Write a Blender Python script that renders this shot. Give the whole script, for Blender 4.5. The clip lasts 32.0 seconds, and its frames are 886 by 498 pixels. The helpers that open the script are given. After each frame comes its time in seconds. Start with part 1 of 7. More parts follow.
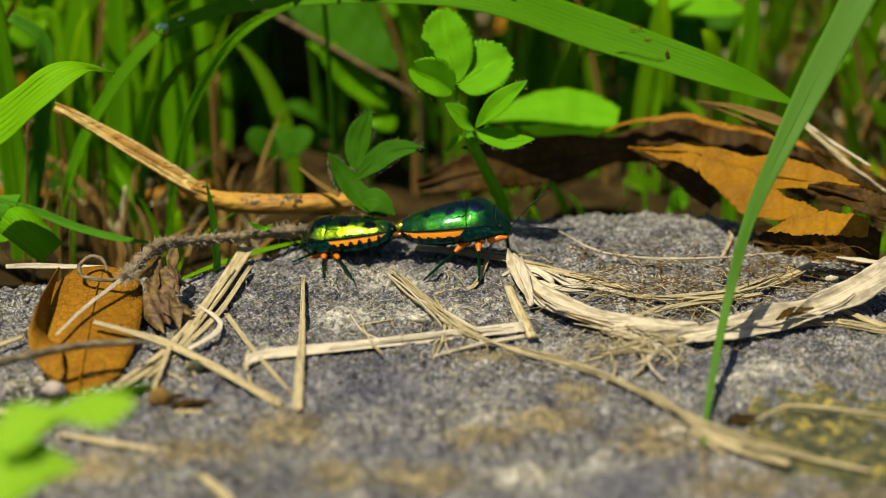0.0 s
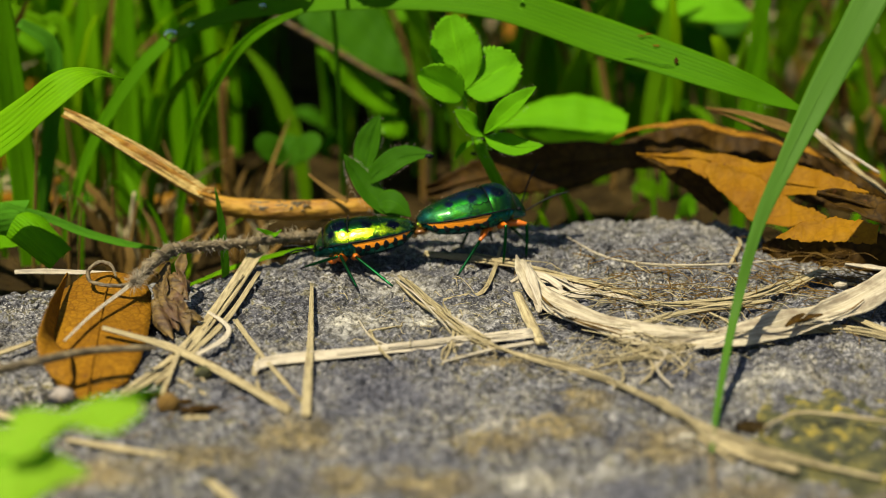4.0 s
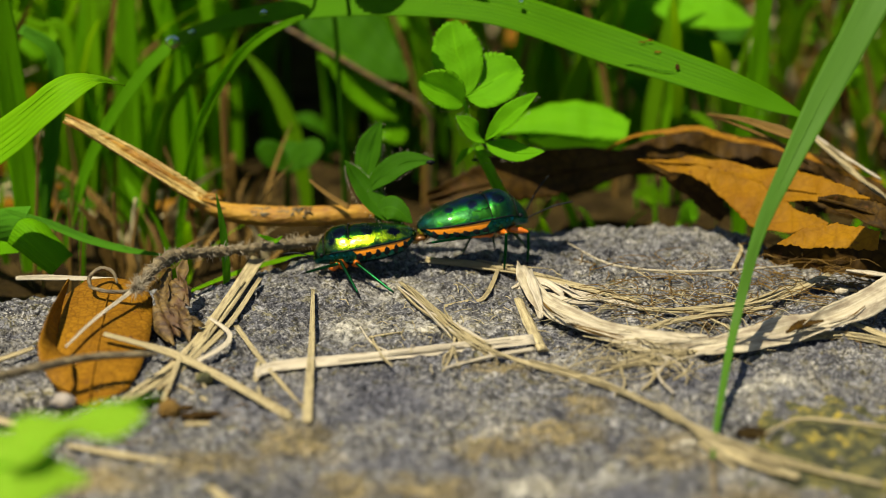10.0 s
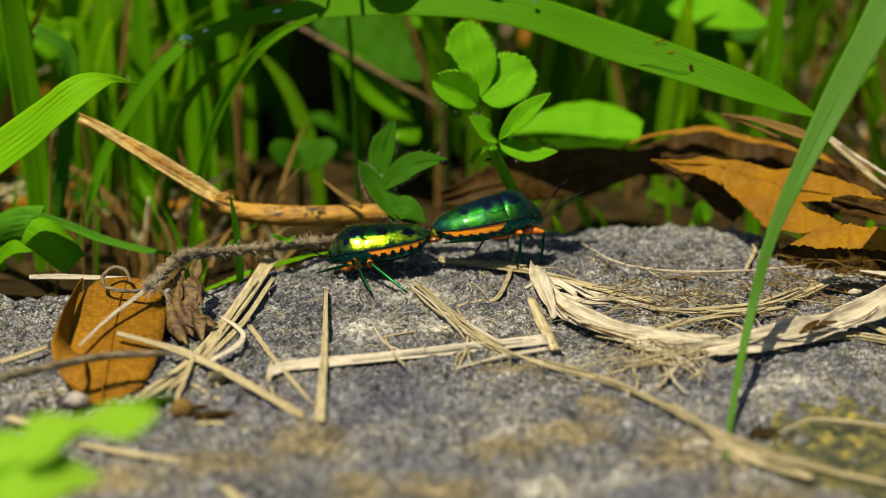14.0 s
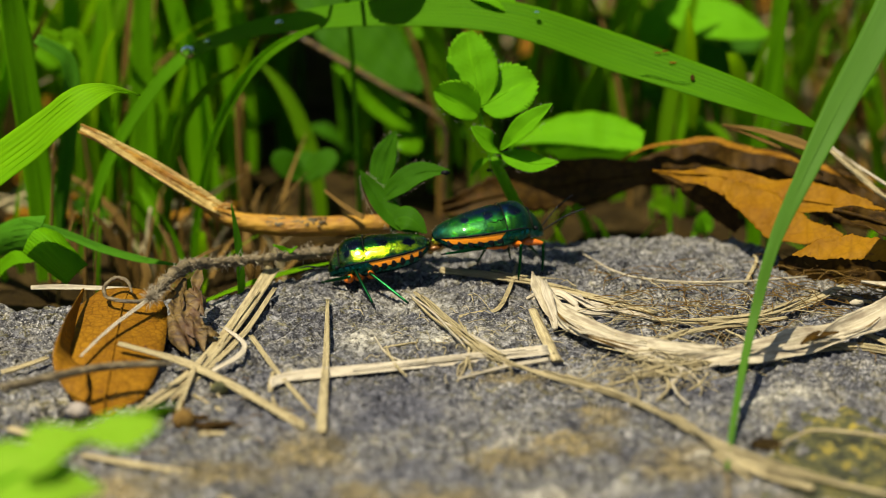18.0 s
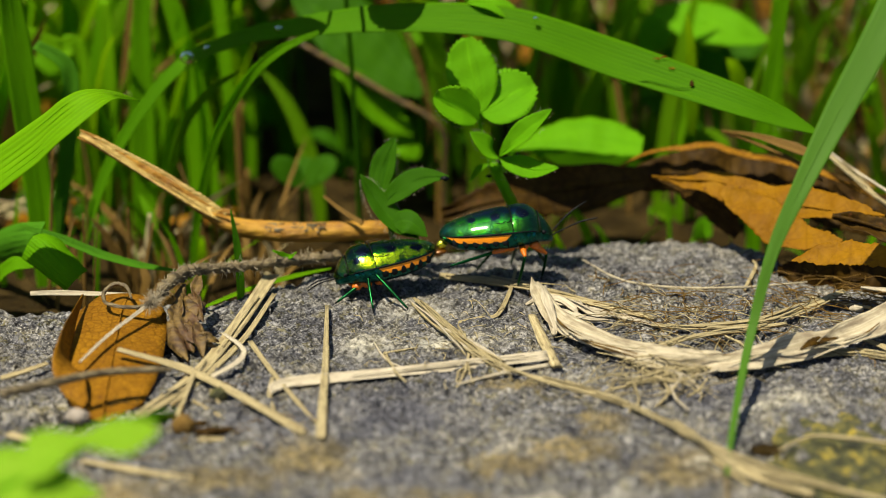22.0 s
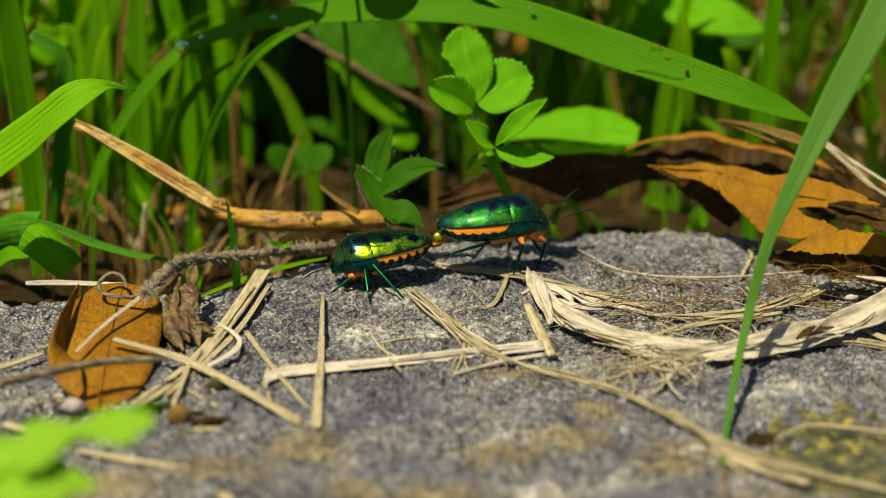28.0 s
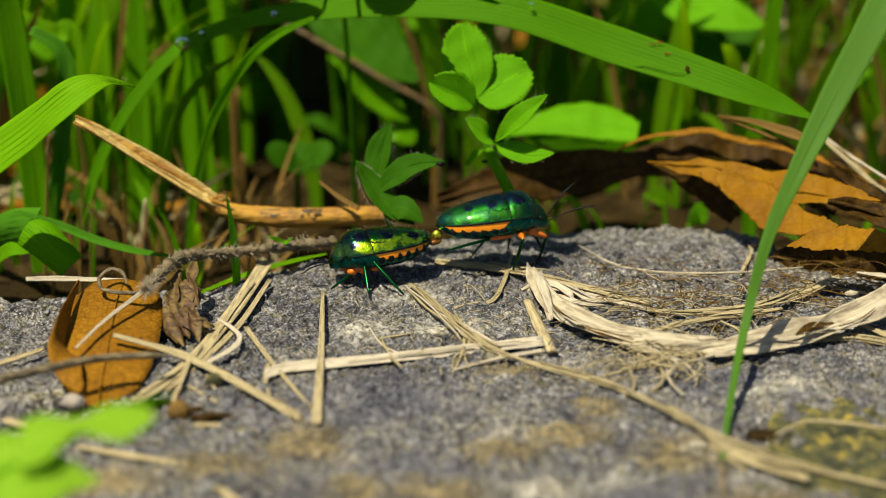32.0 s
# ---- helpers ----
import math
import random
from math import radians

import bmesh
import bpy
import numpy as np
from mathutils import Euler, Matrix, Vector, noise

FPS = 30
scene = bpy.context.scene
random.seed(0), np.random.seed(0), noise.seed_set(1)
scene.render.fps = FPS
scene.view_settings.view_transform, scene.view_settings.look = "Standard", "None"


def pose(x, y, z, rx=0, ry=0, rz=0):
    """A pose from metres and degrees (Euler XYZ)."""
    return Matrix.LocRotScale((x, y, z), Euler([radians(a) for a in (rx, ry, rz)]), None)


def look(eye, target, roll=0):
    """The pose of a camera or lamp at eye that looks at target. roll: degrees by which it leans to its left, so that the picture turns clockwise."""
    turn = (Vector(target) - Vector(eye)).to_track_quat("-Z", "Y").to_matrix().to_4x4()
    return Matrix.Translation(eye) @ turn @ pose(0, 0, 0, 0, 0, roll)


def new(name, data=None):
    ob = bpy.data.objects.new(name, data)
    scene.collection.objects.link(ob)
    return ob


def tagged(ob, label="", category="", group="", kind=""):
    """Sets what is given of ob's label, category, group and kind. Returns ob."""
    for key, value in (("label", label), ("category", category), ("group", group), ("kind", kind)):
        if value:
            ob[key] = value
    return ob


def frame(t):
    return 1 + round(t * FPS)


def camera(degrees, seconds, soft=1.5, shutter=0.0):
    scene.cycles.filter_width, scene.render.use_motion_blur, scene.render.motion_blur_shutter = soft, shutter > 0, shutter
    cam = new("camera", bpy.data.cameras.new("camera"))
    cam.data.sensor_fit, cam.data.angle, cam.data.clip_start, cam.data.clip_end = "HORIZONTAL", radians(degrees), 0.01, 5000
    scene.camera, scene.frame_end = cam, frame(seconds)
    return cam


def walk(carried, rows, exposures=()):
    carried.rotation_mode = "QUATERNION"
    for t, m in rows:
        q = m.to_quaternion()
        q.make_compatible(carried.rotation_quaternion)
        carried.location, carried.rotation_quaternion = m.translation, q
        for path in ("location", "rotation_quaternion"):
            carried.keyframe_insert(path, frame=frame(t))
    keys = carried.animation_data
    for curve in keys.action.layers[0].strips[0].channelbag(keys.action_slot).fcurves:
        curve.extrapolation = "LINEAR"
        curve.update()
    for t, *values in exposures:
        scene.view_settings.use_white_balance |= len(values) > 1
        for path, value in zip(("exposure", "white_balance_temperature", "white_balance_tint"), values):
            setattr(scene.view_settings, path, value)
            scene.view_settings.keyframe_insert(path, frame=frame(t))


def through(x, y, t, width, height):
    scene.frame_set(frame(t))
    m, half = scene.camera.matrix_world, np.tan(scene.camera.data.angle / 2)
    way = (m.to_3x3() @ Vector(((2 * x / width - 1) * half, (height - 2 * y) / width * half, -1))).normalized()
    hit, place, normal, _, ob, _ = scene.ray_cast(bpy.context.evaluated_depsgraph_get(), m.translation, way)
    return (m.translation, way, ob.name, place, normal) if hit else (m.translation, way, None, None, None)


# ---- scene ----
# ---- camera and its walk ----
MM = 0.001
LENS, SECONDS = 20.0, 32.0
EYE = (0.0, -0.24996, 0.09398)
cam = camera(LENS, SECONDS, soft=0.35)
cam.data.dof.use_dof = True
cam.data.dof.focus_distance = 0.2615
cam.data.dof.aperture_fstop = 19.5
# seconds, tilt and turn of a camera that only pans
PAN = [
    (0, 70.000, 0.000),
    (0.5, 70.016, 0.035),
    (1, 70.038, 0.063),
    (1.5, 70.078, 0.079),
    (2, 70.080, 0.095),
    (2.5, 70.102, 0.122),
    (3, 70.102, 0.156),
    (3.5, 70.122, 0.187),
    (5.5, 70.157, 0.232),
    (6, 70.167, 0.237),
    (6.5, 70.182, 0.237),
    (7, 70.237, 0.219),
    (7.5, 70.261, 0.217),
    (8, 70.272, 0.213),
    (8.5, 70.261, 0.197),
    (9, 70.278, 0.201),
    (9.5, 70.291, 0.207),
    (10, 70.281, 0.237),
    (10.5, 70.298, 0.252),
    (11, 70.298, 0.276),
    (11.5, 70.298, 0.313),
    (12, 70.298, 0.352),
    (12.5, 70.298, 0.432),
    (13, 70.260, 0.473),
    (13.5, 70.261, 0.513),
    (14, 70.277, 0.557),
    (14.5, 70.306, 0.588),
    (16.5, 70.455, 0.597),
    (17, 70.498, 0.592),
    (17.5, 70.514, 0.589),
    (18, 70.517, 0.592),
    (18.5, 70.572, 0.596),
    (19, 70.594, 0.613),
    (19.5, 70.594, 0.615),
    (20, 70.641, 0.612),
    (20.5, 70.656, 0.577),
    (21, 70.673, 0.554),
    (21.5, 70.648, 0.572),
    (22, 70.648, 0.577),
    (22.5, 70.652, 0.574),
    (23, 70.711, 0.590),
    (23.5, 70.689, 0.569),
    (24, 70.632, 0.533),
    (24.5, 70.569, 0.490),
    (25, 70.529, 0.451),
    (25.5, 70.554, 0.435),
    (27.5, 70.450, 0.473),
    (28, 70.410, 0.473),
    (28.5, 70.356, 0.474),
    (29, 70.317, 0.476),
    (29.5, 70.335, 0.450),
    (30, 70.355, 0.488),
    (30.5, 70.335, 0.490),
    (31, 70.356, 0.494),
    (31.5, 70.352, 0.494),
    (32, 70.317, 0.474),
]
walk(cam, [(t, pose(*EYE, tilt, 0, turn)) for t, tilt, turn in PAN], exposures=[(0.0, 0.66), (32.0, 0.66)])

# ---- world and sun ----
SUN_FROM = Vector((-0.28, -0.30, 0.90)).normalized()
world = bpy.data.worlds.new("sky")
scene.world = world
world.use_nodes = True
wn = world.node_tree
sky = wn.nodes.new("ShaderNodeTexSky")
sky.sky_type = "NISHITA"
sky.sun_disc = False
sky.sun_elevation = math.asin(SUN_FROM.z)
sky.sun_rotation = math.atan2(SUN_FROM.x, SUN_FROM.y)
wn.links.new(sky.outputs[0], wn.nodes["Background"].inputs[0])
wn.nodes["Background"].inputs[1].default_value = 0.055
sun = new("sun", bpy.data.lights.new("sun", "SUN"))
sun.data.energy = 5.0
sun.data.angle = radians(0.53)
sun.data.color = (1.0, 0.90, 0.70)
sun.matrix_world = look((-0.28, -0.30, 0.9), (0, 0, 0))


# ---- materials ----
def nodes_of(name):
    m = bpy.data.materials.new(name)
    m.use_nodes = True
    return m, m.node_tree, m.node_tree.nodes["Principled BSDF"]


def nd(nt, kind, ins=None, **props):
    n = nt.nodes.new("ShaderNode" + kind)
    for k, v in props.items():
        if k == "operation":
            n.operation = v
        elif k == "data_type":
            n.data_type = v
        elif k == "blend_type":
            n.blend_type = v
        elif k == "feature":
            n.feature = v
        elif k == "invert":
            n.invert = v
    for k, v in (ins or {}).items():
        if isinstance(v, bpy.types.NodeSocket):
            nt.links.new(v, n.inputs[k])
        else:
            n.inputs[k].default_value = v
    return n


def mixc(nt, fac, a, b, blend="MIX"):
    """Colour mix; a and b are colours or sockets."""
    n = nt.nodes.new("ShaderNodeMix")
    n.data_type, n.blend_type = "RGBA", blend
    for i, v in ((0, fac), (6, a), (7, b)):
        if isinstance(v, bpy.types.NodeSocket):
            nt.links.new(v, n.inputs[i])
        elif i == 0:
            n.inputs[i].default_value = v
        else:
            n.inputs[i].default_value = (*v[:3], 1)
    return n.outputs[2]


def ramp(nt, fac, *stops):
    n = nt.nodes.new("ShaderNodeValToRGB")
    nt.links.new(fac, n.inputs[0])
    els = n.color_ramp.elements
    while len(els) < len(stops):
        els.new(0.5)
    for e, (p, c) in zip(els, stops):
        e.position = p
        e.color = (c, c, c, 1) if isinstance(c, (int, float)) else (*c, 1)
    return n.outputs[0]


def coords(nt, scale=1000.0, which="Object", stretch=(1, 1, 1)):
    tc = nt.nodes.new("ShaderNodeTexCoord")
    mp = nt.nodes.new("ShaderNodeMapping")
    mp.inputs["Scale"].default_value = [scale * s for s in stretch]
    nt.links.new(tc.outputs[which], mp.inputs[0])
    return mp.outputs[0]


def fbm(nt, vec, scale, detail=4.0, rough=0.6, distort=0.0):
    return nd(nt, "TexNoise", {"Vector": vec, "Scale": scale, "Detail": detail, "Roughness": rough, "Distortion": distort}).outputs[0]


def bump(nt, bsdf, height, strength=0.5, dist=0.0002):
    b = nd(nt, "Bump", {"Strength": strength, "Distance": dist, "Height": height})
    nt.links.new(b.outputs[0], bsdf.inputs["Normal"])
    return b


def setc(nt, bsdf, colour, rough=0.6, **more):
    if isinstance(colour, bpy.types.NodeSocket):
        nt.links.new(colour, bsdf.inputs["Base Color"])
    else:
        bsdf.inputs["Base Color"].default_value = (*colour, 1)
    if isinstance(rough, bpy.types.NodeSocket):
        nt.links.new(rough, bsdf.inputs["Roughness"])
    else:
        bsdf.inputs["Roughness"].default_value = rough
    for k, v in more.items():
        bsdf.inputs[k].default_value = v


def object_random(nt):
    return nt.nodes.new("ShaderNodeObjectInfo").outputs["Random"]


def stone_material():
    m, nt, b = nodes_of("weathered_limestone")
    v = coords(nt)
    grain = fbm(nt, v, 1.25, 6, 0.74)
    warp = nd(nt, "VectorMath", {0: v, 1: nd(nt, "VectorMath", {0: nd(nt, "TexNoise", {"Vector": v, "Scale": 1.4, "Detail": 3.0}).outputs[1], 1: (0.45, 0.45, 0.2)}, operation="MULTIPLY").outputs[0]}, operation="ADD").outputs[0]
    lumps = nd(nt, "TexVoronoi", {"Vector": warp, "Scale": 1.15, "Randomness": 1.0})
    speck = nd(nt, "TexVoronoi", {"Vector": warp, "Scale": 2.1, "Randomness": 1.0}).outputs[0]
    crack = nd(nt, "TexVoronoi", {"Vector": warp, "Scale": 0.6}, feature="DISTANCE_TO_EDGE").outputs[0]
    coarse = fbm(nt, v, 0.33, 5, 0.7, 0.8)
    body = ramp(nt, grain, (0.36, (0.040, 0.040, 0.043)), (0.48, (0.165, 0.163, 0.162)), (0.56, (0.29, 0.285, 0.275)), (0.66, (0.47, 0.46, 0.43)))
    shade = ramp(nt, nd(nt, "SeparateXYZ", {0: lumps.outputs["Color"]}).outputs[0], (0.0, 0.62), (1.0, 1.30))
    base = mixc(nt, 1.0, body, shade, "MULTIPLY")
    base = mixc(nt, ramp(nt, lumps.outputs["Distance"], (0.45, 0.0), (0.80, 0.65)), base, (0.055, 0.053, 0.050))
    base = mixc(nt, ramp(nt, fbm(nt, v, 0.24, 5, 0.66, 0.8), (0.38, 0.8), (0.48, 0.0)), base, mixc(nt, ramp(nt, grain, (0.40, 0.0), (0.60, 1.0)), (0.035, 0.036, 0.042), (0.20, 0.20, 0.215)))
    base = mixc(nt, ramp(nt, coarse, (0.51, 0.0), (0.62, 0.75)), base, mixc(nt, ramp(nt, grain, (0.40, 0.0), (0.60, 1.0)), (0.13, 0.115, 0.075), (0.54, 0.50, 0.39)))
    olive = fbm(nt, v, 0.75, 6, 0.7, 0.5)
    base = mixc(nt, ramp(nt, olive, (0.54, 0.0), (0.62, 0.7)), base, mixc(nt, grain, (0.07, 0.06, 0.015), (0.36, 0.31, 0.10)))
    depth = nd(nt, "SeparateXYZ", {0: v}).outputs[1]
    back = nd(nt, "MapRange", {"Value": nd(nt, "Math", {0: depth, 1: nd(nt, "Math", {0: coarse, 1: 26.0}, operation="MULTIPLY").outputs[0]}, operation="ADD").outputs[0], "From Min": 6.0, "From Max": 30.0, "To Max": 0.35}).outputs[0]
    base = mixc(nt, back, base, mixc(nt, ramp(nt, grain, (0.40, 0.0), (0.60, 1.0)), (0.075, 0.07, 0.055), (0.52, 0.50, 0.43)))
    base = mixc(nt, ramp(nt, speck, (0.10, 0.92), (0.32, 0.0)), base, (0.027, 0.026, 0.023))
    base = mixc(nt, ramp(nt, crack, (0.0, 0.5), (0.05, 0.0)), base, (0.035, 0.033, 0.030))
    fleck = fbm(nt, v, 3.4, 2, 0.5)
    base = mixc(nt, ramp(nt, fleck, (0.34, 0.85), (0.44, 0.0)), base, (0.024, 0.023, 0.022))
    base = mixc(nt, ramp(nt, fleck, (0.58, 0.0), (0.68, 0.65)), base, (0.62, 0.60, 0.54))
    # lichen stains and bare spots of the slab: x, y, half-sizes
    soft = nd(nt, "VectorMath", {0: v, 1: nd(nt, "VectorMath", {0: nd(nt, "TexNoise", {"Vector": v, "Scale": 0.35, "Detail": 5.0, "Roughness": 0.65}).outputs[1], 1: (9.0, 9.0, 0.0)}, operation="MULTIPLY").outputs[0]}, operation="ADD").outputs[0]

    def stain(spots):
        total = None
        for x, y, rx, ry in spots:
            q = nd(nt, "VectorMath", {0: nd(nt, "VectorMath", {0: soft, 1: (x + 4.5, y + 4.5, 0)}, operation="SUBTRACT").outputs[0], 1: (1 / rx, 1 / ry, 0)}, operation="MULTIPLY").outputs[0]
            k = nd(nt, "MapRange", {"Value": nd(nt, "VectorMath", {0: q}, operation="LENGTH").outputs["Value"], "From Min": 1.25, "From Max": 0.55}).outputs[0]
            total = k if total is None else nd(nt, "Math", {0: total, 1: k}, operation="MAXIMUM").outputs[0]
        return total

    strong = ramp(nt, grain, (0.40, 0.35), (0.56, 1.0))
    times = lambda a, b, c=1.0: nd(nt, "Math", {0: nd(nt, "Math", {0: a, 1: b}, operation="MULTIPLY").outputs[0], 1: c}, operation="MULTIPLY").outputs[0]
    slate = mixc(nt, ramp(nt, grain, (0.40, 0.0), (0.62, 1.0)), (0.055, 0.056, 0.066), (0.235, 0.235, 0.255))
    base = mixc(nt, times(stain(((-8, -30, 9, 6), (-19, -33, 5, 4), (15, -52, 5, 4), (-6, -44, 6, 3), (24, -24, 6, 4))), 0.75), base, slate)
    tan = mixc(nt, ramp(nt, fbm(nt, v, 0.7, 5, 0.7), (0.38, 0.0), (0.62, 1.0)), (0.10, 0.075, 0.022), (0.42, 0.32, 0.125))
    base = mixc(nt, times(stain(((-22, -45, 5, 3), (-14.6, -40.5, 4, 5), (-33, -48, 6, 4), (4, -41, 4, 3), (10, -37.5, 4, 3), (12.7, -31, 2.5, 2.5), (20, -42, 5, 4), (26, -52, 4, 3), (-2, -50, 5, 3), (36, -54, 5, 3), (5, -22.5, 3, 1.6), (-9, -50, 3, 3))), strong, 0.85), base, tan)
    cream = mixc(nt, ramp(nt, grain, (0.40, 0.0), (0.58, 1.0)), (0.20, 0.18, 0.12), (0.60, 0.575, 0.47))
    base = mixc(nt, times(stain(((7, -49, 3, 2.5), (14, -47, 3, 2), (-10.5, -13, 3.5, 4), (22, -40.5, 1.6, 1.6), (-2, -12, 5, 3), (30, -26, 5, 2), (14, -20, 4, 2), (-5, -2, 4, 3))), strong, 0.8), base, cream)
    base = mixc(nt, 1.0, base, ramp(nt, fbm(nt, v, 0.085, 5, 0.62, 1.2), (0.36, (0.39, 0.40, 0.46)), (0.50, (0.60, 0.61, 0.65)), (0.66, (0.87, 0.86, 0.83))), "MULTIPLY")
    setc(nt, b, base, 0.9)
    b.inputs["Specular IOR Level"].default_value = 0.2
    hgt = mixc(nt, 0.45, mixc(nt, 0.5, grain, ramp(nt, lumps.outputs["Distance"], (0.0, 1.0), (0.9, 0.0))), speck)
    bump(nt, b, mixc(nt, 0.3, hgt, coarse), 1.0, 0.0008)
    return m


def moss_material():
    m, nt, b = nodes_of("yellow_lichen")
    v = coords(nt)
    g = fbm(nt, v, 0.9, 5, 0.7)
    c = ramp(nt, fbm(nt, v, 0.55, 6, 0.72), (0.36, (0.012, 0.014, 0.006)), (0.50, (0.050, 0.052, 0.016)), (0.57, (0.12, 0.108, 0.026)), (0.64, (0.27, 0.205, 0.022)), (0.73, (0.46, 0.37, 0.03)))
    setc(nt, b, c, 0.95)
    bump(nt, b, g, 1.0, 0.0006)
    return m


def soil_material():
    m, nt, b = nodes_of("dark_leaf_litter_soil")
    v = coords(nt)
    a = fbm(nt, v, 0.22, 6, 0.7)
    f = fbm(nt, v, 1.3, 4, 0.7)
    c = ramp(nt, a, (0.3, (0.010, 0.006, 0.0015)), (0.5, (0.030, 0.019, 0.004)), (0.7, (0.085, 0.056, 0.016)))
    c = mixc(nt, ramp(nt, f, (0.45, 0.0), (0.7, 0.5)), c, (0.03, 0.022, 0.012))
    setc(nt, b, c, 0.95)
    b.inputs["Specular IOR Level"].default_value = 0.08
    bump(nt, b, f, 1.0, 0.001)
    return m


def green_material(name, dark, light, vein=14.0, gloss=0.42, through=0.4, tint=(0.30, 0.62, 0.02), veins=True, ribs=0.4):
    """A living leaf: parallel ribs along its length, light that comes through it."""
    m, nt, b = nodes_of(name)
    uv = coords(nt, 1.0, "UV")
    sep = nd(nt, "SeparateXYZ", {0: uv})
    long = coords(nt, 1.0, "UV", (6.0, 0.5, 1))
    blot = fbm(nt, long, 2.0, 3, 0.6)
    fine = fbm(nt, coords(nt, 1.0, "UV", (40.0, 1.4, 1)), 3.0, 2, 0.6)
    rib = nd(nt, "Math", {0: nd(nt, "Math", {0: sep.outputs[0], 1: vein * 6.2832}, operation="MULTIPLY").outputs[0]}, operation="SINE").outputs[0]
    rib = nd(nt, "MapRange", {"Value": rib, "From Min": -1, "From Max": 1}).outputs[0]
    c = mixc(nt, ramp(nt, blot, (0.3, 0.0), (0.7, 1.0)), dark, light)
    if veins:
        c = mixc(nt, ramp(nt, rib, (0.55, 0.0), (1.0, ribs)), c, [min(1, 1.5 * x) for x in light])
    else:
        # side veins that run from the middle to the edge
        side = nd(nt, "Math", {0: nd(nt, "Math", {0: sep.outputs[0], 1: 0.5}, operation="SUBTRACT").outputs[0]}, operation="ABSOLUTE").outputs[0]
        run = nd(nt, "Math", {0: nd(nt, "Math", {0: side, 1: 0.45}, operation="MULTIPLY").outputs[0], 1: sep.outputs[1]}, operation="SUBTRACT").outputs[0]
        run = nd(nt, "Math", {0: run, 1: nd(nt, "Math", {0: blot, 1: 0.10}, operation="MULTIPLY").outputs[0]}, operation="ADD").outputs[0]
        rib = nd(nt, "Math", {0: nd(nt, "Math", {0: run, 1: 92.0}, operation="MULTIPLY").outputs[0]}, operation="SINE").outputs[0]
        rib = nd(nt, "MapRange", {"Value": rib, "From Min": -1, "From Max": 1}).outputs[0]
        c = mixc(nt, ramp(nt, rib, (0.6, 0.0), (1.0, 0.05)), c, [0.6 * x for x in dark])
        c = mixc(nt, ramp(nt, side, (0.0, 0.6), (0.03, 0.0)), c, [min(1, 1.6 * x) for x in light])
    c = mixc(nt, ramp(nt, fine, (0.4, 0.0), (0.75, 0.35)), c, [0.6 * x for x in dark])
    hue = object_random(nt)
    c = mixc(nt, nd(nt, "Math", {0: hue, 1: 0.3}, operation="MULTIPLY").outputs[0], c, [0.7 * light[0], 0.8 * light[1], light[2]])
    setc(nt, b, c, gloss)
    b.inputs["Specular IOR Level"].default_value = 0.06
    hgt = mixc(nt, 0.5 if veins else 0.85, rib, fine)
    bp = bump(nt, b, hgt, 0.5 if ribs > 0.15 else 0.04, 0.00012)
    tr = nd(nt, "BsdfTranslucent", {"Color": mixc(nt, 0.75, c, tint)})
    nt.links.new(bp.outputs[0], tr.inputs["Normal"])
    mx = nd(nt, "MixShader", {0: through, 1: b.outputs[0], 2: tr.outputs[0]})
    nt.links.new(mx.outputs[0], nt.nodes["Material Output"].inputs[0])
    return m


def straw_material(name, dark, light, stain=(0.16, 0.11, 0.06), amount=0.35, through=0.12, lines=0.42):
    m, nt, b = nodes_of(name)
    fib = fbm(nt, coords(nt, 1.0, "UV", (9.0, 0.55, 1)), 1.6, 6, 0.75, 0.3)
    blot = fbm(nt, coords(nt, 1.0, "UV", (2.0, 2.2, 1)), 1.6, 4, 0.6)
    spot = fbm(nt, coords(nt, 1.0, "UV", (9.0, 6.0, 1)), 1.5, 3, 0.6)
    c = mixc(nt, ramp(nt, fib, (0.38, 0.0), (0.60, 1.0)), dark, light)
    c = mixc(nt, ramp(nt, fib, (0.30, lines), (0.38, 0.0)), c, [0.7 * x for x in stain])
    c = mixc(nt, ramp(nt, blot, (0.58 - 0.18 * amount, 0.0), (0.76 - 0.16 * amount, amount)), c, stain)
    c = mixc(nt, ramp(nt, spot, (0.64, 0.0), (0.76, amount)), c, [0.6 * s for s in stain])
    hue = object_random(nt)
    c = mixc(nt, nd(nt, "Math", {0: hue, 1: 0.3}, operation="MULTIPLY").outputs[0], c, [0.6 * x for x in dark])
    setc(nt, b, c, 0.62)
    b.inputs["Specular IOR Level"].default_value = 0.3
    bp = bump(nt, b, fib, 0.7, 0.0003)
    tr = nd(nt, "BsdfTranslucent", {"Color": c})
    nt.links.new(bp.outputs[0], tr.inputs["Normal"])
    mx = nd(nt, "MixShader", {0: through, 1: b.outputs[0], 2: tr.outputs[0]})
    nt.links.new(mx.outputs[0], nt.nodes["Material Output"].inputs[0])
    return m


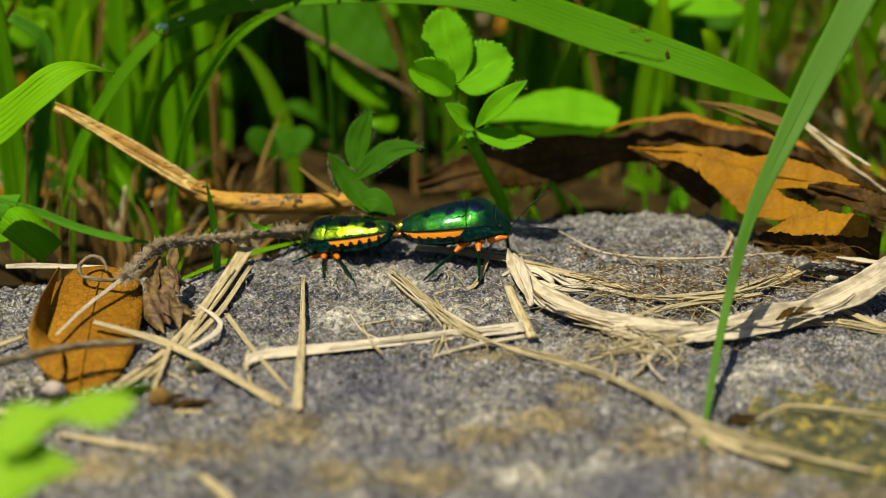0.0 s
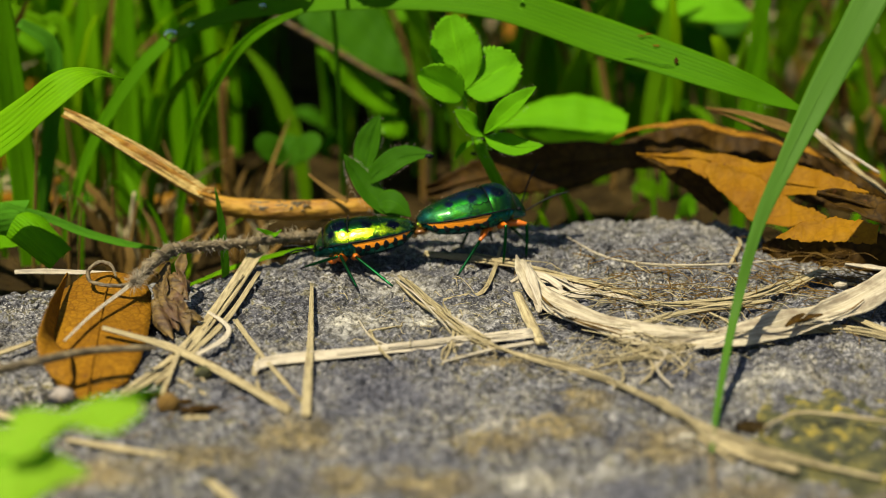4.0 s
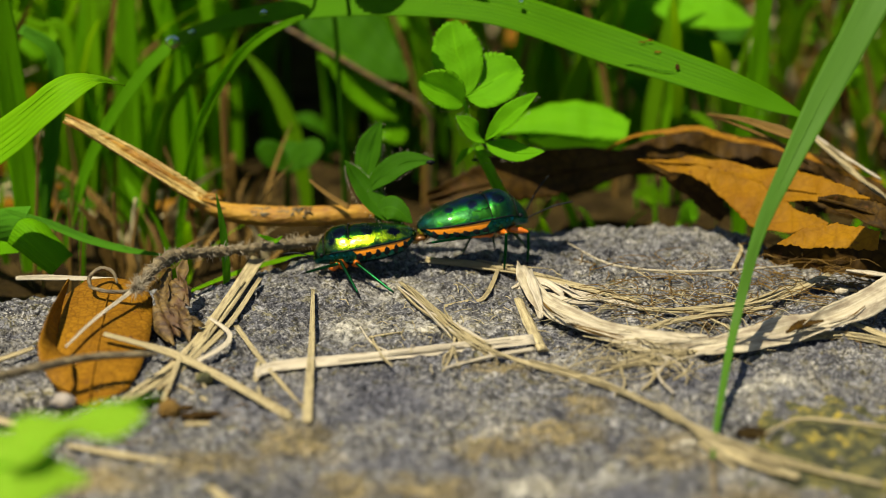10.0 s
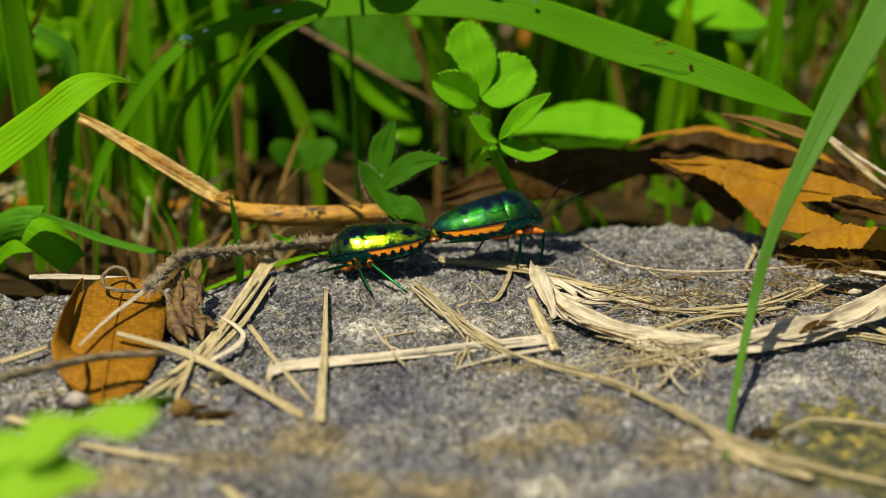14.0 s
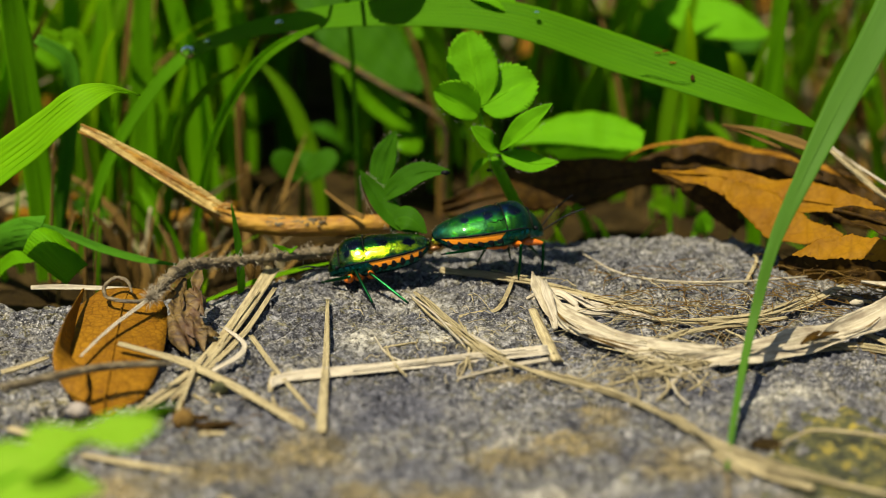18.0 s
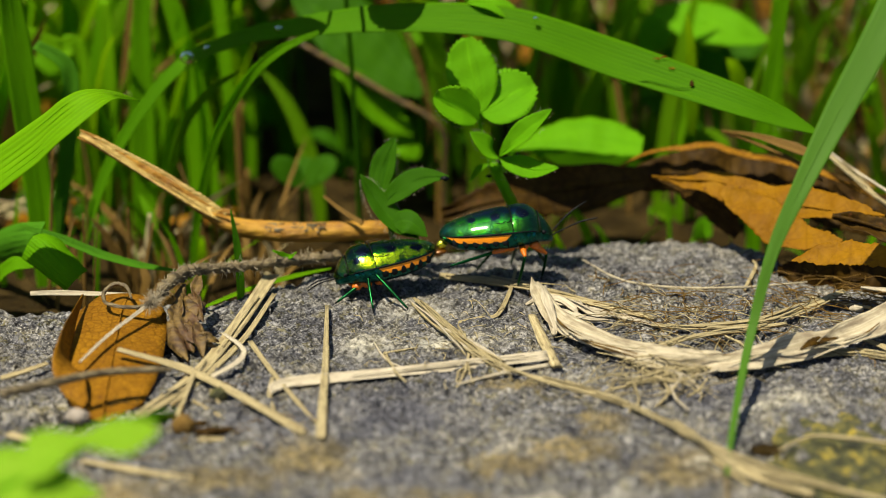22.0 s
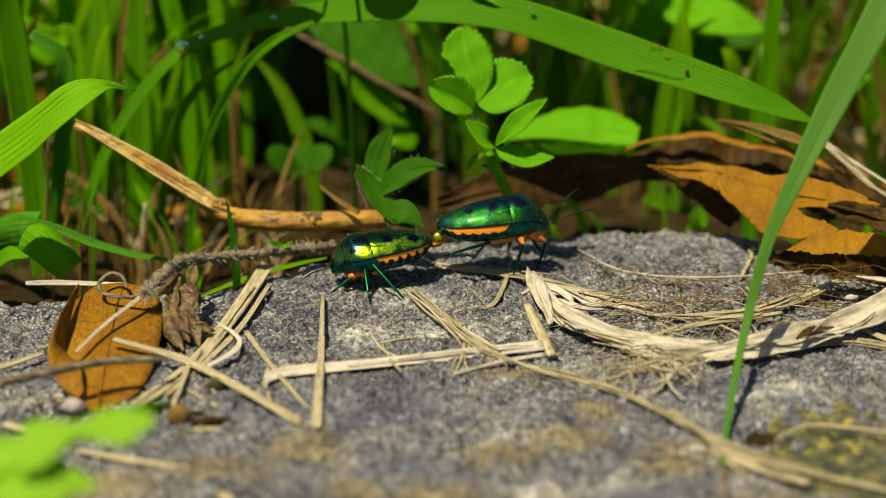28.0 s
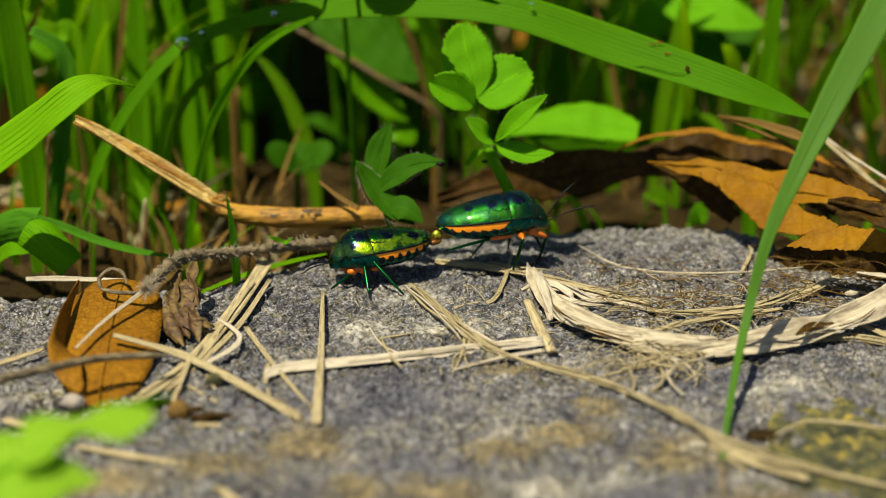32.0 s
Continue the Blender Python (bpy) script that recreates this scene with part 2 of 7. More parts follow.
def dead_leaf_material(name, dark, light, spot=(0.10, 0.04, 0.012), net=1.0, through=0.18, veined=0.6):
    """A dry fallen leaf: a net of veins, blotches and small dark spots."""
    m, nt, b = nodes_of(name)
    v = coords(nt)
    cells = nd(nt, "TexVoronoi", {"Vector": v, "Scale": 0.9 * net}, feature="DISTANCE_TO_EDGE").outputs[0]
    cells2 = nd(nt, "TexVoronoi", {"Vector": v, "Scale": 0.4 * net}, feature="DISTANCE_TO_EDGE").outputs[0]
    blot = fbm(nt, v, 0.22, 5, 0.65)
    fine = fbm(nt, v, 1.6, 4, 0.7)
    sp = fbm(nt, v, 0.8, 3, 0.55)
    c = mixc(nt, ramp(nt, blot, (0.32, 0.0), (0.68, 1.0)), dark, light)
    c = mixc(nt, ramp(nt, fine, (0.42, 0.0), (0.75, 0.35)), c, [0.55 * x for x in dark])
    c = mixc(nt, ramp(nt, cells, (0.0, veined), (0.10, 0.0)), c, [0.5 * x for x in dark])
    c = mixc(nt, ramp(nt, cells2, (0.0, veined), (0.06, 0.0)), c, [0.5 * x for x in dark])
    c = mixc(nt, ramp(nt, sp, (0.66, 0.0), (0.74, 0.8)), c, spot)
    setc(nt, b, c, 0.62)
    b.inputs["Specular IOR Level"].default_value = 0.2
    b.inputs["Specular IOR Level"].default_value = 0.1
    bp = bump(nt, b, mixc(nt, 0.5, cells, fine), 0.7, 0.0003)
    tr = nd(nt, "BsdfTranslucent", {"Color": c})
    mx = nd(nt, "MixShader", {0: through, 1: b.outputs[0], 2: tr.outputs[0]})
    nt.links.new(mx.outputs[0], nt.nodes["Material Output"].inputs[0])
    return m


def bark_material(name, dark, light, stain=(0.05, 0.03, 0.02)):
    m, nt, b = nodes_of(name)
    v = coords(nt, 1000, "Object", (0.35, 1.6, 1.6))
    fib = fbm(nt, v, 0.9, 5, 0.65)
    blot = fbm(nt, coords(nt), 0.16, 4, 0.6)
    c = mixc(nt, ramp(nt, fib, (0.38, 0.0), (0.62, 1.0)), dark, light)
    c = mixc(nt, ramp(nt, blot, (0.54, 0.0), (0.66, 0.75)), c, stain)
    setc(nt, b, c, 0.55)
    bump(nt, b, fib, 0.9, 0.0005)
    return m


def shell_material(length, spots, flank, sheen, dull):
    """Metallic green jewel shell: the sun's sheen painted on the flanks, blue crown, black spots on both sides."""
    m, nt, b = nodes_of("jewel_shell")
    tc = nt.nodes.new("ShaderNodeTexCoord").outputs["Object"]
    mm = nd(nt, "VectorMath", {0: tc, 1: (1000, 1000, 1000)}, operation="MULTIPLY").outputs[0]
    sep = nd(nt, "SeparateXYZ", {0: mm})
    y = nd(nt, "Math", {0: sep.outputs[1]}, operation="ABSOLUTE").outputs[0]
    folded = nd(nt, "CombineXYZ", {0: sep.outputs[0], 1: y, 2: sep.outputs[2]}).outputs[0]
    wob = fbm(nt, mm, 0.9, 4, 0.6)
    up = nd(nt, "Math", {0: sep.outputs[2], 1: nd(nt, "Math", {0: wob, 1: 1.3}, operation="MULTIPLY").outputs[0]}, operation="ADD").outputs[0]
    upn = nd(nt, "MapRange", {"Value": up, "From Min": 0.55, "From Max": 3.1}).outputs[0]
    # the flank bands put the sun's highlight into the colour
    c = ramp(nt, upn, (0.0, (0.006, 0.10, 0.05)), (0.07, (0.02, 0.30, 0.02)), (0.12, flank), (0.50, sheen), (0.57, (0.012, 0.15, 0.008)), (0.70, (0.005, 0.06, 0.012)), (0.88, (0.003, 0.012, 0.05)))
    ends = nd(nt, "MapRange", {"Value": sep.outputs[0], "From Min": 0.16 * length, "From Max": 0.03 * length}).outputs[0]
    c = mixc(nt, ends, c, (0.006, 0.07, 0.06))
    nose = nd(nt, "MapRange", {"Value": sep.outputs[0], "From Min": 0.70 * length, "From Max": 0.80 * length, "To Max": 0.85}).outputs[0]
    c = mixc(nt, nose, c, (0.005, 0.06, 0.03))
    tone = fbm(nt, mm, 0.55, 4, 0.6, 0.6)
    c = mixc(nt, ramp(nt, tone, (0.52, 0.0), (0.58, 0.8)), c, (0.008, 0.09 if flank[0] > 0.3 else 0.05, 0.014))
    crease = nd(nt, "TexVoronoi", {"Vector": nd(nt, "VectorMath", {0: mm, 1: nd(nt, "TexNoise", {"Vector": mm, "Scale": 0.7, "Detail": 3.0}).outputs[1]}, operation="ADD").outputs[0], "Scale": 0.42}, feature="DISTANCE_TO_EDGE").outputs[0]
    c = mixc(nt, ramp(nt, crease, (0.0, 0.4), (0.03, 0.0)), c, (0.002, 0.012, 0.008))
    for x, yy, z, r in spots:
        d = nd(nt, "VectorMath", {0: folded, 1: (x, yy, z)}, operation="DISTANCE").outputs["Value"]
        d = nd(nt, "Math", {0: d, 1: nd(nt, "Math", {0: wob, 1: 1.3}, operation="MULTIPLY").outputs[0]}, operation="ADD").outputs[0]
        k = nd(nt, "MapRange", {"Value": d, "From Min": r + 0.92, "From Max": r + 0.62}).outputs[0]
        c = mixc(nt, k, c, (0.004, 0.008, 0.022))
    pits = nd(nt, "TexVoronoi", {"Vector": mm, "Scale": 6.0}).outputs[0]
    dents = fbm(nt, mm, 1.1, 3, 0.5, 0.8)
    setc(nt, b, c, ramp(nt, wob, (0.3, 0.17 + dull), (0.7, 0.30 + dull)), Metallic=1.0)
    b.inputs["Coat Weight"].default_value = 0.4
    b.inputs["Coat Roughness"].default_value = 0.12
    bump(nt, b, mixc(nt, 0.88, pits, dents), 0.18 if flank[0] > 0.3 else 0.09, 0.0007)
    return m


def gloss_material(name, colour, rough=0.35, metal=0.0, vary=0.5):
    m, nt, b = nodes_of(name)
    n = fbm(nt, coords(nt), 1.3, 4, 0.6)
    c = mixc(nt, ramp(nt, n, (0.35, 0.0), (0.7, vary)), colour, [0.35 * x for x in colour])
    setc(nt, b, c, rough, Metallic=metal)
    bump(nt, b, n, 0.2, 0.0001)
    return m


STONE, MOSS, SOIL = stone_material(), moss_material(), soil_material()
GRASS = green_material("grass_green", (0.075, 0.225, 0.0012), (0.135, 0.355, 0.0016), 14, 0.55, 0.45, (0.36, 0.74, 0.0012))
# lighter, yellower copy of GRASS that carries sunlight in its colour
GRASS_SUNLIT = green_material("grass_sunlit_green", (0.135, 0.335, 0.002), (0.20, 0.45, 0.003), 8, 0.55, 0.5, (0.40, 0.72, 0.002), ribs=0.3)
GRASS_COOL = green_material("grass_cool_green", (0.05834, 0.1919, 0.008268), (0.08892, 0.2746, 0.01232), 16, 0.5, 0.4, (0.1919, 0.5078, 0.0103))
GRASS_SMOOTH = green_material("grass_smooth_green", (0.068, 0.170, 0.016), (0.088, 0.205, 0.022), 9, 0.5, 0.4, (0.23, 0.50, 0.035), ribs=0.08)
GRASS_ARCH = green_material("grass_ribbed_green", (0.050, 0.168, 0.0008), (0.083, 0.235, 0.001), 9, 0.6, 0.42, (0.24, 0.50, 0.001), ribs=0.35)
CLOVER = green_material("clover_green", (0.1045, 0.3173, 0.002886), (0.1596, 0.433, 0.00433), 6, 0.6, 0.45, (0.3067, 0.6855, 0.00433), veins=False)
# deep green of the sprig; on plants behind it the darkness stands for shade
CLOVER_DARK_SHADED = green_material("clover_deep_shaded_green", (0.026, 0.098, 0.002), (0.048, 0.155, 0.003), 6, 0.5, 0.36, (0.14, 0.40, 0.004), veins=False)
# paled green: the overexposed sunlight on the near leaf is in the colour
NEAR_LEAF = green_material("pale_sunlit_leaf", (0.21, 0.42, 0.010), (0.34, 0.55, 0.035), 6, 0.5, 0.5, (0.50, 0.80, 0.012), veins=False)
FIELD = green_material("undergrowth_green", (0.062, 0.165, 0.0012), (0.115, 0.26, 0.0016), 6, 0.6, 0.45, (0.32, 0.60, 0.0016))
STRAW = straw_material("dry_straw", (0.40, 0.32, 0.145), (0.66, 0.57, 0.33), amount=0.65)
STRAW_PALE = straw_material("bleached_straw", (0.50, 0.43, 0.29), (0.75, 0.68, 0.52), amount=0.5)
STRAW_WORN = straw_material("weathered_dry_blade", (0.44, 0.38, 0.24), (0.68, 0.61, 0.44), (0.22, 0.17, 0.11), 0.8, lines=0.3)
STRAW_BROWN = straw_material("brown_dry_grass", (0.13, 0.068, 0.009), (0.25, 0.15, 0.026), (0.10, 0.05, 0.012))
LEAF_BROWN = dead_leaf_material("brown_dead_leaf", (0.185, 0.078, 0.004), (0.32, 0.155, 0.008), net=1.5)
LEAF_ORANGE = dead_leaf_material("orange_dead_leaf", (0.185, 0.078, 0.001), (0.275, 0.134, 0.002), net=0.7, veined=0.2)
# dark brown, deepened so the shade on fallen leaves sits in the colour
LEAF_DARK_SHADED = dead_leaf_material("dark_shaded_dead_leaf", (0.028, 0.0135, 0.001), (0.070, 0.037, 0.003), net=0.7, through=0.12)
TWIG = bark_material("split_orange_twig", (0.26, 0.115, 0.004), (0.44, 0.235, 0.014), (0.16, 0.065, 0.006))
PITH = bark_material("pale_twig_pith", (0.397, 0.2627, 0.066), (0.5887, 0.4424, 0.1408), (0.40, 0.22, 0.07))
HAIRY = bark_material("withered_stem", (0.05355, 0.03868, 0.0168), (0.2142, 0.1666, 0.084), (0.05, 0.03, 0.015))
POD = bark_material("withered_calyx", (0.0396, 0.02112, 0.00396), (0.1584, 0.099, 0.0198), (0.06, 0.02, 0.012))
HAIR = gloss_material("pale_hairs", (0.38, 0.33, 0.23), 0.5)
ORANGE = gloss_material("orange_cuticle", (0.90, 0.29, 0.008), 0.32, 0.0, 0.25)
ORANGE_LEG = gloss_material("dark_orange_cuticle", (0.58, 0.14, 0.006), 0.32, 0.0, 0.3)
AMBER = gloss_material("amber_cuticle", (0.132, 0.0495, 0.004), 0.3, 0.3, 0.5)
TEAL = gloss_material("teal_underside", (0.010, 0.13, 0.11), 0.22, 0.95, 0.85)
GREEN_LEG = gloss_material("metallic_green_leg", (0.0056, 0.077, 0.021), 0.3, 0.95, 0.6)
BLACK = gloss_material("black_cuticle", (0.004, 0.005, 0.006), 0.5, 0.0, 0.3)
GOLD = gloss_material("golden_capsule", (0.65, 0.62, 0.04), 0.25, 0.9, 0.2)
BLACK.node_tree.nodes["Principled BSDF"].inputs["Specular IOR Level"].default_value = 0.12
PEBBLE = gloss_material("pale_grit", (0.33, 0.288, 0.24), 0.8, 0.0, 0.6)


def water_material():
    m, nt, b = nodes_of("water_drop")
    setc(nt, b, (1, 1, 1), 0.0, IOR=1.33)
    b.inputs["Transmission Weight"].default_value = 1.0
    return m


WATER = water_material()


# ---- building helpers (lengths in millimetres) ----
BASE = {}


def spline(pts, n):
    """n points on a smooth curve through pts."""
    p = np.array(pts, float)
    if len(p) == 2:
        return p[0] + (p[1] - p[0]) * np.linspace(0, 1, n)[:, None]
    p = np.vstack([2 * p[0] - p[1], p, 2 * p[-1] - p[-2]])
    t = np.linspace(0, len(p) - 3, n)
    i = np.minimum(t.astype(int), len(p) - 4)
    f = (t - i)[:, None]
    a, b, c, d = p[i], p[i + 1], p[i + 2], p[i + 3]
    return 0.5 * (2 * b + (c - a) * f + (2 * a - 5 * b + 4 * c - d) * f ** 2 + (3 * b - a - 3 * c + d) * f ** 3)


def unit(v):
    return v / np.maximum(np.linalg.norm(v, axis=-1, keepdims=True), 1e-9)


def put(name, verts, faces, mat, parent=None, label="", uv=None, smooth=True, origin=None):
    """A mesh object from millimetre points; under a parent it is a part. uv: one pair for each vertex."""
    v = np.asarray(verts, float)
    if origin is not None:
        base = np.array(origin, float)
    elif parent is None:
        base = np.array([v[:, 0].mean(), v[:, 1].mean(), v[:, 2].min()])
    else:
        base = BASE[parent]
    me = bpy.data.meshes.new(name)
    me.from_pydata(((v - base) * MM).tolist(), [], faces)
    if smooth:
        me.shade_smooth()
    if uv is not None:
        lay = me.uv_layers.new(name="UVMap")
        idx = np.empty(len(me.loops), int)
        me.loops.foreach_get("vertex_index", idx)
        lay.data.foreach_set("uv", np.asarray(uv, float)[idx].ravel())
    me.materials.append(mat)
    ob = new(name, me)
    BASE[ob] = base
    if parent is None:
        ob.location = base * MM
    else:
        ob.parent = parent
        if label:
            tagged(ob, label)
    return ob


def thing(name, base, label, category, group=""):
    """An Empty at a thing's base, which carries its parts."""
    ob = new(name)
    ob.empty_display_size = 0.004
    ob.location = Vector(base) * MM
    BASE[ob] = np.array(base, float)
    return tagged(ob, label, category, group)


def taper(*w):
    return lambda s: np.interp(s, np.linspace(0, 1, len(w)), w)


def strip(pts, width, face=(0, -0.9, 0.4), n=26, m=6, cup=0.0, thick=0.14, jag=0.0, teeth=18, wave=0.0, seed=0, twist=0.0, split=0.0):
    """A blade along pts: width(s) across, its upper side towards face (one way, or one for each end), edges raised by cup, teeth on the edges,
    waves out of its plane, and a twist in degrees along it. Returns points, faces and uv."""
    rng = np.random.default_rng(seed)
    c = spline(pts, n)
    s = np.linspace(0, 1, n)
    t = unit(np.gradient(c, axis=0))
    f = np.array(face, float)
    f = f[0] + (f[1] - f[0]) * s[:, None] if f.ndim == 2 else np.repeat(f[None], n, 0)
    a = unit(np.cross(t, f))
    nn = unit(np.cross(a, t))
    if twist:
        q = np.radians(twist) * s[:, None]
        a, nn = a * np.cos(q) + nn * np.sin(q), nn * np.cos(q) - a * np.sin(q)
    w = width(s) if callable(width) else np.interp(s, np.linspace(0, 1, len(width)), width)
    ph = rng.uniform(0, 6.3, 6)
    wl, wr = [w * (1 - jag * (np.abs(((s * teeth + 0.9 * np.sin(s * teeth * 0.61 + q)) % 1.0) - 0.5) * 2 if teeth else 0) * (0.6 + 0.5 * np.sin(s * teeth * 0.37 + 2 * q)) * rng.uniform(0.7, 1.1, n)) for q in ph[:2]]
    ph = rng.uniform(0, 6.3, 6)
    top, bot, uv = [], [], []
    length = np.concatenate([[0], np.cumsum(np.linalg.norm(np.diff(c, axis=0), axis=1))])
    for j in range(m + 1):
        x = 2 * j / m - 1
        ww = (wl if x < 0 else wr) / 2
        ripple = wave * (np.sin(9 * s + ph[0] + 1.6 * x) + 0.6 * np.sin(21 * s + ph[1] - 2.2 * x) + 0.5 * np.sin(4.1 * s + ph[2] + 3 * x))
        h = cup * w * abs(x) ** 1.6 + ripple * np.minimum(1, w)
        p = c + a * (ww * x)[:, None] + nn * h[:, None]
        th = thick * (1 - 0.75 * abs(x) ** 3)
        top.append(p)
        bot.append(p - nn * th)
        uv.append(np.stack([np.full(n, j / m), length * 0.1 + seed * 0.37], 1))
    v = np.concatenate(top + bot)
    k = (m + 1) * n
    faces = []
    for j in range(m):
        for i in range(n - 1):
            q = j * n + i
            faces.append((q, q + 1, q + n + 1, q + n))
            faces.append((k + q, k + q + n, k + q + n + 1, k + q + 1))
    for i in range(n - 1):
        e = m * n + i
        faces.append((i, k + i, k + i + 1, i + 1))
        faces.append((e, e + 1, k + e + 1, k + e))
    for j in range(m):
        q, e = j * n, j * n + n - 1
        faces.append((q, q + n, k + q + n, k + q))
        faces.append((e, k + e, k + e + n, e + n))
    return v, faces, np.concatenate(uv + uv)


def profile(*w):
    """A smooth half-width along a leaf from evenly spaced values."""
    p = np.stack([np.array(w, float), np.zeros(len(w))], 1)
    fine = np.maximum(spline(p, 160)[:, 0], 0.0)
    return lambda s: np.interp(s, np.linspace(0, 1, 160), fine)


def leafblade(pts, left, right, face, n=110, m=12, cup=0.0, fold=(0, 0), thick=0.12, tooth=0.0, teeth=16, ragged=0.0, wave=0.0, seed=0):
    """A leaf along pts with its own half-width on each side, round ends, saw teeth or a ragged edge, each half bent by fold degrees
    about the midrib. Returns points, faces and uv."""
    rng = np.random.default_rng(seed)
    s = 0.5 - 0.5 * np.cos(np.linspace(0, math.pi, n))
    dense = spline(pts, 240)
    c = np.stack([np.interp(s, np.linspace(0, 1, 240), dense[:, i]) for i in range(3)], 1)
    t = unit(np.gradient(dense, axis=0))
    t = unit(np.stack([np.interp(s, np.linspace(0, 1, 240), t[:, i]) for i in range(3)], 1))
    f = np.array(face, float)
    f = f[0] + (f[1] - f[0]) * s[:, None] if f.ndim == 2 else np.repeat(f[None], n, 0)
    a = unit(np.cross(t, f))
    nn = unit(np.cross(a, t))
    ph = rng.uniform(0, 6.3, 8)
    long = np.concatenate([[0], np.cumsum(np.linalg.norm(np.diff(c, axis=0), axis=1))])
    sides = []
    for k, w in enumerate((left, right)):
        w = w(s)
        arc = np.concatenate([[0], np.cumsum(np.hypot(np.diff(w), np.diff(long)))])
        saw = (arc / max(arc[-1], 1e-6) * teeth + 0.35 * np.sin(arc * 1.7 + ph[k])) % 1.0
        rough = sum(np.interp(arc, np.linspace(0, arc[-1], q), rng.normal(size=q)) * g for q, g in ((9, 0.7), (23, 0.6), (55, 0.5)))
        out = w + (tooth * (saw - 0.2) * (0.7 + 0.3 * np.sin(arc * 2.3 + ph[k + 2])) + ragged * rough) * np.clip(w / 0.6, 0, 1)
        sides.append((np.maximum(out, 0.01), tooth * saw * np.clip(w / 0.6, 0, 1)))
    top, bot, uv = [], [], []
    for j in range(m + 1):
        x = 2 * j / m - 1
        w, forward = sides[0] if x < 0 else sides[1]
        q = radians(fold[0] if x < 0 else fold[1])
        y = x * w
        ripple = wave * (np.sin(0.9 * long + ph[4] + 1.6 * x) + 0.6 * np.sin(2.1 * long + ph[5] - 2.2 * x) + 0.5 * np.sin(0.5 * long + ph[6] + 3 * x))
        h = cup * w * abs(x) ** 1.6 + ripple * np.minimum(1, w)
        p = c + a * (y * math.cos(q))[:, None] + nn * (np.abs(y) * math.sin(q) + h)[:, None] + t * (forward * abs(x) ** 6)[:, None]
        top.append(p)
        bot.append(p - nn * thick * (1 - 0.75 * abs(x) ** 3))
        uv.append(np.stack([np.full(n, j / m), long * 0.1 + seed * 0.37], 1))
    v = np.concatenate(top + bot)
    k = (m + 1) * n
    faces = []
    for j in range(m):
        for i in range(n - 1):
            q = j * n + i
            faces.append((q, q + 1, q + n + 1, q + n))
            faces.append((k + q, k + q + n, k + q + n + 1, k + q + 1))
    for i in range(n - 1):
        e = m * n + i
        faces.append((i, k + i, k + i + 1, i + 1))
        faces.append((e, e + 1, k + e + 1, k + e))
    for j in range(m):
        q, e = j * n, j * n + n - 1
        faces.append((q, q + n, k + q + n, k + q))
        faces.append((e, k + e, k + e + n, e + n))
    return v, faces, np.concatenate(uv + uv)


def tube(pts, radius, n=20, k=9, rough=0.0, seed=0, flat=1.0):
    """A round stem along pts: radius(s), knobbly by rough. Returns points, faces and uv."""
    rng = np.random.default_rng(seed)
    c = spline(pts, n)
    s = np.linspace(0, 1, n)
    t = unit(np.gradient(c, axis=0))
    ref = np.array([0.05, -0.3, 1.0]) if abs(t[:, 2]).mean() < 0.8 else np.array([0.2, -1.0, 0.1])
    a = unit(np.cross(t, ref))
    b = unit(np.cross(a, t))
    r = radius(s) if callable(radius) else np.interp(s, np.linspace(0, 1, len(radius)), radius)
    length = np.concatenate([[0], np.cumsum(np.linalg.norm(np.diff(c, axis=0), axis=1))])
    v, uv = [], []
    for i in range(n):
        for j in range(k):
            q = 2 * math.pi * j / k
            rr = r[i] * (1 + rough * rng.normal())
            v.append(c[i] + a[i] * rr * math.cos(q) + b[i] * rr * flat * math.sin(q))
            uv.append((abs(2 * j / k - 1), length[i] * 0.1 + seed * 0.37))
    v += [c[0], c[-1]]
    uv += [(0.5, 0), (0.5, 1)]
    faces = [(i * k + j, i * k + (j + 1) % k, (i + 1) * k + (j + 1) % k, (i + 1) * k + j) for i in range(n - 1) for j in range(k)]
    faces += [(n * k, (j + 1) % k, j) for j in range(k)]
    faces += [(n * k + 1, (n - 1) * k + j, (n - 1) * k + (j + 1) % k) for j in range(k)]
    return np.array(v), faces, uv


def blob(centre, radii, rough=0.1, seed=0, n=9, k=12, axis=None):
    """A lumpy grain; axis: the way its first radius points."""
    rng = np.random.default_rng(seed)
    v = []
    x = unit(np.array(axis or (1, 0, 0), float))
    y = unit(np.cross((0.1, 0.2, 1), x))
    z = np.cross(x, y)
    for i in range(n + 1):
        p = math.pi * i / n
        for j in range(k):
            q = 2 * math.pi * j / k
            d = np.array([math.cos(p), math.sin(p) * math.cos(q), math.sin(p) * math.sin(q)]) * radii * (1 + rough * rng.normal() * math.sin(p))
            v.append(centre + x * d[0] + y * d[1] + z * d[2])
    faces = [(i * k + j, i * k + (j + 1) % k, (i + 1) * k + (j + 1) % k, (i + 1) * k + j) for i in range(n) for j in range(k)]
    return np.array(v), faces, [(0.5 + 0.5 * math.cos(j), i / n) for i in range(n + 1) for j in range(k)]


def joined(pieces):
    """Several shells as one mesh."""
    vs, fs, us, k = [], [], [], 0
    for v, f, u in pieces:
        vs.append(np.asarray(v))
        us.append(np.asarray(u, float))
        fs += [tuple(i + k for i in q) for q in f]
        k += len(v)
    return np.concatenate(vs), fs, np.concatenate(us)


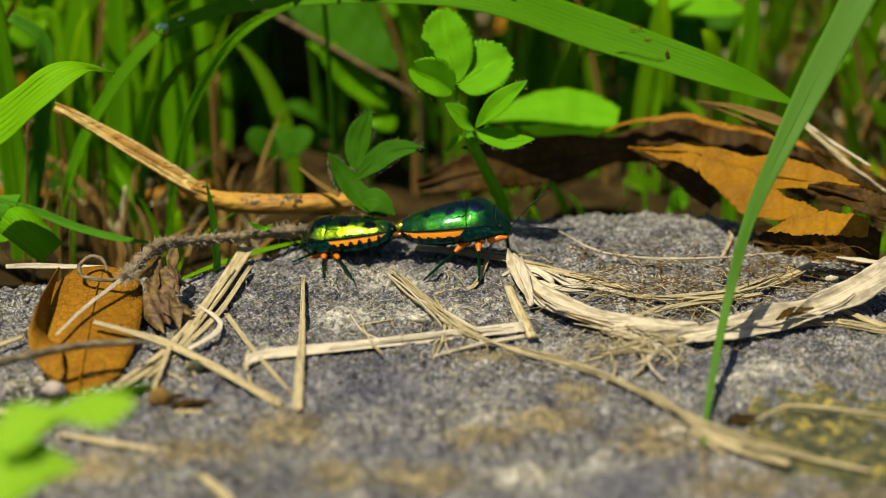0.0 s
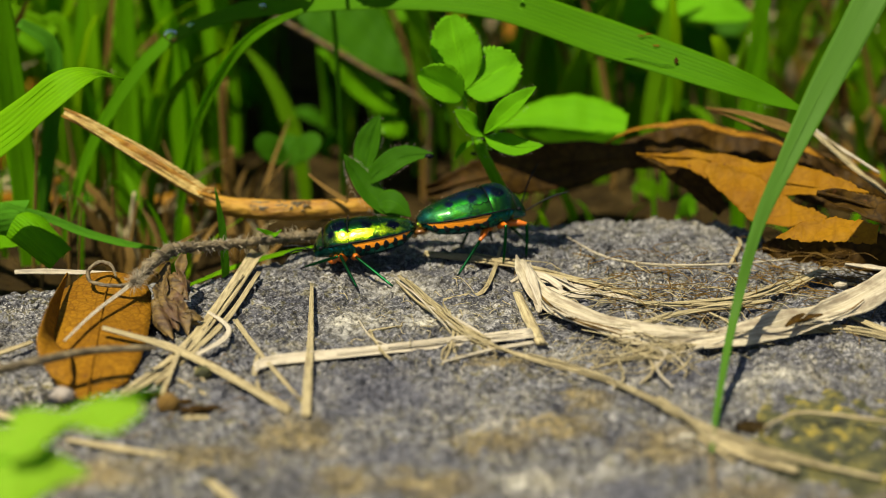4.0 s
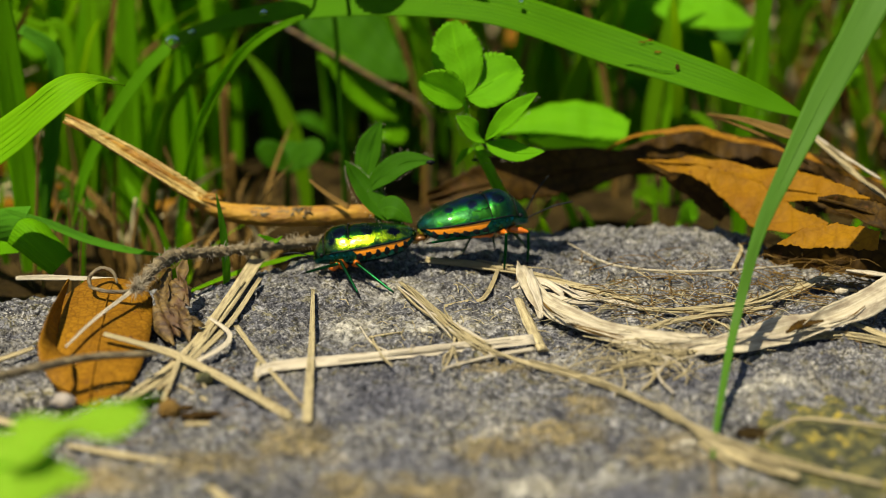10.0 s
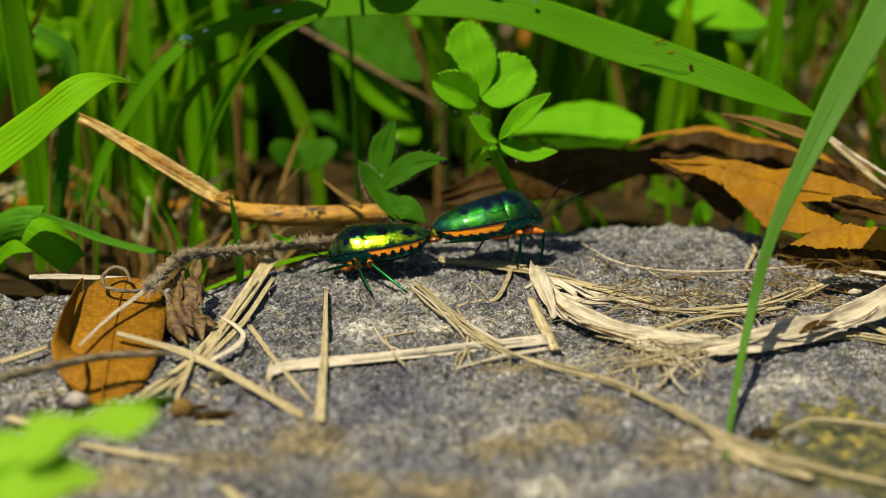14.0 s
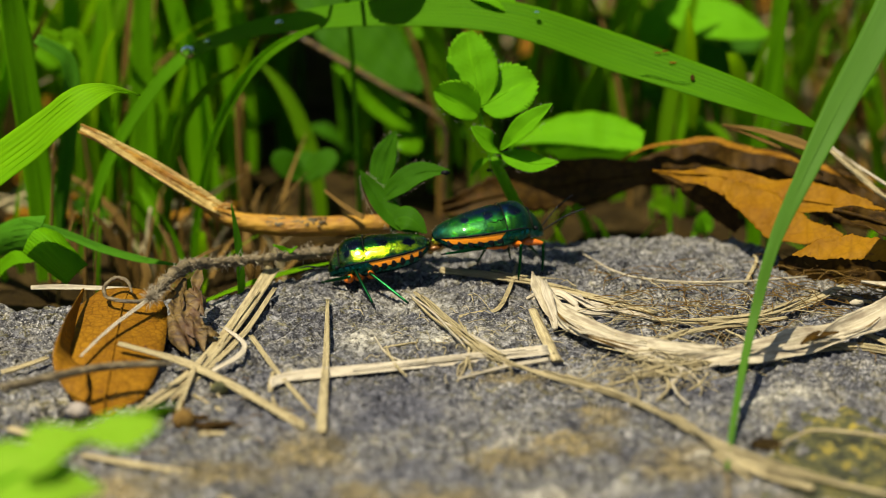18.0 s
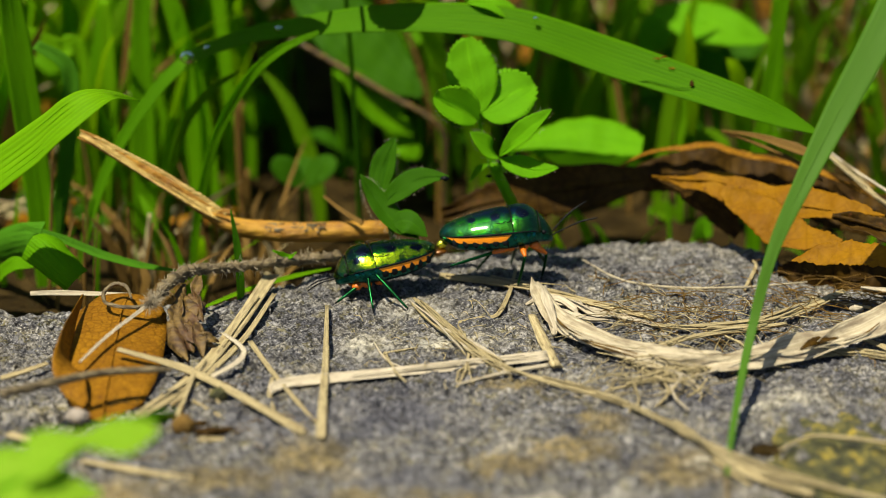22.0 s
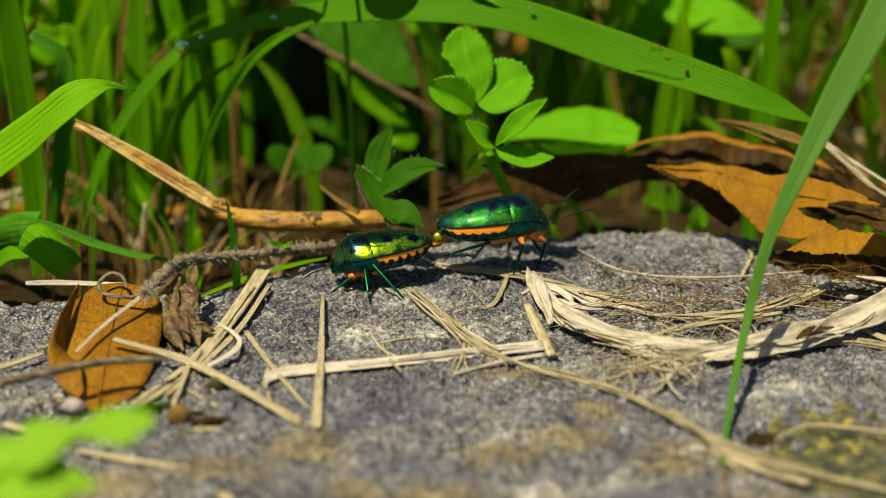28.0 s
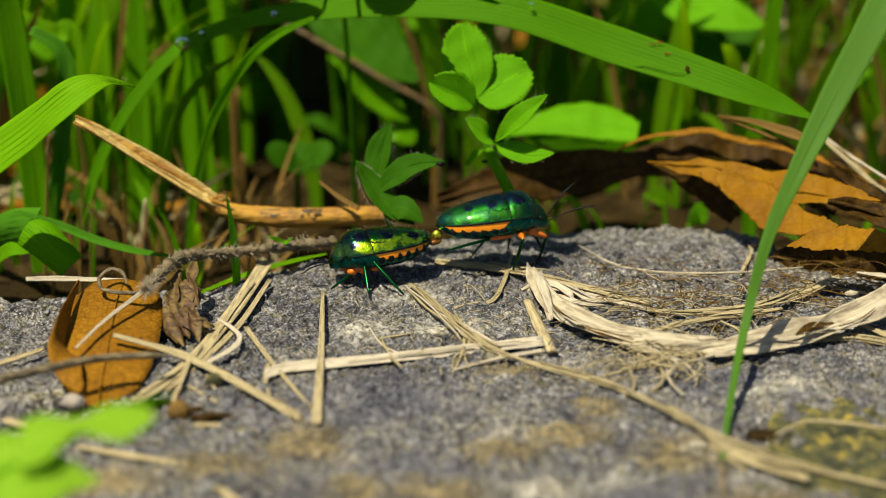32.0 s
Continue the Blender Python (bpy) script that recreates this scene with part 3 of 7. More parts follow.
def lump(seed, size, shape):
    """Smooth random relief on a grid, with a feature size given in cells."""
    rng = np.random.default_rng(seed)
    h, w = shape
    gh, gw = int(h / size) + 3, int(w / size) + 3
    g = rng.normal(size=(gh, gw))
    y, x = np.meshgrid(np.arange(h) / size, np.arange(w) / size, indexing="ij")
    i, j = y.astype(int), x.astype(int)
    fy, fx = y - i, x - j
    fy, fx = fy * fy * (3 - 2 * fy), fx * fx * (3 - 2 * fx)
    return (g[i, j] * (1 - fx) + g[i, j + 1] * fx) * (1 - fy) + (g[i + 1, j] * (1 - fx) + g[i + 1, j + 1] * fx) * fy


def grid_faces(h, w):
    i, j = np.meshgrid(np.arange(h - 1), np.arange(w - 1), indexing="ij")
    q = (i * w + j).ravel()
    return np.stack([q, q + 1, q + w + 1, q + w], 1).tolist()


# ---- the ground and the stone ----
def ground():
    """One sheet of soil: fine near the stone, wide steps out to the horizon."""
    ax = np.concatenate([[-400000, -60000, -9000, -2000, -600, -300], np.linspace(-180, 180, 181), [300, 600, 2000, 9000, 60000, 400000]])
    ay = np.concatenate([[-400000, -60000, -9000, -2000, -600, -200], np.linspace(-120, 300, 211), [420, 700, 2000, 9000, 60000, 400000]])
    x, y = np.meshgrid(ax, ay)
    z = -9 + 1.4 * lump(3, 9, x.shape) + 0.7 * lump(4, 4, x.shape) + 0.5 * lump(5, 1.7, x.shape)
    z = np.minimum(z + 0.035 * np.clip(y - 40, 0, 160), 3)
    v = np.stack([x, y, z], -1).reshape(-1, 3)
    ob = put("ground", v, grid_faces(*x.shape), SOIL)
    return tagged(ob, "dark brown soil strewn with dry plant litter", "ground", kind="structure")


EDGE_X = [-90.0, -49.4, -45.2, -35.4, -27.5, -22.3, -17.7, -14.0, -5.3, 4.2, 10.7, 20.4, 30.2, 34.3, 36.1, 41.1, 49.6, 90.0]
EDGE_Y = [-3.0, -0.7, -0.4, 2.4, 2.7, 5.9, 9.8, 12.0, 16.9, 20.2, 21.9, 21.5, 22.1, 18.0, 12.6, 7.6, 3.4, 6.0]


def stone_height(x, y):
    """The gentle swells of the stone's top."""
    return 0.25 * np.sin(x * 0.11 + 1) * np.cos(y * 0.09) - 1.3 * np.exp(-(((x - 36) / 9) ** 2 + ((y + 40) / 9) ** 2)) - 8.0 * np.exp(-(((x - 27.9) / 1.2) ** 2 + ((y + 36.8) / 1.6) ** 2)) - 0.5 * np.exp(-((x + 42) / 10) ** 2)


def stone():
    x1 = np.concatenate([np.linspace(-80, -54, 40)[:-1], np.linspace(-54, 54, 760), np.linspace(54, 84, 40)[1:]])
    cols, rows = len(x1), 540
    edge = np.interp(x1, EDGE_X, EDGE_Y) + 0.5 * lump(11, 16, (1, cols))[0] + 0.4 * lump(12, 7, (1, cols))[0] + 0.2 * lump(13, 3, (1, cols))[0]
    s = np.linspace(0, 1, rows)[:, None]
    y = -86 + (edge[None] + 86) * s
    x = np.repeat(x1[None], rows, 0)
    z = stone_height(x, y)
    z += 0.16 * lump(21, 60, x.shape) + 0.17 * lump(22, 21, x.shape) + 0.14 * lump(23, 9, x.shape) + 0.12 * lump(24, 4.2, x.shape) + 0.08 * lump(27, 2.2, x.shape)
    a, b = np.array((-42.3, -35, 0)), np.array((-37.2, -27.2, 0))
    along = np.clip(((x - a[0]) * (b[0] - a[0]) + (y - a[1]) * (b[1] - a[1])) / ((b - a) ** 2).sum(), -1, 1)
    off = np.hypot(x - a[0] - along * (b[0] - a[0]), y - a[1] - along * (b[1] - a[1])) + 0.5 * lump(26, 15, x.shape)
    z -= 1.6 * np.exp(-(off / 0.7) ** 2)
    z -= 0.7 * np.clip(lump(25, 9, x.shape) - 1.1, 0, 1) + 0.5 * np.clip(lump(28, 4, x.shape) - 1.2, 0, 0.8)
    z += 0.3 * np.clip(lump(29, 5, x.shape) - 1.3, 0, 0.7)
    z -= 1.1 * np.clip((y - edge[None] + 5) / 5, 0, 1) ** 3
    drop = []
    for k in range(1, 14):
        a = k / 13
        drop.append(np.stack([x1, edge + 2.0 * math.sin(a * 2.6) + 0.4 * lump(40 + k, 5, (1, cols))[0], z[-1] - 13 * a ** 1.3], -1))
    front = [np.stack([x1, np.full(cols, -86 - 2.0 * a), z[0] - 13 * a], -1) for a in (1.0, 0.6, 0.25)]
    v = np.concatenate([np.array(front), np.stack([x, y, z], -1), np.array(drop)], 0)
    ob = put("stone", v.reshape(-1, 3), grid_faces(v.shape[0], cols), STONE, origin=(0, 0, 0))
    return tagged(ob, "weathered grey limestone slab with ochre lichen patches", "stone", kind="structure")


ground()
stone()


# ---- the straws on the stone ----
def straw(pts, width, mat=STRAW, label="dry straw stalk lying on the stone", n=22, cup=0.12, thick=0.3, seed=1, face=(0.1, -0.35, 1), fray=0, wave=0.05, name="straw", twist=0.0):
    """One flat dry stalk; fray adds loose fibres along it."""
    r = strip(pts, width, face, n, 4, cup, thick, 0.06, 9, wave, seed, twist)
    ob = tagged(put(name, *r[:2], mat, uv=r[2]), label, "straw", "dry straws on the stone")
    rng = np.random.default_rng(seed)
    c = spline(pts, 30)
    for i in range(fray):
        k = rng.integers(0, 20)
        off = rng.normal(0, 0.35, 3) * (1, 1, 0.3)
        off[2] = abs(off[2]) + 0.15
        r = strip([c[k] + off, c[k + 4] + off * 0.8 + rng.normal(0, 0.15, 3), c[min(29, k + 9)] + off * 1.6 * rng.uniform(0.4, 1)], [0.2, 0.25, 0.08], face, 8, 2, 0.1, 0.1, 0, 0, 0.05, i + seed)
        put("loose_fibre", *r[:2], mat, ob, uv=r[2])
    return ob


straw([(-21, 5.6, 1.3), (-23.8, -10, 0.8), (-26.8, -22.2, 0.5), (-30.9, -31.4, 0.3)], [1.5, 1.4, 1.35, 1.1], seed=2, fray=5, label="thick split straw stalk lying on the stone")
straw([(-20.5, 1.1, 0.7), (-22.6, -11.5, 0.6), (-25.3, -20.4, 0.4), (-28.2, -28.4, 0.3)], [0.5, 0.6, 0.6, 0.4], seed=3, label="thin straw beside the thick split stalk")
straw([(-24.9, -11.2, 1), (-22.5, -15.6, 1.1), (-22.5, -19.1, 1.1), (-24.8, -22.7, 0.9)], [0.4, 0.5, 0.6, 0.5], STRAW_PALE, "bent pale straw piece lying over a stalk", seed=4, n=30)
straw([(-34.3, -20.6, 2.9), (-27.3, -21.9, 1.2), (-20.7, -28.8, 0.8), (-15.1, -35.1, 0.3)], [0.55, 0.9, 1.05, 1.0], seed=5, label="flat straw crossing the thick stalk")
straw([(-26.6, -22, 1.2), (-27, -26.3, 0.7), (-27.4, -32.4, 0.3)], [0.45, 0.5, 0.45], seed=6)
straw([(-22, -12.5, 0.6), (-18.8, -21.4, 0.5), (-14.2, -32.5, 0.3)], [0.5, 0.55, 0.3], seed=7, label="thin split straw with a forked end")
straw([(-19, -22.1, 0.6), (-19, -26.2, 0.4), (-18.1, -30.4, 0.3)], [0.35, 0.45, 0.2], seed=8)
straw([(-14.7, -2.6, 0.8), (-14, -18.5, 0.8), (-13.7, -28.5, 0.8), (-13.5, -36.2, 0.4)], [0.35, 0.65, 0.85, 0.95], seed=9, label="straw sliver lying across a pale straw")
straw([(-18.9, -25.9, 0.5), (-17.3, -23.5, 0.5), (-4.7, -19.8, 0.4), (8.2, -16.1, 0.5)], [0.3, 1.4, 1.5, 1.35], STRAW_PALE, "pale flattened straw lying on the stone", seed=10, n=40, fray=4)
straw([(-0.8, -23.2, 0.4), (3.7, -20.4, 0.5), (8.2, -18.1, 0.4)], [0.2, 0.4, 0.45], STRAW_PALE, seed=11)
straw([(-5.6, 0.3, 0.6), (-2.3, -8, 0.7), (0.9, -15.5, 0.7), (4.2, -20.2, 0.6)], [0.4, 0.9, 1.0, 0.5], seed=12, fray=16, label="frayed straw bundle on the stone", n=36)
straw([(-0.8, -10.7, 0.8), (3.7, -19.4, 0.7), (11.8, -25.2, 0.5), (17.4, -30.8, 0.4), (23.8, -39.8, 0.4), (30.5, -45.6, 0.4), (37.7, -49.6, 0.3)], [0.25, 0.4, 0.46, 0.5, 0.62, 0.55, 0.3], seed=13, n=60, fray=10, label="long thin straw stretched over the stone")
straw([(19.5, -32.1, 0.6), (23.8, -41.8, 0.6), (27.5, -46, 0.5), (30.5, -48.1, 0.3)], [0.3, 1.3, 1.6, 0.7], seed=14, fray=8, label="wide frayed straw husk on the stone")
straw([(22.4, -40.6, 0.3), (25.2, -46.1, 0.3)], [0.5, 0.35], seed=15)
straw([(6.8, -5.8, 1.2), (7.8, -11.5, 0.8), (9, -17.8, 0.4)], [0.9, 1.2, 1.15], seed=16, cup=-0.25, thick=0.5, label="short cut straw leaning on others")
straw([(-0.8, -6.1, 0.3), (1.4, -4.9, 0.3), (3.2, -4.2, 0.4), (4.5, 1.5, 0.6), (5.4, 9.1, 0.7)], [0.3, 0.45, 0.5, 0.45, 0.3], seed=17, n=36, label="thin curved straw bent upward")
straw([(-3, 7.3, 0.5), (2.2, 5.7, 0.5), (8.2, 2.6, 0.6), (14.1, -1.4, 0.5), (19.7, -5.1, 0.4)], [0.9, 1.0, 1.05, 1.0, 0.5], seed=18, n=40, fray=5, label="long pale straw lying beside the bugs")
straw([(7.3, 0.4, 0.4), (12.9, -2.5, 0.4), (17.4, -5.5, 0.4), (21.4, -7.8, 0.3)], [0.4, 0.7, 0.7, 0.4], STRAW_PALE, seed=19)
straw([(6.3, -1, 0.4), (8.5, 0.8, 0.7), (11.4, -2, 0.8), (13.4, -4.2, 0.4), (16.9, -3.7, 0.3)], [0.3, 0.6, 0.75, 0.5, 0.2], STRAW_PALE, "curled pale straw shred", seed=20, n=40, fray=4)
straw([(8, 2.7, 1.1), (8.4, -3.5, 1.2), (8.9, -10.7, 0.8)], [0.9, 1.3, 0.4], STRAW_PALE, "torn pale straw shred", seed=21)
straw([(19.1, -7.2, 0.5), (23.7, -8.2, 0.6), (29.6, -7.3, 0.7), (34, -4.3, 0.8), (40.3, 1.7, 1)], [0.4, 0.7, 0.9, 1.0, 0.6], seed=22, n=40, fray=14, label="fibrous straw bundle on the stone")
straw([(17.9, -15.6, 0.6), (22.8, -11.5, 0.8), (28.8, -9.2, 0.8), (33.1, -7.3, 0.8)], [0.3, 0.6, 0.6, 0.3], seed=23, fray=8)
straw([(34.8, -15.5, 0.4), (39, -14.8, 0.5), (44.3, -17.2, 0.4), (48, -18.7, 0.3)], [0.8, 1.0, 0.8, 0.6], seed=24, fray=6)
straw([(40, -11.9, 1), (44, -15.7, 0.6), (48.2, -17.5, 0.4)], [0.5, 0.8, 0.5], seed=25)
straw([(28, -39.1, 0.2), (31.7, -36.3, 0.7), (35.4, -36.8, 0.8), (38.8, -38.1, 0.9), (46, -40, 0.9)], [0.12, 0.28, 0.26, 0.2], seed=26, label="thin bent straw on yellow lichen")
straw([(29.9, 4, 0.3), (31.7, 10, 0.7), (31.6, 11.8, 0.9)], [0.35, 0.4, 0.1], seed=27)
straw([(13.5, -24.5, 0.3), (20.4, -20.6, 0.4), (26.7, -18.2, 0.4)], [0.2, 0.4, 0.2], seed=28, fray=12, label="loose bundle of thin plant fibres")
straw([(-35, -41.7, 0.4), (-29.6, -43.9, 0.4), (-24.4, -45.6, 0.3)], [0.5, 0.75, 0.7], seed=29)
straw([(-21.3, -50.3, 0.4), (-19.4, -53.6, 0.4), (-17.2, -57.5, 0.3)], [0.7, 0.9, 0.9], seed=30)
straw([(-42.7, -35.8, 0.4), (-39.8, -37.5, 0.4), (-36.5, -40.6, 0.3)], [0.7, 0.9, 0.4], seed=31)
straw([(-45.7, -21.9, 0.3), (-43.7, -20.4, 0.4), (-41.7, -18.1, 0.4)], [0.5, 0.6, 0.4], seed=32)
straw([(-37.6, -23.2, 2.6), (-35.5, -18.1, 3.4), (-32.4, -11.6, 4.1)], [0.22, 0.34, 0.42], STRAW_PALE, "pale straw leaning over the dead leaf", seed=33, face=(0, -0.9, 0.4))
straw([(-46.2, -1, 1.4), (-42.8, 0, 1.1), (-35.6, 0, 0.9)], [0.5, 0.6, 0.4], STRAW_PALE, "pale straw lying behind the dead leaf", seed=34, face=(0, -0.8, 0.6))
straw([(-24.8, -36.7, 0.3), (-23.5, -36.6, 0.3), (-22.3, -36.5, 0.3)], [0.5, 0.6, 0.4], seed=35)
straw([(17.4, -18.9, 0.5), (19.1, -22.3, 0.7), (21, -22.6, 0.6), (23.6, -19.2, 0.5)], [0.12, 0.3, 0.28, 0.1], seed=61, label="thin curved straw shred below the wide dry blade")
straw([(19.1, -20.7, 0.4), (19.5, -25.2, 0.6), (18.6, -27.8, 0.4)], [0.15, 0.32, 0.1], seed=62, label="small hooked straw shred on the stone")
straw([(18.8, -19.2, 0.5), (20.9, -21.4, 0.8), (20.1, -24.1, 0.6), (18.2, -25.6, 0.3)], [0.12, 0.3, 0.3, 0.12], STRAW_PALE, "small looped pale straw shred", seed=63)
straw([(0.5, -12.2, 0.9), (0.8, -16.1, 0.8), (0.2, -19.2, 0.5), (0.7, -22.8, 0.3)], [0.15, 0.3, 0.25, 0.1], seed=64, label="thin split end of a frayed straw")
straw([(-2.3, -9.3, 0.9), (0.3, -13.1, 1), (2.9, -16.9, 0.8), (3.7, -20, 0.6)], [0.12, 0.35, 0.4, 0.15], STRAW_PALE, "loose pale strip of a frayed straw", seed=65)
straw([(-9.4, -11.9, 0.3), (-8.1, -16.4, 0.3), (-6.3, -18.7, 0.3)], [0.1, 0.14, 0.1], STRAW_PALE, "hair-thin curled straw fibre", seed=66)
straw([(-26.3, -27.3, 0.3), (-22.7, -31.2, 0.2), (-24.9, -24.6, 0.4)], [0.2, 0.3, 0.2], seed=36)
straw([(-8.2, -14.4, 0.3), (-7.2, -18.8, 0.4), (-5.2, -20.4, 0.3)], [0.12, 0.15, 0.1], seed=37, label="hair-thin curled straw fibre")
straw([(-1, -23.4, 0.3), (-0.7, -20, 0.5), (0.9, -18, 0.6)], [0.12, 0.2, 0.12], seed=38)
straw([(26.3, -10.8, 0.8), (28.1, -13.4, 0.6), (28.4, -18.7, 0.3)], [0.15, 0.2, 0.1], seed=39)
straw([(42.1, 2.5, 1.2), (44.9, 1.3, 1.2), (48.4, 0.2, 1.1)], [0.2, 0.7, 0.4], STRAW_PALE, "pale straw chip in the shade", seed=40)
straw([(36, 1.7, 0.5), (39.9, -0.6, 0.5), (46, -3.4, 0.5)], [0.25, 0.3, 0.25], seed=41)

straw([(8.2, -2.3, 1.2), (9.5, -2.0, 1.4), (11.0, -4.3, 1.3), (11.6, -4.9, 0.6)], [0.3, 0.9, 1.0, 0.2], STRAW_PALE, "torn curled pale straw shred", seed=71, n=36)
straw([(9.2, -4.1, 0.9), (10.6, -4.9, 0.9), (12.7, -6.0, 0.7), (14.9, -5.5, 0.4)], [0.4, 1.0, 0.5, 0.15], STRAW_PALE, "torn curled pale straw shred", seed=72, n=36)
straw([(8.0, -0.4, 2.2), (8.3, -4.7, 2.4), (8.8, -8.1, 1.8), (9.2, -10.1, 0.6)], [0.5, 1.1, 0.9, 0.15], STRAW_PALE, "torn curled pale straw shred", seed=73, n=36)
straw([(6.9, -1.9, 0.6), (7.8, -1.5, 1.0), (8.9, -3.3, 1.1), (9.7, -6.0, 0.7)], [0.2, 0.6, 0.7, 0.2], STRAW_PALE, "torn curled pale straw shred", seed=74, n=36)
straw([(-1.1, -11.7, 0.7), (0.2, -15.1, 0.8), (2.3, -19.1, 0.3)], [0.1, 0.22, 0.12, 0.06], STRAW_PALE, "loose strip of a frayed straw bundle", seed=80, n=30)
straw([(-5.8, -1.4, 0.6), (-3.8, -6.9, 0.7), (-1.7, -11.9, 1.0), (-0.1, -15.3, 0.4)], [0.1, 0.23, 0.20, 0.06], STRAW, "loose strip of a frayed straw bundle", seed=82, n=30)
straw([(-0.9, -9.5, 1.3), (0.4, -13.8, 1.0), (2.8, -17.8, 1.2), (4.2, -17.5, 0.3)], [0.1, 0.17, 0.19, 0.06], STRAW, "loose strip of a frayed straw bundle", seed=84, n=30)
straw([(-6.0, -0.6, 0.6), (-3.4, -6.8, 0.9), (-1.5, -13.3, 1.3), (-0.1, -14.8, 0.3)], [0.1, 0.22, 0.11, 0.06], STRAW_PALE, "loose strip of a frayed straw bundle", seed=86, n=30)
straw([(-2.6, -6.4, 0.9), (-1.0, -11.8, 0.9), (0.8, -16.0, 0.3)], [0.1, 0.28, 0.22, 0.06], STRAW, "loose strip of a frayed straw bundle", seed=88, n=30)
straw([(-1.1, -10.2, 0.6), (0.4, -15.8, 0.7), (2.5, -18.8, 0.5), (3.9, -20.2, 0.3)], [0.1, 0.18, 0.12, 0.06], STRAW, "loose strip of a frayed straw bundle", seed=90, n=30)
straw([(-0.2, -10.2, 0.7), (0.2, -14.9, 0.6), (-0.1, -20.1, 0.7), (-0.9, -23.6, 0.3)], [0.15, 0.3, 0.25, 0.15], STRAW, "thin bent straw over the pale straw", seed=95, n=30)
straw([(-8.4, -15.2, 0.3), (-7.5, -18.2, 0.5), (-6.8, -21.7, 0.9), (-5.9, -24.1, 1.1)], [0.1, 0.22, 0.25, 0.1], STRAW, "thin bent straw over the pale straw", seed=96, n=30)
straw([(-8.4, -14.9, 0.3), (-7.1, -14.5, 0.4), (-4.9, -13.3, 0.3)], [0.12, 0.2, 0.08], STRAW, "thin straw fibre on the stone", seed=97)
straw([(20.4, -19.7, 0.6), (21.9, -21.9, 0.6), (22.8, -24.8, 0.3)], [0.12, 0.2, 0.1], STRAW_PALE, "loose straw shred below the wide dry blade", seed=110)
straw([(21.1, -21.9, 0.6), (20.0, -24.8, 0.6), (18.1, -28.3, 0.3)], [0.12, 0.2, 0.1], STRAW, "loose straw shred below the wide dry blade", seed=111)
straw([(22.5, -21.2, 0.6), (24.9, -19.7, 0.6), (27.3, -17.4, 0.3)], [0.12, 0.2, 0.1], STRAW_PALE, "loose straw shred below the wide dry blade", seed=112)
straw([(23.6, -21.9, 0.6), (22.5, -24.8, 0.6), (21.3, -25.8, 0.3)], [0.12, 0.2, 0.1], STRAW, "loose straw shred below the wide dry blade", seed=113)
straw([(19.9, -23.4, 0.6), (20.1, -26.9, 0.6), (21.1, -29.0, 0.3)], [0.12, 0.2, 0.1], STRAW_PALE, "loose straw shred below the wide dry blade", seed=114)
straw([(16.3, -23.4, 0.6), (16.5, -27.6, 0.6), (15.4, -29.7, 0.3)], [0.12, 0.2, 0.1], STRAW, "loose straw shred below the wide dry blade", seed=115)

# the wide dry blade that winds over the stone
ob = thing("dry_grass_ribbon", (9, -2, 0.3), "wide bleached dry grass blade twisted over the stone", "dry grass")
r = strip([(7.2, 1.5, 2.2), (7.8, -2.0, 2.0), (9.6, -8.2, 1.5), (13.5, -12.6, 1.2), (18, -16.2, 1.0), (22, -17.4, 0.9), (25.5, -17.2, 1.0)], [0.9, 2.0, 2.6, 2.9, 3.4, 3.0, 0.7], ((0.25, -0.6, 0.75), (0.0, -0.45, 0.9)), 120, 14, -0.05, 0.2, 0.05, 17, 0.22, 7)
put("blade_length", *r[:2], STRAW_WORN, ob, uv=r[2])
r = strip([(20.5, -18.4, 0.8), (25, -19.0, 0.9), (29, -18.2, 1.3), (33.5, -16.2, 1.6), (37.5, -14.6, 1.9)], [0.3, 1.9, 2.7, 3.1, 2.6], ((0.0, -0.75, 0.6), (0.05, -0.5, 0.85)), 90, 14, 0.10, 0.2, 0.05, 13, 0.18, 8)
put("blade_length", *r[:2], STRAW_WORN, ob, uv=r[2])
r = strip([(34.8, -16.6, 1.9), (38, -14.2, 2.2), (41.8, -11.6, 2.6), (46.9, -6.1, 3.4), (51.9, -1.9, 5)], [0.5, 2.7, 3.3, 2.8, 2.4], ((0.1, -0.7, 0.7), (0.05, -0.55, 0.85)), 90, 14, 0.08, 0.2, 0.05, 15, 0.2, 9)
put("blade_length", *r[:2], STRAW_WORN, ob, uv=r[2])
RIBBON = spline([(8, -0.1, 1.7), (9.1, -7.7, 1.2), (12.3, -13.6, 0.9), (17.3, -16.9, 0.8), (22.7, -18.9, 0.9), (27.9, -17.9, 1.2), (33.1, -16.3, 1.4), (37.9, -14, 1.6), (41.7, -11.4, 2.2), (46.9, -6.1, 3.4)], 200)
rng = np.random.default_rng(77)
for i in range(14):
    k, l = int(rng.integers(5, 160)), int(rng.integers(14, 38))
    off = np.array([0, rng.uniform(-1.5, 1.2), rng.uniform(0.25, 0.75)])
    r = strip([RIBBON[k] + off, RIBBON[k + l // 2] + off * (1, 0.9, 1.1) + rng.normal(0, 0.1, 3), RIBBON[k + l] + off * (1, rng.uniform(0.6, 1.3), rng.uniform(0.5, 1.5))], [0.1, rng.uniform(0.15, 0.4), 0.08], (0, -0.5, 0.9), 12, 3, 0.1, 0.1, 0.1, 5, 0.05, i)
    put("frayed_fibre", *r[:2], STRAW_WORN if i % 3 else STRAW_BROWN, ob, uv=r[2])
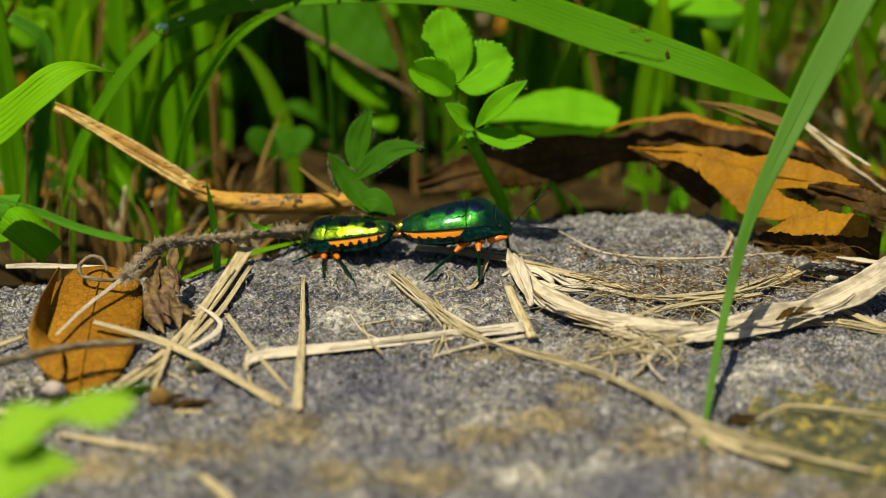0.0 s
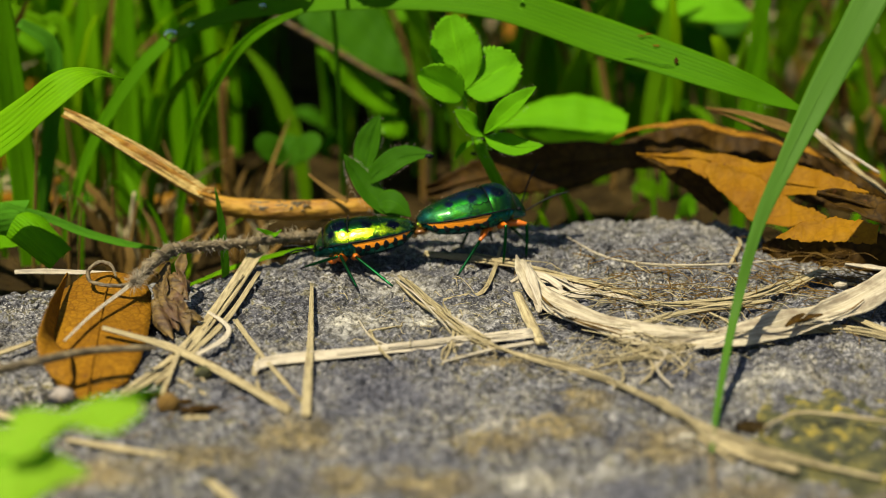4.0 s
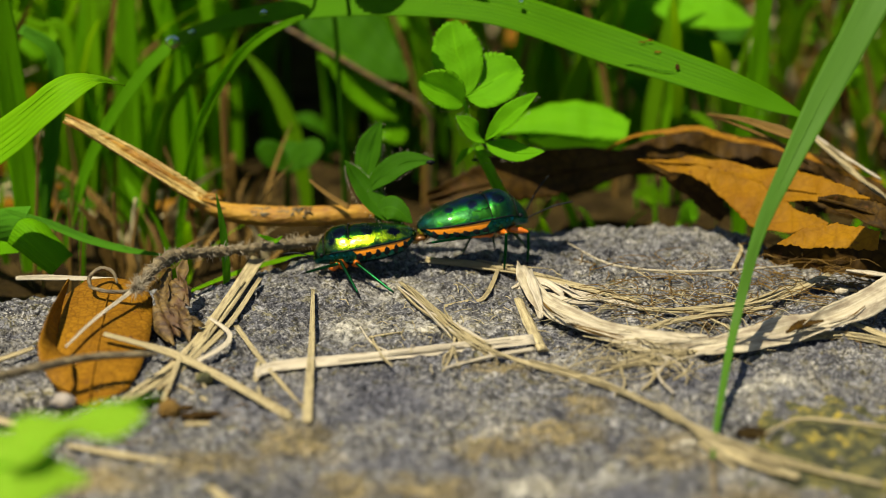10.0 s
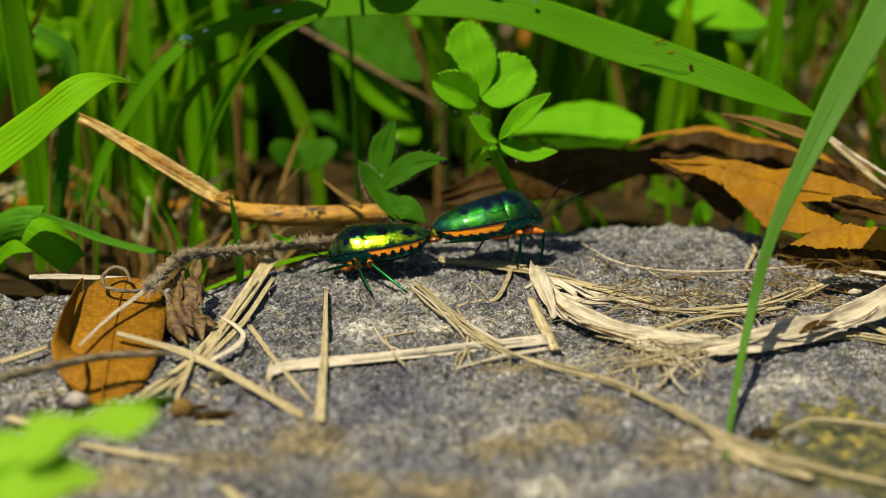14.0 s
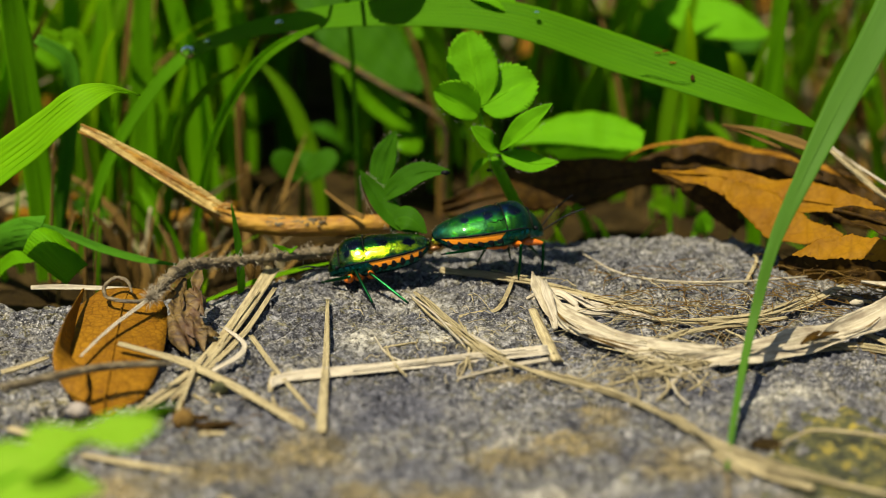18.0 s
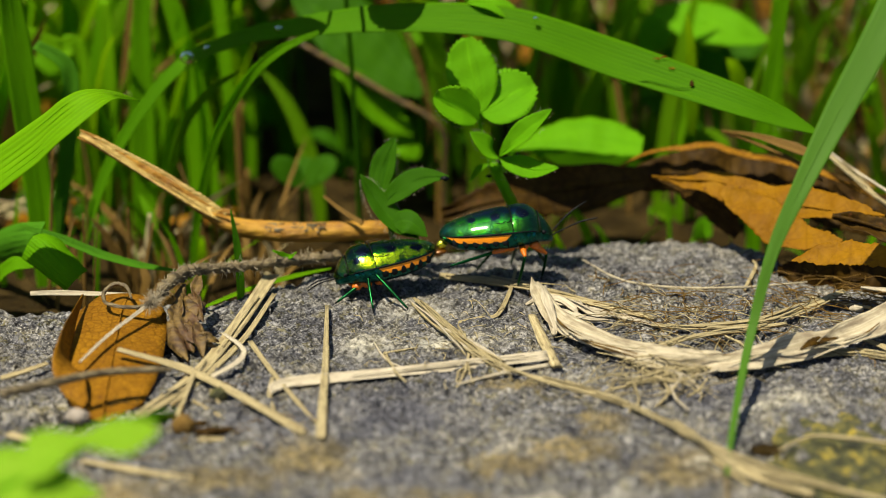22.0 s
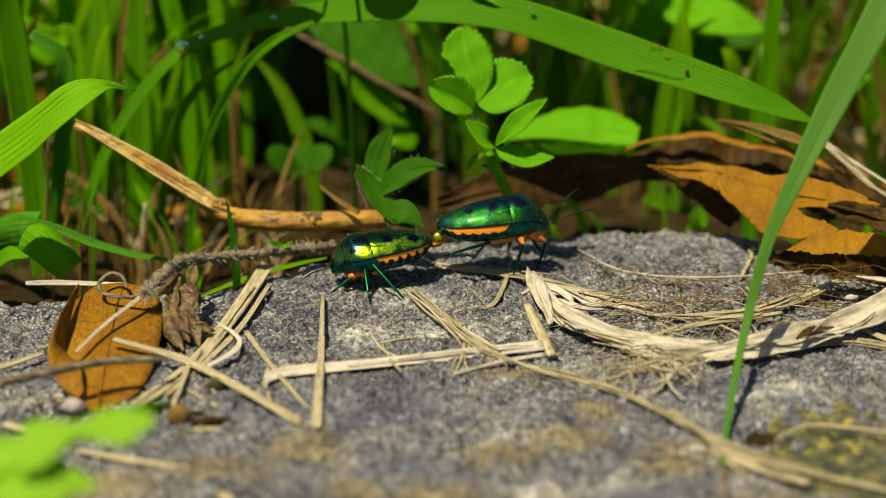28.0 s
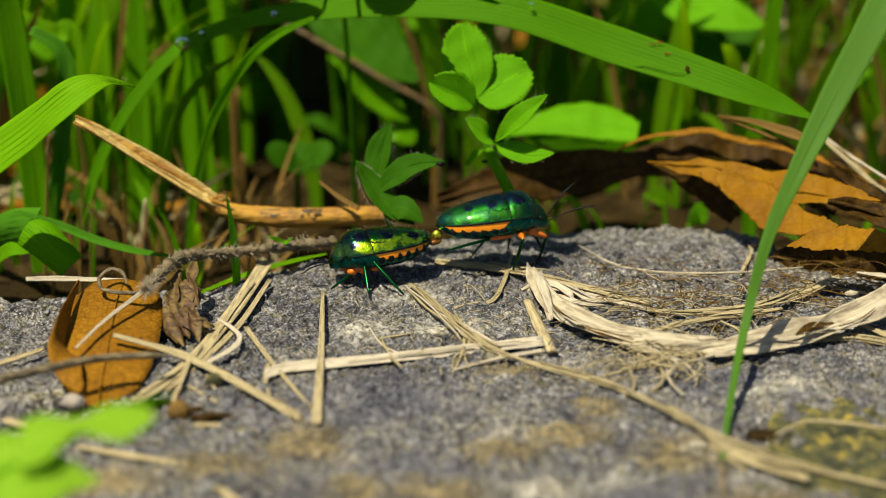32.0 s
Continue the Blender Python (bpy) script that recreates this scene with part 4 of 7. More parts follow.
r = strip([(33.1, -18.3, 2.2), (34.5, -16.5, 2.3), (35.8, -16, 2.4), (37.1, -15.8, 2.5)], [0.3, 1.0, 0.7, 0.3], (0.05, -0.6, 0.85), 24, 5, 0.0, 0.1, 0.35, 7, 0.12, 9)
put("brown_scar", *r[:2], LEAF_DARK_SHADED, ob, "ragged brown scar", uv=r[2])
ob = put("dry_root", *(r := tube([(12.8, 11.6, 0.9), (16.3, 6.6, 0.6), (19.8, 4, 0.7), (25.2, 2.9, 0.8), (31.3, 3.3, 0.9), (36.6, 4.2, 1.1)], [0.08, 0.13, 0.15, 0.16, 0.14, 0.09], 50, 7, 0.08, 3))[:2], STRAW_WORN, uv=r[2])
tagged(ob, "thin pale dry root lying on the stone", "root")


def rootlets(name, centre, spread, count, seed, mat, label, size=(2.5, 6)):
    """A mat of hair-thin fibres."""
    rng = np.random.default_rng(seed)
    pcs = []
    for i in range(count):
        p = np.array(centre) + rng.normal(0, 1, 3) * spread
        p[2] = 0.25 + abs(p[2] - centre[2])
        a, l = rng.uniform(0, 6.28), rng.uniform(*size)
        d = np.array([math.cos(a), math.sin(a), 0]) * l / 3
        bend = np.array([-d[1], d[0], 0]) * rng.normal(0, 0.5)
        q = [p - d * 1.5, p - d * 0.5 + bend + (0, 0, rng.uniform(0, 0.5)), p + d * 0.5 + bend * 0.4 + (0, 0, rng.uniform(0, 0.5)), p + d * 1.5 + (0, 0, rng.uniform(-0.1, 0.2))]
        w = rng.uniform(0.03, 0.07)
        pcs.append(tube(q, [w, w, w, w * 0.5], 8, 4, 0, i))
    v, f, u = joined(pcs)
    return tagged(put(name, v, f, mat, uv=u), label, "rootlets", kind="stuff")


rootlets("rootlet_mat", (24.7, -2.8, 0.3), (7, 5.5, 0.4), 110, 5, STRAW_BROWN, "mat of fine brown rootlets clinging to the stone")
rootlets("rootlet_tuft", (18.7, -21.3, 0.3), (3.2, 3.0, 0.4), 90, 6, STRAW, "tuft of thin grey-brown plant fibres")
rootlets("straw_fibres", (23.9, -5.3, 0.3), (8, 5, 0.4), 90, 7, STRAW, "fine pale straw fibres strewn over the stone")
rootlets("fibre_litter", (38.6, -1.1, 0.3), (5, 6, 0.5), 120, 8, STRAW_BROWN, "brown fibre litter in the shade of leaves")
rootlets("straw_crumbs", (0.9, -14.9, 0.3), (6, 7, 0.3), 60, 9, STRAW, "short straw crumbs scattered on the stone", (0.8, 2.2))
rootlets("litter_crumbs", (-25.8, -31.4, 0.3), (6, 5, 0.3), 60, 10, STRAW_BROWN, "brown plant crumbs on the stone", (0.8, 2.5))


def grit(pos, r, mat=PEBBLE, label="small pale grit grain on the stone", seed=0, cat="grit", axis=None):
    v, f, u = blob(np.array(pos), np.array(r), 0.16, seed, axis=axis)
    return tagged(put("grit", v, f, mat, uv=u), label, cat, "grit on the stone")


grit((40.7, -3.9, 1.1), (0.75, 0.45, 0.4), STRAW_PALE, "white chip lying on the stone", 3)
grit((-36.7, -32.1, 0.6), (1.2, 0.8, 0.8), PEBBLE, "pale pinkish grit grain beside the dead leaf", 4)
grit((-23.9, -26.4, 0.5), (0.9, 0.7, 0.7), MOSS, "olive lichen crumb under the straws", 5)
grit((-26.4, -34.4, 0.7), (1.1, 0.9, 0.9), STRAW_BROWN, "brown seed husk on the stone", 6)
for i, (p, r) in enumerate([((-23.9, -35, 0.4), 0.8), ((-22.6, -34.4, 0.3), 0.6), ((-28.7, -31.7, 0.4), 0.7), ((-25.2, -32.8, 0.3), 0.5)]):
    grit(p, (r * 1.8, r * 0.7, r * 0.5), LEAF_DARK_SHADED, "brown bark crumb on the stone", 20 + i)

# lichen-covered hollow of the slab and its dark pit
hx, hy = np.meshgrid(np.linspace(24, 50, 80), np.linspace(-55, -27, 70))
hr = np.sqrt(((hx - 37) / 11.5) ** 2 + ((hy + 40) / 11) ** 2) + 0.16 * lump(61, 9, hx.shape)
hz = stone_height(hx, hy) + 0.14 + 0.5 * np.clip(1 - hr, -0.6, 0.6) + 0.22 * lump(62, 4, hx.shape) * (hr < 1) + 0.12 * lump(63, 2, hx.shape) - 1.6 * np.clip(hr - 0.8, 0, 1)
tagged(put("lichen_crust", np.stack([hx, hy, hz], -1).reshape(-1, 3), grid_faces(*hx.shape), MOSS), "yellow-ochre lichen crust on the grey stone", "lichen", kind="stuff")


# dark blob added in place of the shade inside the pit
v, f, u = blob(np.array((27.7, -37.6, -0.1)), np.array((1.5, 1.7, 0.5)), 0.12, 9)
tagged(put("pit", v, f, SOIL, uv=u), "dark soil-filled pit in the stone", "pit", kind="structure")


# ---- the dead leaves ----
dead = thing("dead_leaf", (-33.9, -31.2, 0.2), "brown dead leaf with a folded edge propped on the stone", "leaf")
r = strip([(-34.3, -32.2, 0.4), (-34.6, -26.2, 1), (-35, -18.4, 2), (-35.2, -11.1, 2.8), (-35.1, -6.1, 3.3)], taper(1.6, 7.0, 9.0, 9.8, 9.8, 9.0, 6.0), (0.05, -0.4, 0.9), 44, 12, -0.06, 0.2, 0.02, 14, 0.10, 3)
put("leaf_blade", *r[:2], LEAF_BROWN, dead, uv=r[2])
r = strip([(-35.8, -30.7, 0.8), (-37.8, -27, 1.8), (-39.4, -21.6, 2.8), (-39.6, -15.3, 3.5), (-39.4, -8.1, 3.9)], taper(0.3, 2.2, 3.3, 3.6, 2.9, 1.6, 0.2), (0.35, -0.93, -0.05), 24, 6, 0.05, 0.2, 0.02, 9, 0.05, 4)
put("folded_edge", *r[:2], LEAF_BROWN, dead, "folded shaded leaf edge", uv=r[2])
r = tube([(-34.3, -32.3, 0.5), (-34.6, -26.5, 1.1), (-34.9, -18.7, 2.1), (-35.2, -11.3, 2.9), (-35, -6.6, 3.3)], [0.09, 0.08, 0.07, 0.04], 20, 6, 0.05)
put("midrib", *r[:2], LEAF_BROWN, dead, uv=r[2])


def oak_leaf(name, pts, width, mat, label, face, seed, rib=True, wave=0.25, jag=0.12, cup=0.05, teeth=13):
    leaf = thing(name, pts[0], label, "leaf", "fallen leaves beside the stone")
    r = strip(pts, width, face, 150, 12, cup, 0.22, jag, teeth, wave, seed)
    put("leaf_blade", *r[:2], mat, leaf, uv=r[2])
    if rib:
        f = np.array(face, float)
        f = f if f.ndim == 1 else f[0]
        up = f / np.linalg.norm(f) * 0.12
        r = tube([np.array(p) + up for p in pts], [0.26, 0.2, 0.1], 40, 6, 0.05)
        put("midrib", *r[:2], mat, leaf, uv=r[2])
    return leaf


def torn_leaf(pts, left, right, mat, label, face, seed, rib=True, wave=0.14, ragged=0.13, fold=(0, 0), tooth=0.10, teeth=22):
    """A fallen leaf whose two halves differ, with a gnawed edge."""
    leaf = thing("fallen_leaf", pts[0], label, "leaf", "fallen leaves beside the stone")
    r = leafblade(pts, left, right, face, 170, 14, 0.02, fold, 0.2, tooth, teeth, ragged, wave, seed)
    put("leaf_blade", *r[:2], mat, leaf, uv=r[2])
    if rib:
        f = np.array(face, float)
        r = tube([np.array(p) + unit(f) * 0.1 for p in pts], [0.12, 0.12, 0.09, 0.05], 50, 6, 0.05)
        put("midrib", *r[:2], mat, leaf, uv=r[2])
    return leaf


torn_leaf([(20.7, 18, 8.5), (24.3, 17.5, 8.3), (28, 17, 8.2), (32.7, 14, 7.6), (38, 11, 7.2), (44.9, 7, 7.6)], profile(0.05, 0.7, 1.4, 1.7, 2.5, 0.2), profile(0.05, 0.9, 2.0, 2.3, 1.4, 0.2), LEAF_ORANGE, "golden orange dead leaf with a ragged edge", (-0.2, -0.6, 0.78), 11)
torn_leaf([(28.5, 15, 8.2), (32.3, 11.8, 6.6), (35.9, 8.8, 5.2), (40.4, 5.9, 5.2)], profile(0.6, 1.7, 2.0, 1.2, 0.1), profile(1.2, 2.1, 2.8, 2.1, 0.15), LEAF_ORANGE, "torn half of an orange dead leaf, drooping", (-0.15, -0.65, 0.75), 12, rib=False)
torn_leaf([(34.1, -1, 5.4), (36.9, -2, 6.2), (40.3, -3, 6.8), (44.2, -4, 6.8)], profile(0.1, 0.9, 1.8, 1.6, 1.2), profile(0.1, 0.8, 1.2, 1.3, 1.0), LEAF_ORANGE, "small torn orange leaf tip with ragged edges", (0, -0.6, 0.8), 13, rib=False)
oak_leaf("fallen_leaf", [(39.2, 6, 8), (42.7, 5, 7.4), (46.7, 3, 6.6), (51.4, 2, 5.2)], taper(0.5, 2.2, 3.2, 3.2, 2.5), LEAF_DARK_SHADED, "brown dead leaf lying under the orange ones", (0.1, -0.7, 0.7), 18)
torn_leaf([(17.6, 27, 6.9), (21, 26, 8.9), (25.5, 25, 9.9), (28.1, 24, 10.4), (31.1, 23, 9.7), (36.8, 22, 8.8), (41, 20, 7.9), (46, 18, 6)], profile(0.1, 0.35, 0.5, 0.45, 0.5, 0.4, 0.1), profile(0.1, 0.35, 0.5, 0.5, 0.4, 0.3, 0.1), LEAF_BROWN, "ragged orange-brown edge of a curled dead leaf", (0, -0.4, 0.9), 19, rib=False, ragged=0.16)
# dark leaf added where only shade lies beneath the orange leaves
torn_leaf([(34, 9, 0.5), (37.3, 8, 0.5), (40.9, 7, 0.6), (44.1, 6, 0.8), (47.4, 6, 0.5)], profile(0.6, 2.0, 2.6, 2.8, 2.6), profile(0.6, 1.8, 2.4, 2.6, 2.4), LEAF_DARK_SHADED, "dark brown dead leaf sunk behind the stone", (0.2, -0.95, 0.2), 23, wave=0.25)
torn_leaf([(15.6, 27, 4.6), (23, 26, 6.2), (29.4, 25, 6.6), (37, 23, 5.8), (44.4, 20, 4.2), (50, 18, 3)], profile(0.4, 2.2, 3.2, 2.9, 2.6, 1.5), profile(0.6, 2.0, 2.6, 3, 3, 1.5), LEAF_DARK_SHADED, "dark brown curled dead leaf lying on top", (0, -0.85, 0.55), 14, wave=0.3)
torn_leaf([(21.3, 20, 7.7), (24.4, 19, 6.2), (27.6, 18, 4.1), (30.3, 17, 1.9)], profile(0.1, 1.4, 2.4, 2.2, 0.6), profile(0.1, 0.5, 0.7, 0.8, 0.4), LEAF_DARK_SHADED, "dark brown dead leaf in the shade beneath", (-0.5, -0.8, 0.2), 15)
oak_leaf("fallen_leaf", [(-2.9, 26, 1.3), (5, 27, 3), (13.5, 27, 4.4), (22.4, 25, 6.3)], taper(1.5, 4.8, 6.0, 5.0, 1.5), LEAF_DARK_SHADED, "large dark brown dead leaf behind the twig", (0, -0.9, 0.35), 16)
straw([(28.4, 20, 13.3), (31.8, 19, 12.3), (36.1, 17, 10.8), (39.3, 15, 9.1)], [0.15, 0.35, 0.5, 0.2], STRAW_BROWN, "rolled brown grass sheath over the leaves", seed=50, cup=0.4, name="dry_sheath", face=(0, -0.6, 0.8))
straw([(28.5, 20, 13.35), (32.4, 19, 12.9), (36.1, 17.5, 12), (39.4, 16, 11.2)], [0.12, 0.7, 1.3, 0.8], STRAW_BROWN, "folded brown grass sheath over the leaves", seed=52, cup=0.3, name="dry_sheath", face=(0, -0.7, 0.7))
straw([(39.9, 20, 11.1), (42.2, 18, 9.5), (46, 15, 6.7), (49, 13, 5)], [0.3, 0.7, 0.7, 0.4], STRAW, "dry grass stalk leaning on fallen leaves", seed=51, name="dry_stalk", fray=4)
straw([(40.2, 20.5, 11.2), (42.9, 18.2, 9.6), (47.4, 14.8, 7.4)], [0.15, 0.35, 0.2], STRAW_PALE, "thin dry stalk leaning on fallen leaves", seed=54, name="dry_stalk")

# ---- the twig and the withered stem ----
twig = thing("twig", (-19.1, 14, 3.2), "orange-brown twig split open at one end", "twig")
r = tube([(-29.1, 13, 5.9), (-26.2, 13.5, 4.2), (-22.8, 14, 3.4), (-17.8, 14, 3.2), (-11.6, 15, 3.1), (-8.6, 16.1, 2.8), (-7.6, 16.6, 2.7)], taper(0.5, 0.95, 1.15, 1.12, 1.08, 1.02, 0.8), 90, 16, 0.025, 2)
put("stem", *r[:2], TWIG, twig, uv=r[2])
SPLIT = np.array([(-42.4, 12.6, 15.0), (-40.2, 12.6, 13.9), (-37.1, 12.6, 12.0), (-33.2, 12.6, 9.5), (-29.9, 12.8, 7.2), (-26.9, 13.2, 5.2)])
for k, (side, lift, w, cup, mat, lab) in enumerate((((0.1, 0, -0.15), 0.0, (0.45, 1.1, 1.5, 1.9, 2.0, 1.2), 0.30, PITH, "pale hollow of the torn twig"), ((0.15, 0.1, 0.30), 0.10, (0.2, 0.5, 0.7, 0.85, 0.9, 0.7), -0.25, TWIG, "orange bark along the split"), ((-0.1, -0.3, -0.36), 0.05, (0.2, 0.45, 0.6, 0.8, 1.0, 0.9), -0.3, TWIG, "orange bark along the split"))):
    r = strip(SPLIT + np.array(side) + (0, 0, lift), w, (-0.25, -0.6, 0.75), 90, 8, cup, 0.35, 0.16, 37, 0.05, 5 + k)
    put("split_half" if k == 0 else "bark_shred", *r[:2], mat, twig, lab, uv=r[2])
for k, q in enumerate(((0.15, 0.5), (0.4, 0.75), (0.55, 0.95))):
    c = spline(SPLIT, 40)[int(40 * q[0]):int(40 * q[1]):4] + (0.12 * (k - 1), -0.5, 0.25 - 0.15 * k)
    r = tube(list(c), [0.05, 0.11, 0.09, 0.03], 30, 5, 0.2, k)
    put("wood_fibre", *r[:2], TWIG if k % 2 else PITH, twig, uv=r[2])
r = strip([(-28, 12.6, 5.4), (-27, 12.4, 6.2), (-26, 12.3, 6.1), (-25.4, 12.5, 5.4)], [0.2, 0.4, 0.4, 0.1], (0.2, -0.9, 0.3), 12, 3, 0.1, 0.12)
put("bark_flake", *r[:2], TWIG, twig, uv=r[2])
rng = np.random.default_rng(12)
pcs = []
for i in range(70):
    x = rng.uniform(-22.5, -15.5)
    a = rng.uniform(0.3, 1.3)
    pcs.append(blob(np.array((x, 14.05 - 1.12 * math.cos(a), 3.25 + 1.14 * math.sin(a))), np.array((0.28, 0.16, 0.1)) * rng.uniform(0.5, 1.1), 0.25, i, 4, 6))
v, f, u = joined(pcs)
put("bark_blisters", v, f, HAIRY, twig, "dark grey blistered bark patch", uv=u)

wither = thing("withered_plant", (-29.4, -2.8, 0.3), "withered hairy stem with shrivelled brown calyxes", "dry plant")
STEM = [(-32.1, -12.1, 4.3), (-31.1, -9.2, 4.8), (-29.6, -3.2, 4.6), (-26.6, 0.4, 3.8), (-23.2, 3, 3.2), (-18.6, 6.3, 2.6), (-13.9, 9.2, 2.2)]
r = tube(STEM, [0.3, 0.62, 0.66, 0.5, 0.5, 0.55, 0.55], 110, 10, 0.24, 7)
put("stem", *r[:2], HAIRY, wither, uv=r[2])
rng = np.random.default_rng(31)
c = spline(STEM, 200)
pcs = []
for i in range(900):
    k = int(185 * rng.uniform(0, 1) ** 1.7)
    d = unit(rng.normal(0, 1, 3))
    l = rng.uniform(0.6, 1.4)
    pcs.append(tube([c[k] + d * 0.25, c[k] + d * l * 0.6 + rng.normal(0, 0.08, 3), c[k] + d * l], [0.04, 0.03, 0.01], 4, 3))
v, f, u = joined(pcs)
put("hairs", v, f, HAIR, wither, "pale bristly hairs", uv=u)
for i, (p, q, w) in enumerate([((-29.1, -7, 3.4), (-28, -11.1, 1.9), 1.6), ((-28.3, -6.4, 3.5), (-26.9, -10.6, 2), 1.4), ((-30.1, -10.2, 2.8), (-27.4, -15.7, 0.6), 1.7), ((-28.4, -11.7, 2.4), (-26, -15.4, 0.7), 1.6), ((-30.4, -11.7, 2.4), (-28.4, -17.1, 0.6), 1.3), ((-29.6, -7.5, 3.3), (-29.6, -12.5, 1.5), 1.2), ((-27.5, -14.3, 1.9), (-25.2, -14.8, 0.9), 0.9), ((-28, -3.1, 4.2), (-28.1, -7.7, 2.8), 1.0), ((-28.7, -6.4, 3.5), (-26.8, -9.1, 2.4), 1.5), ((-29.1, -9.6, 2.9), (-27.3, -14.3, 1), 1.5), ((-30, -11.2, 2.5), (-27.7, -17.9, 0.6), 1.2), ((-27.7, -12.7, 2.2), (-26.3, -17.1, 0.6), 1.2), ((-29.3, -4.8, 3.9), (-29.4, -8.6, 2.5), 1.1), ((-27.2, -14.5, 1.8), (-25, -14, 1.1), 0.9)]):
    r = strip([p, (np.array(p) + q) / 2 + (0, -0.4, 0.2), q], [0.5, 1.45 * w, 0.15], (0.1 * (i - 6), -0.6, 0.75), 16, 6, 0.38 if i % 2 else -0.3, 0.18, 0.1, 7, 0.08, i)
    put("calyx", *r[:2], POD, wither, uv=r[2])
r = tube([(-34.1, -10.9, 4.6), (-34.9, -8.4, 4.9), (-36.2, -7.6, 4.9), (-37.2, -8.8, 4.4), (-36.5, -11, 4), (-33.5, -11.7, 3.9), (-31.7, -11.1, 4.3)], [0.12, 0.2, 0.24, 0.24, 0.2, 0.22, 0.25], 40, 6, 0.12)
put("tendril", *r[:2], HAIRY, wither, "curled dry tendril", uv=r[2])
ob = put("dry_stick", *(r := tube([(-42.9, -36.2, 4.6), (-39.2, -33.3, 4.4), (-34.5, -29.5, 4), (-29.9, -27.2, 3.4), (-28.3, -26.2, 3)], [0.45, 0.42, 0.38, 0.34, 0.12], 30, 8, 0.04))[:2], HAIRY, uv=r[2])
tagged(ob, "thin brown dry stick lying across the dead leaf", "stick")


# ---- the clover and other broad-leaved plants ----
def leaflet(parent, pts, width, mat, face, seed=0, cup=0.10, jag=0.13, teeth=15, wave=0.05, label="", n=120, hairs=0, fold=(0, 0)):
    broadest = float(np.max(width(np.linspace(0, 1, 40))))
    half = lambda s: 0.5 * width(s)
    r = leafblade(pts, half, half, face, n, 12, cup, fold, 0.10, jag * min(broadest, 6) * 0.34, teeth, 0.0, wave, seed)
    ob = put("leaflet", *r[:2], mat, parent, label, uv=r[2])
    f = np.array(face, float)
    up = unit(f if f.ndim == 1 else f[0]) * 0.02
    r = tube([np.array(p) + up for p in pts], [0.06, 0.04, 0.02], 20, 5)
    put("midrib", *r[:2], mat, ob, uv=r[2])
    if hairs:
        rng = np.random.default_rng(seed)
        c = spline(pts, 40)
        t = unit(np.gradient(c, axis=0))
        a = unit(np.cross(t, f if f.ndim == 1 else f[0]))
        pcs = []
        for i in range(hairs):
            k = int(rng.integers(2, 39))
            w = np.interp(k / 39, np.linspace(0, 1, 9), width(np.linspace(0, 1, 9))) / 2 * rng.choice((-1, 1))
            p = c[k] + a[k] * w
            d = a[k] * np.sign(w) * 0.5 + t[k] * 0.3 + rng.normal(0, 0.18, 3)
            pcs.append(tube([p, p + d * 0.35, p + d * 0.7], [0.008, 0.007, 0.003], 3, 3))
        v, f2, u = joined(pcs)
        put("hairs", v, f2, HAIR, ob, "fine pale hairs", uv=u)
    return ob


def hairy_stem(parent, pts, radius, mat, seed=0, hairs=120, name="stem"):
    r = tube(pts, radius, 30, 8, 0.03, seed)
    ob = put(name, *r[:2], mat, parent, uv=r[2])
    rng = np.random.default_rng(seed)
    c = spline(pts, 80)
    pcs = []
    for i in range(hairs):
        k = int(rng.integers(0, 79))
        d = unit(rng.normal(0, 1, 3))
        pcs.append(tube([c[k] + d * 0.3, c[k] + d * rng.uniform(0.6, 1.0)], [0.02, 0.008], 2, 3))
    if pcs:
        v, f, u = joined(pcs)
        put("hairs", v, f, HAIR, ob, "fine pale hairs", uv=u)
    return ob


def ROUND(s):
    return np.sin(math.pi * np.clip(s, 0, 1) ** 1.12) ** 0.52


def sized(w, shape=ROUND):
    return lambda s: w * shape(s)


def OVAL(s):
    return np.sin(math.pi * np.clip(s, 0, 1) ** 0.9) ** 0.85


clover = thing("clover", (6, 17, -1.8), "bright green young clover with serrated leaflets and hairy stem", "clover")
hairy_stem(clover, [(7.4, 19.5, -6), (6.6, 18.2, 1.5), (5.7, 17, 4.3), (4.6, 15.5, 7), (3.5, 14, 9.7), (2.6, 13, 11.8)], [0.75, 0.7, 0.68, 0.62, 0.58, 0.5], CLOVER, 3, 260)
hairy_stem(clover, [(2.6, 13, 11.8), (2, 13, 13.7), (1.2, 13, 16.9)], [0.4, 0.3, 0.18], CLOVER, 4, 40, "leaf_stalk")
leaflet(clover, [(1.3, 13.0, 17.3), (0.9, 13.8, 19.8), (0.3, 15, 22.2), (-0.2, 16.2, 24.9)], sized(5.5), CLOVER, (-0.1, -0.75, 0.65), 1, 0.05, wave=0.08, hairs=60, fold=(4, 10))
leaflet(clover, [(1.3, 12.8, 17.5), (2.9, 13, 18.2), (5.0, 13.8, 19.3), (7.2, 14.6, 20.3)], sized(6.4), CLOVER, (-0.1, -0.75, 0.65), 2, 0.05, wave=0.08, hairs=60, fold=(6, 8))
leaflet(clover, [(1.1, 12.4, 16.6), (-0.3, 12, 17.6), (-1.9, 11.6, 18.6), (-3.6, 11.4, 19.6)], sized(5.0), CLOVER, (0.1, -0.5, 0.85), 3, 0.05, hairs=60, fold=(5, 62))
leaflet(clover, [(3.5, 11.4, 12.9), (5.2, 10.0, 15.0), (7.0, 9.4, 16.9), (9.1, 9.2, 18.9)], sized(2.9, OVAL), CLOVER, (-0.25, -0.6, 0.72), 4, 0.06, hairs=70, fold=(22, 22))
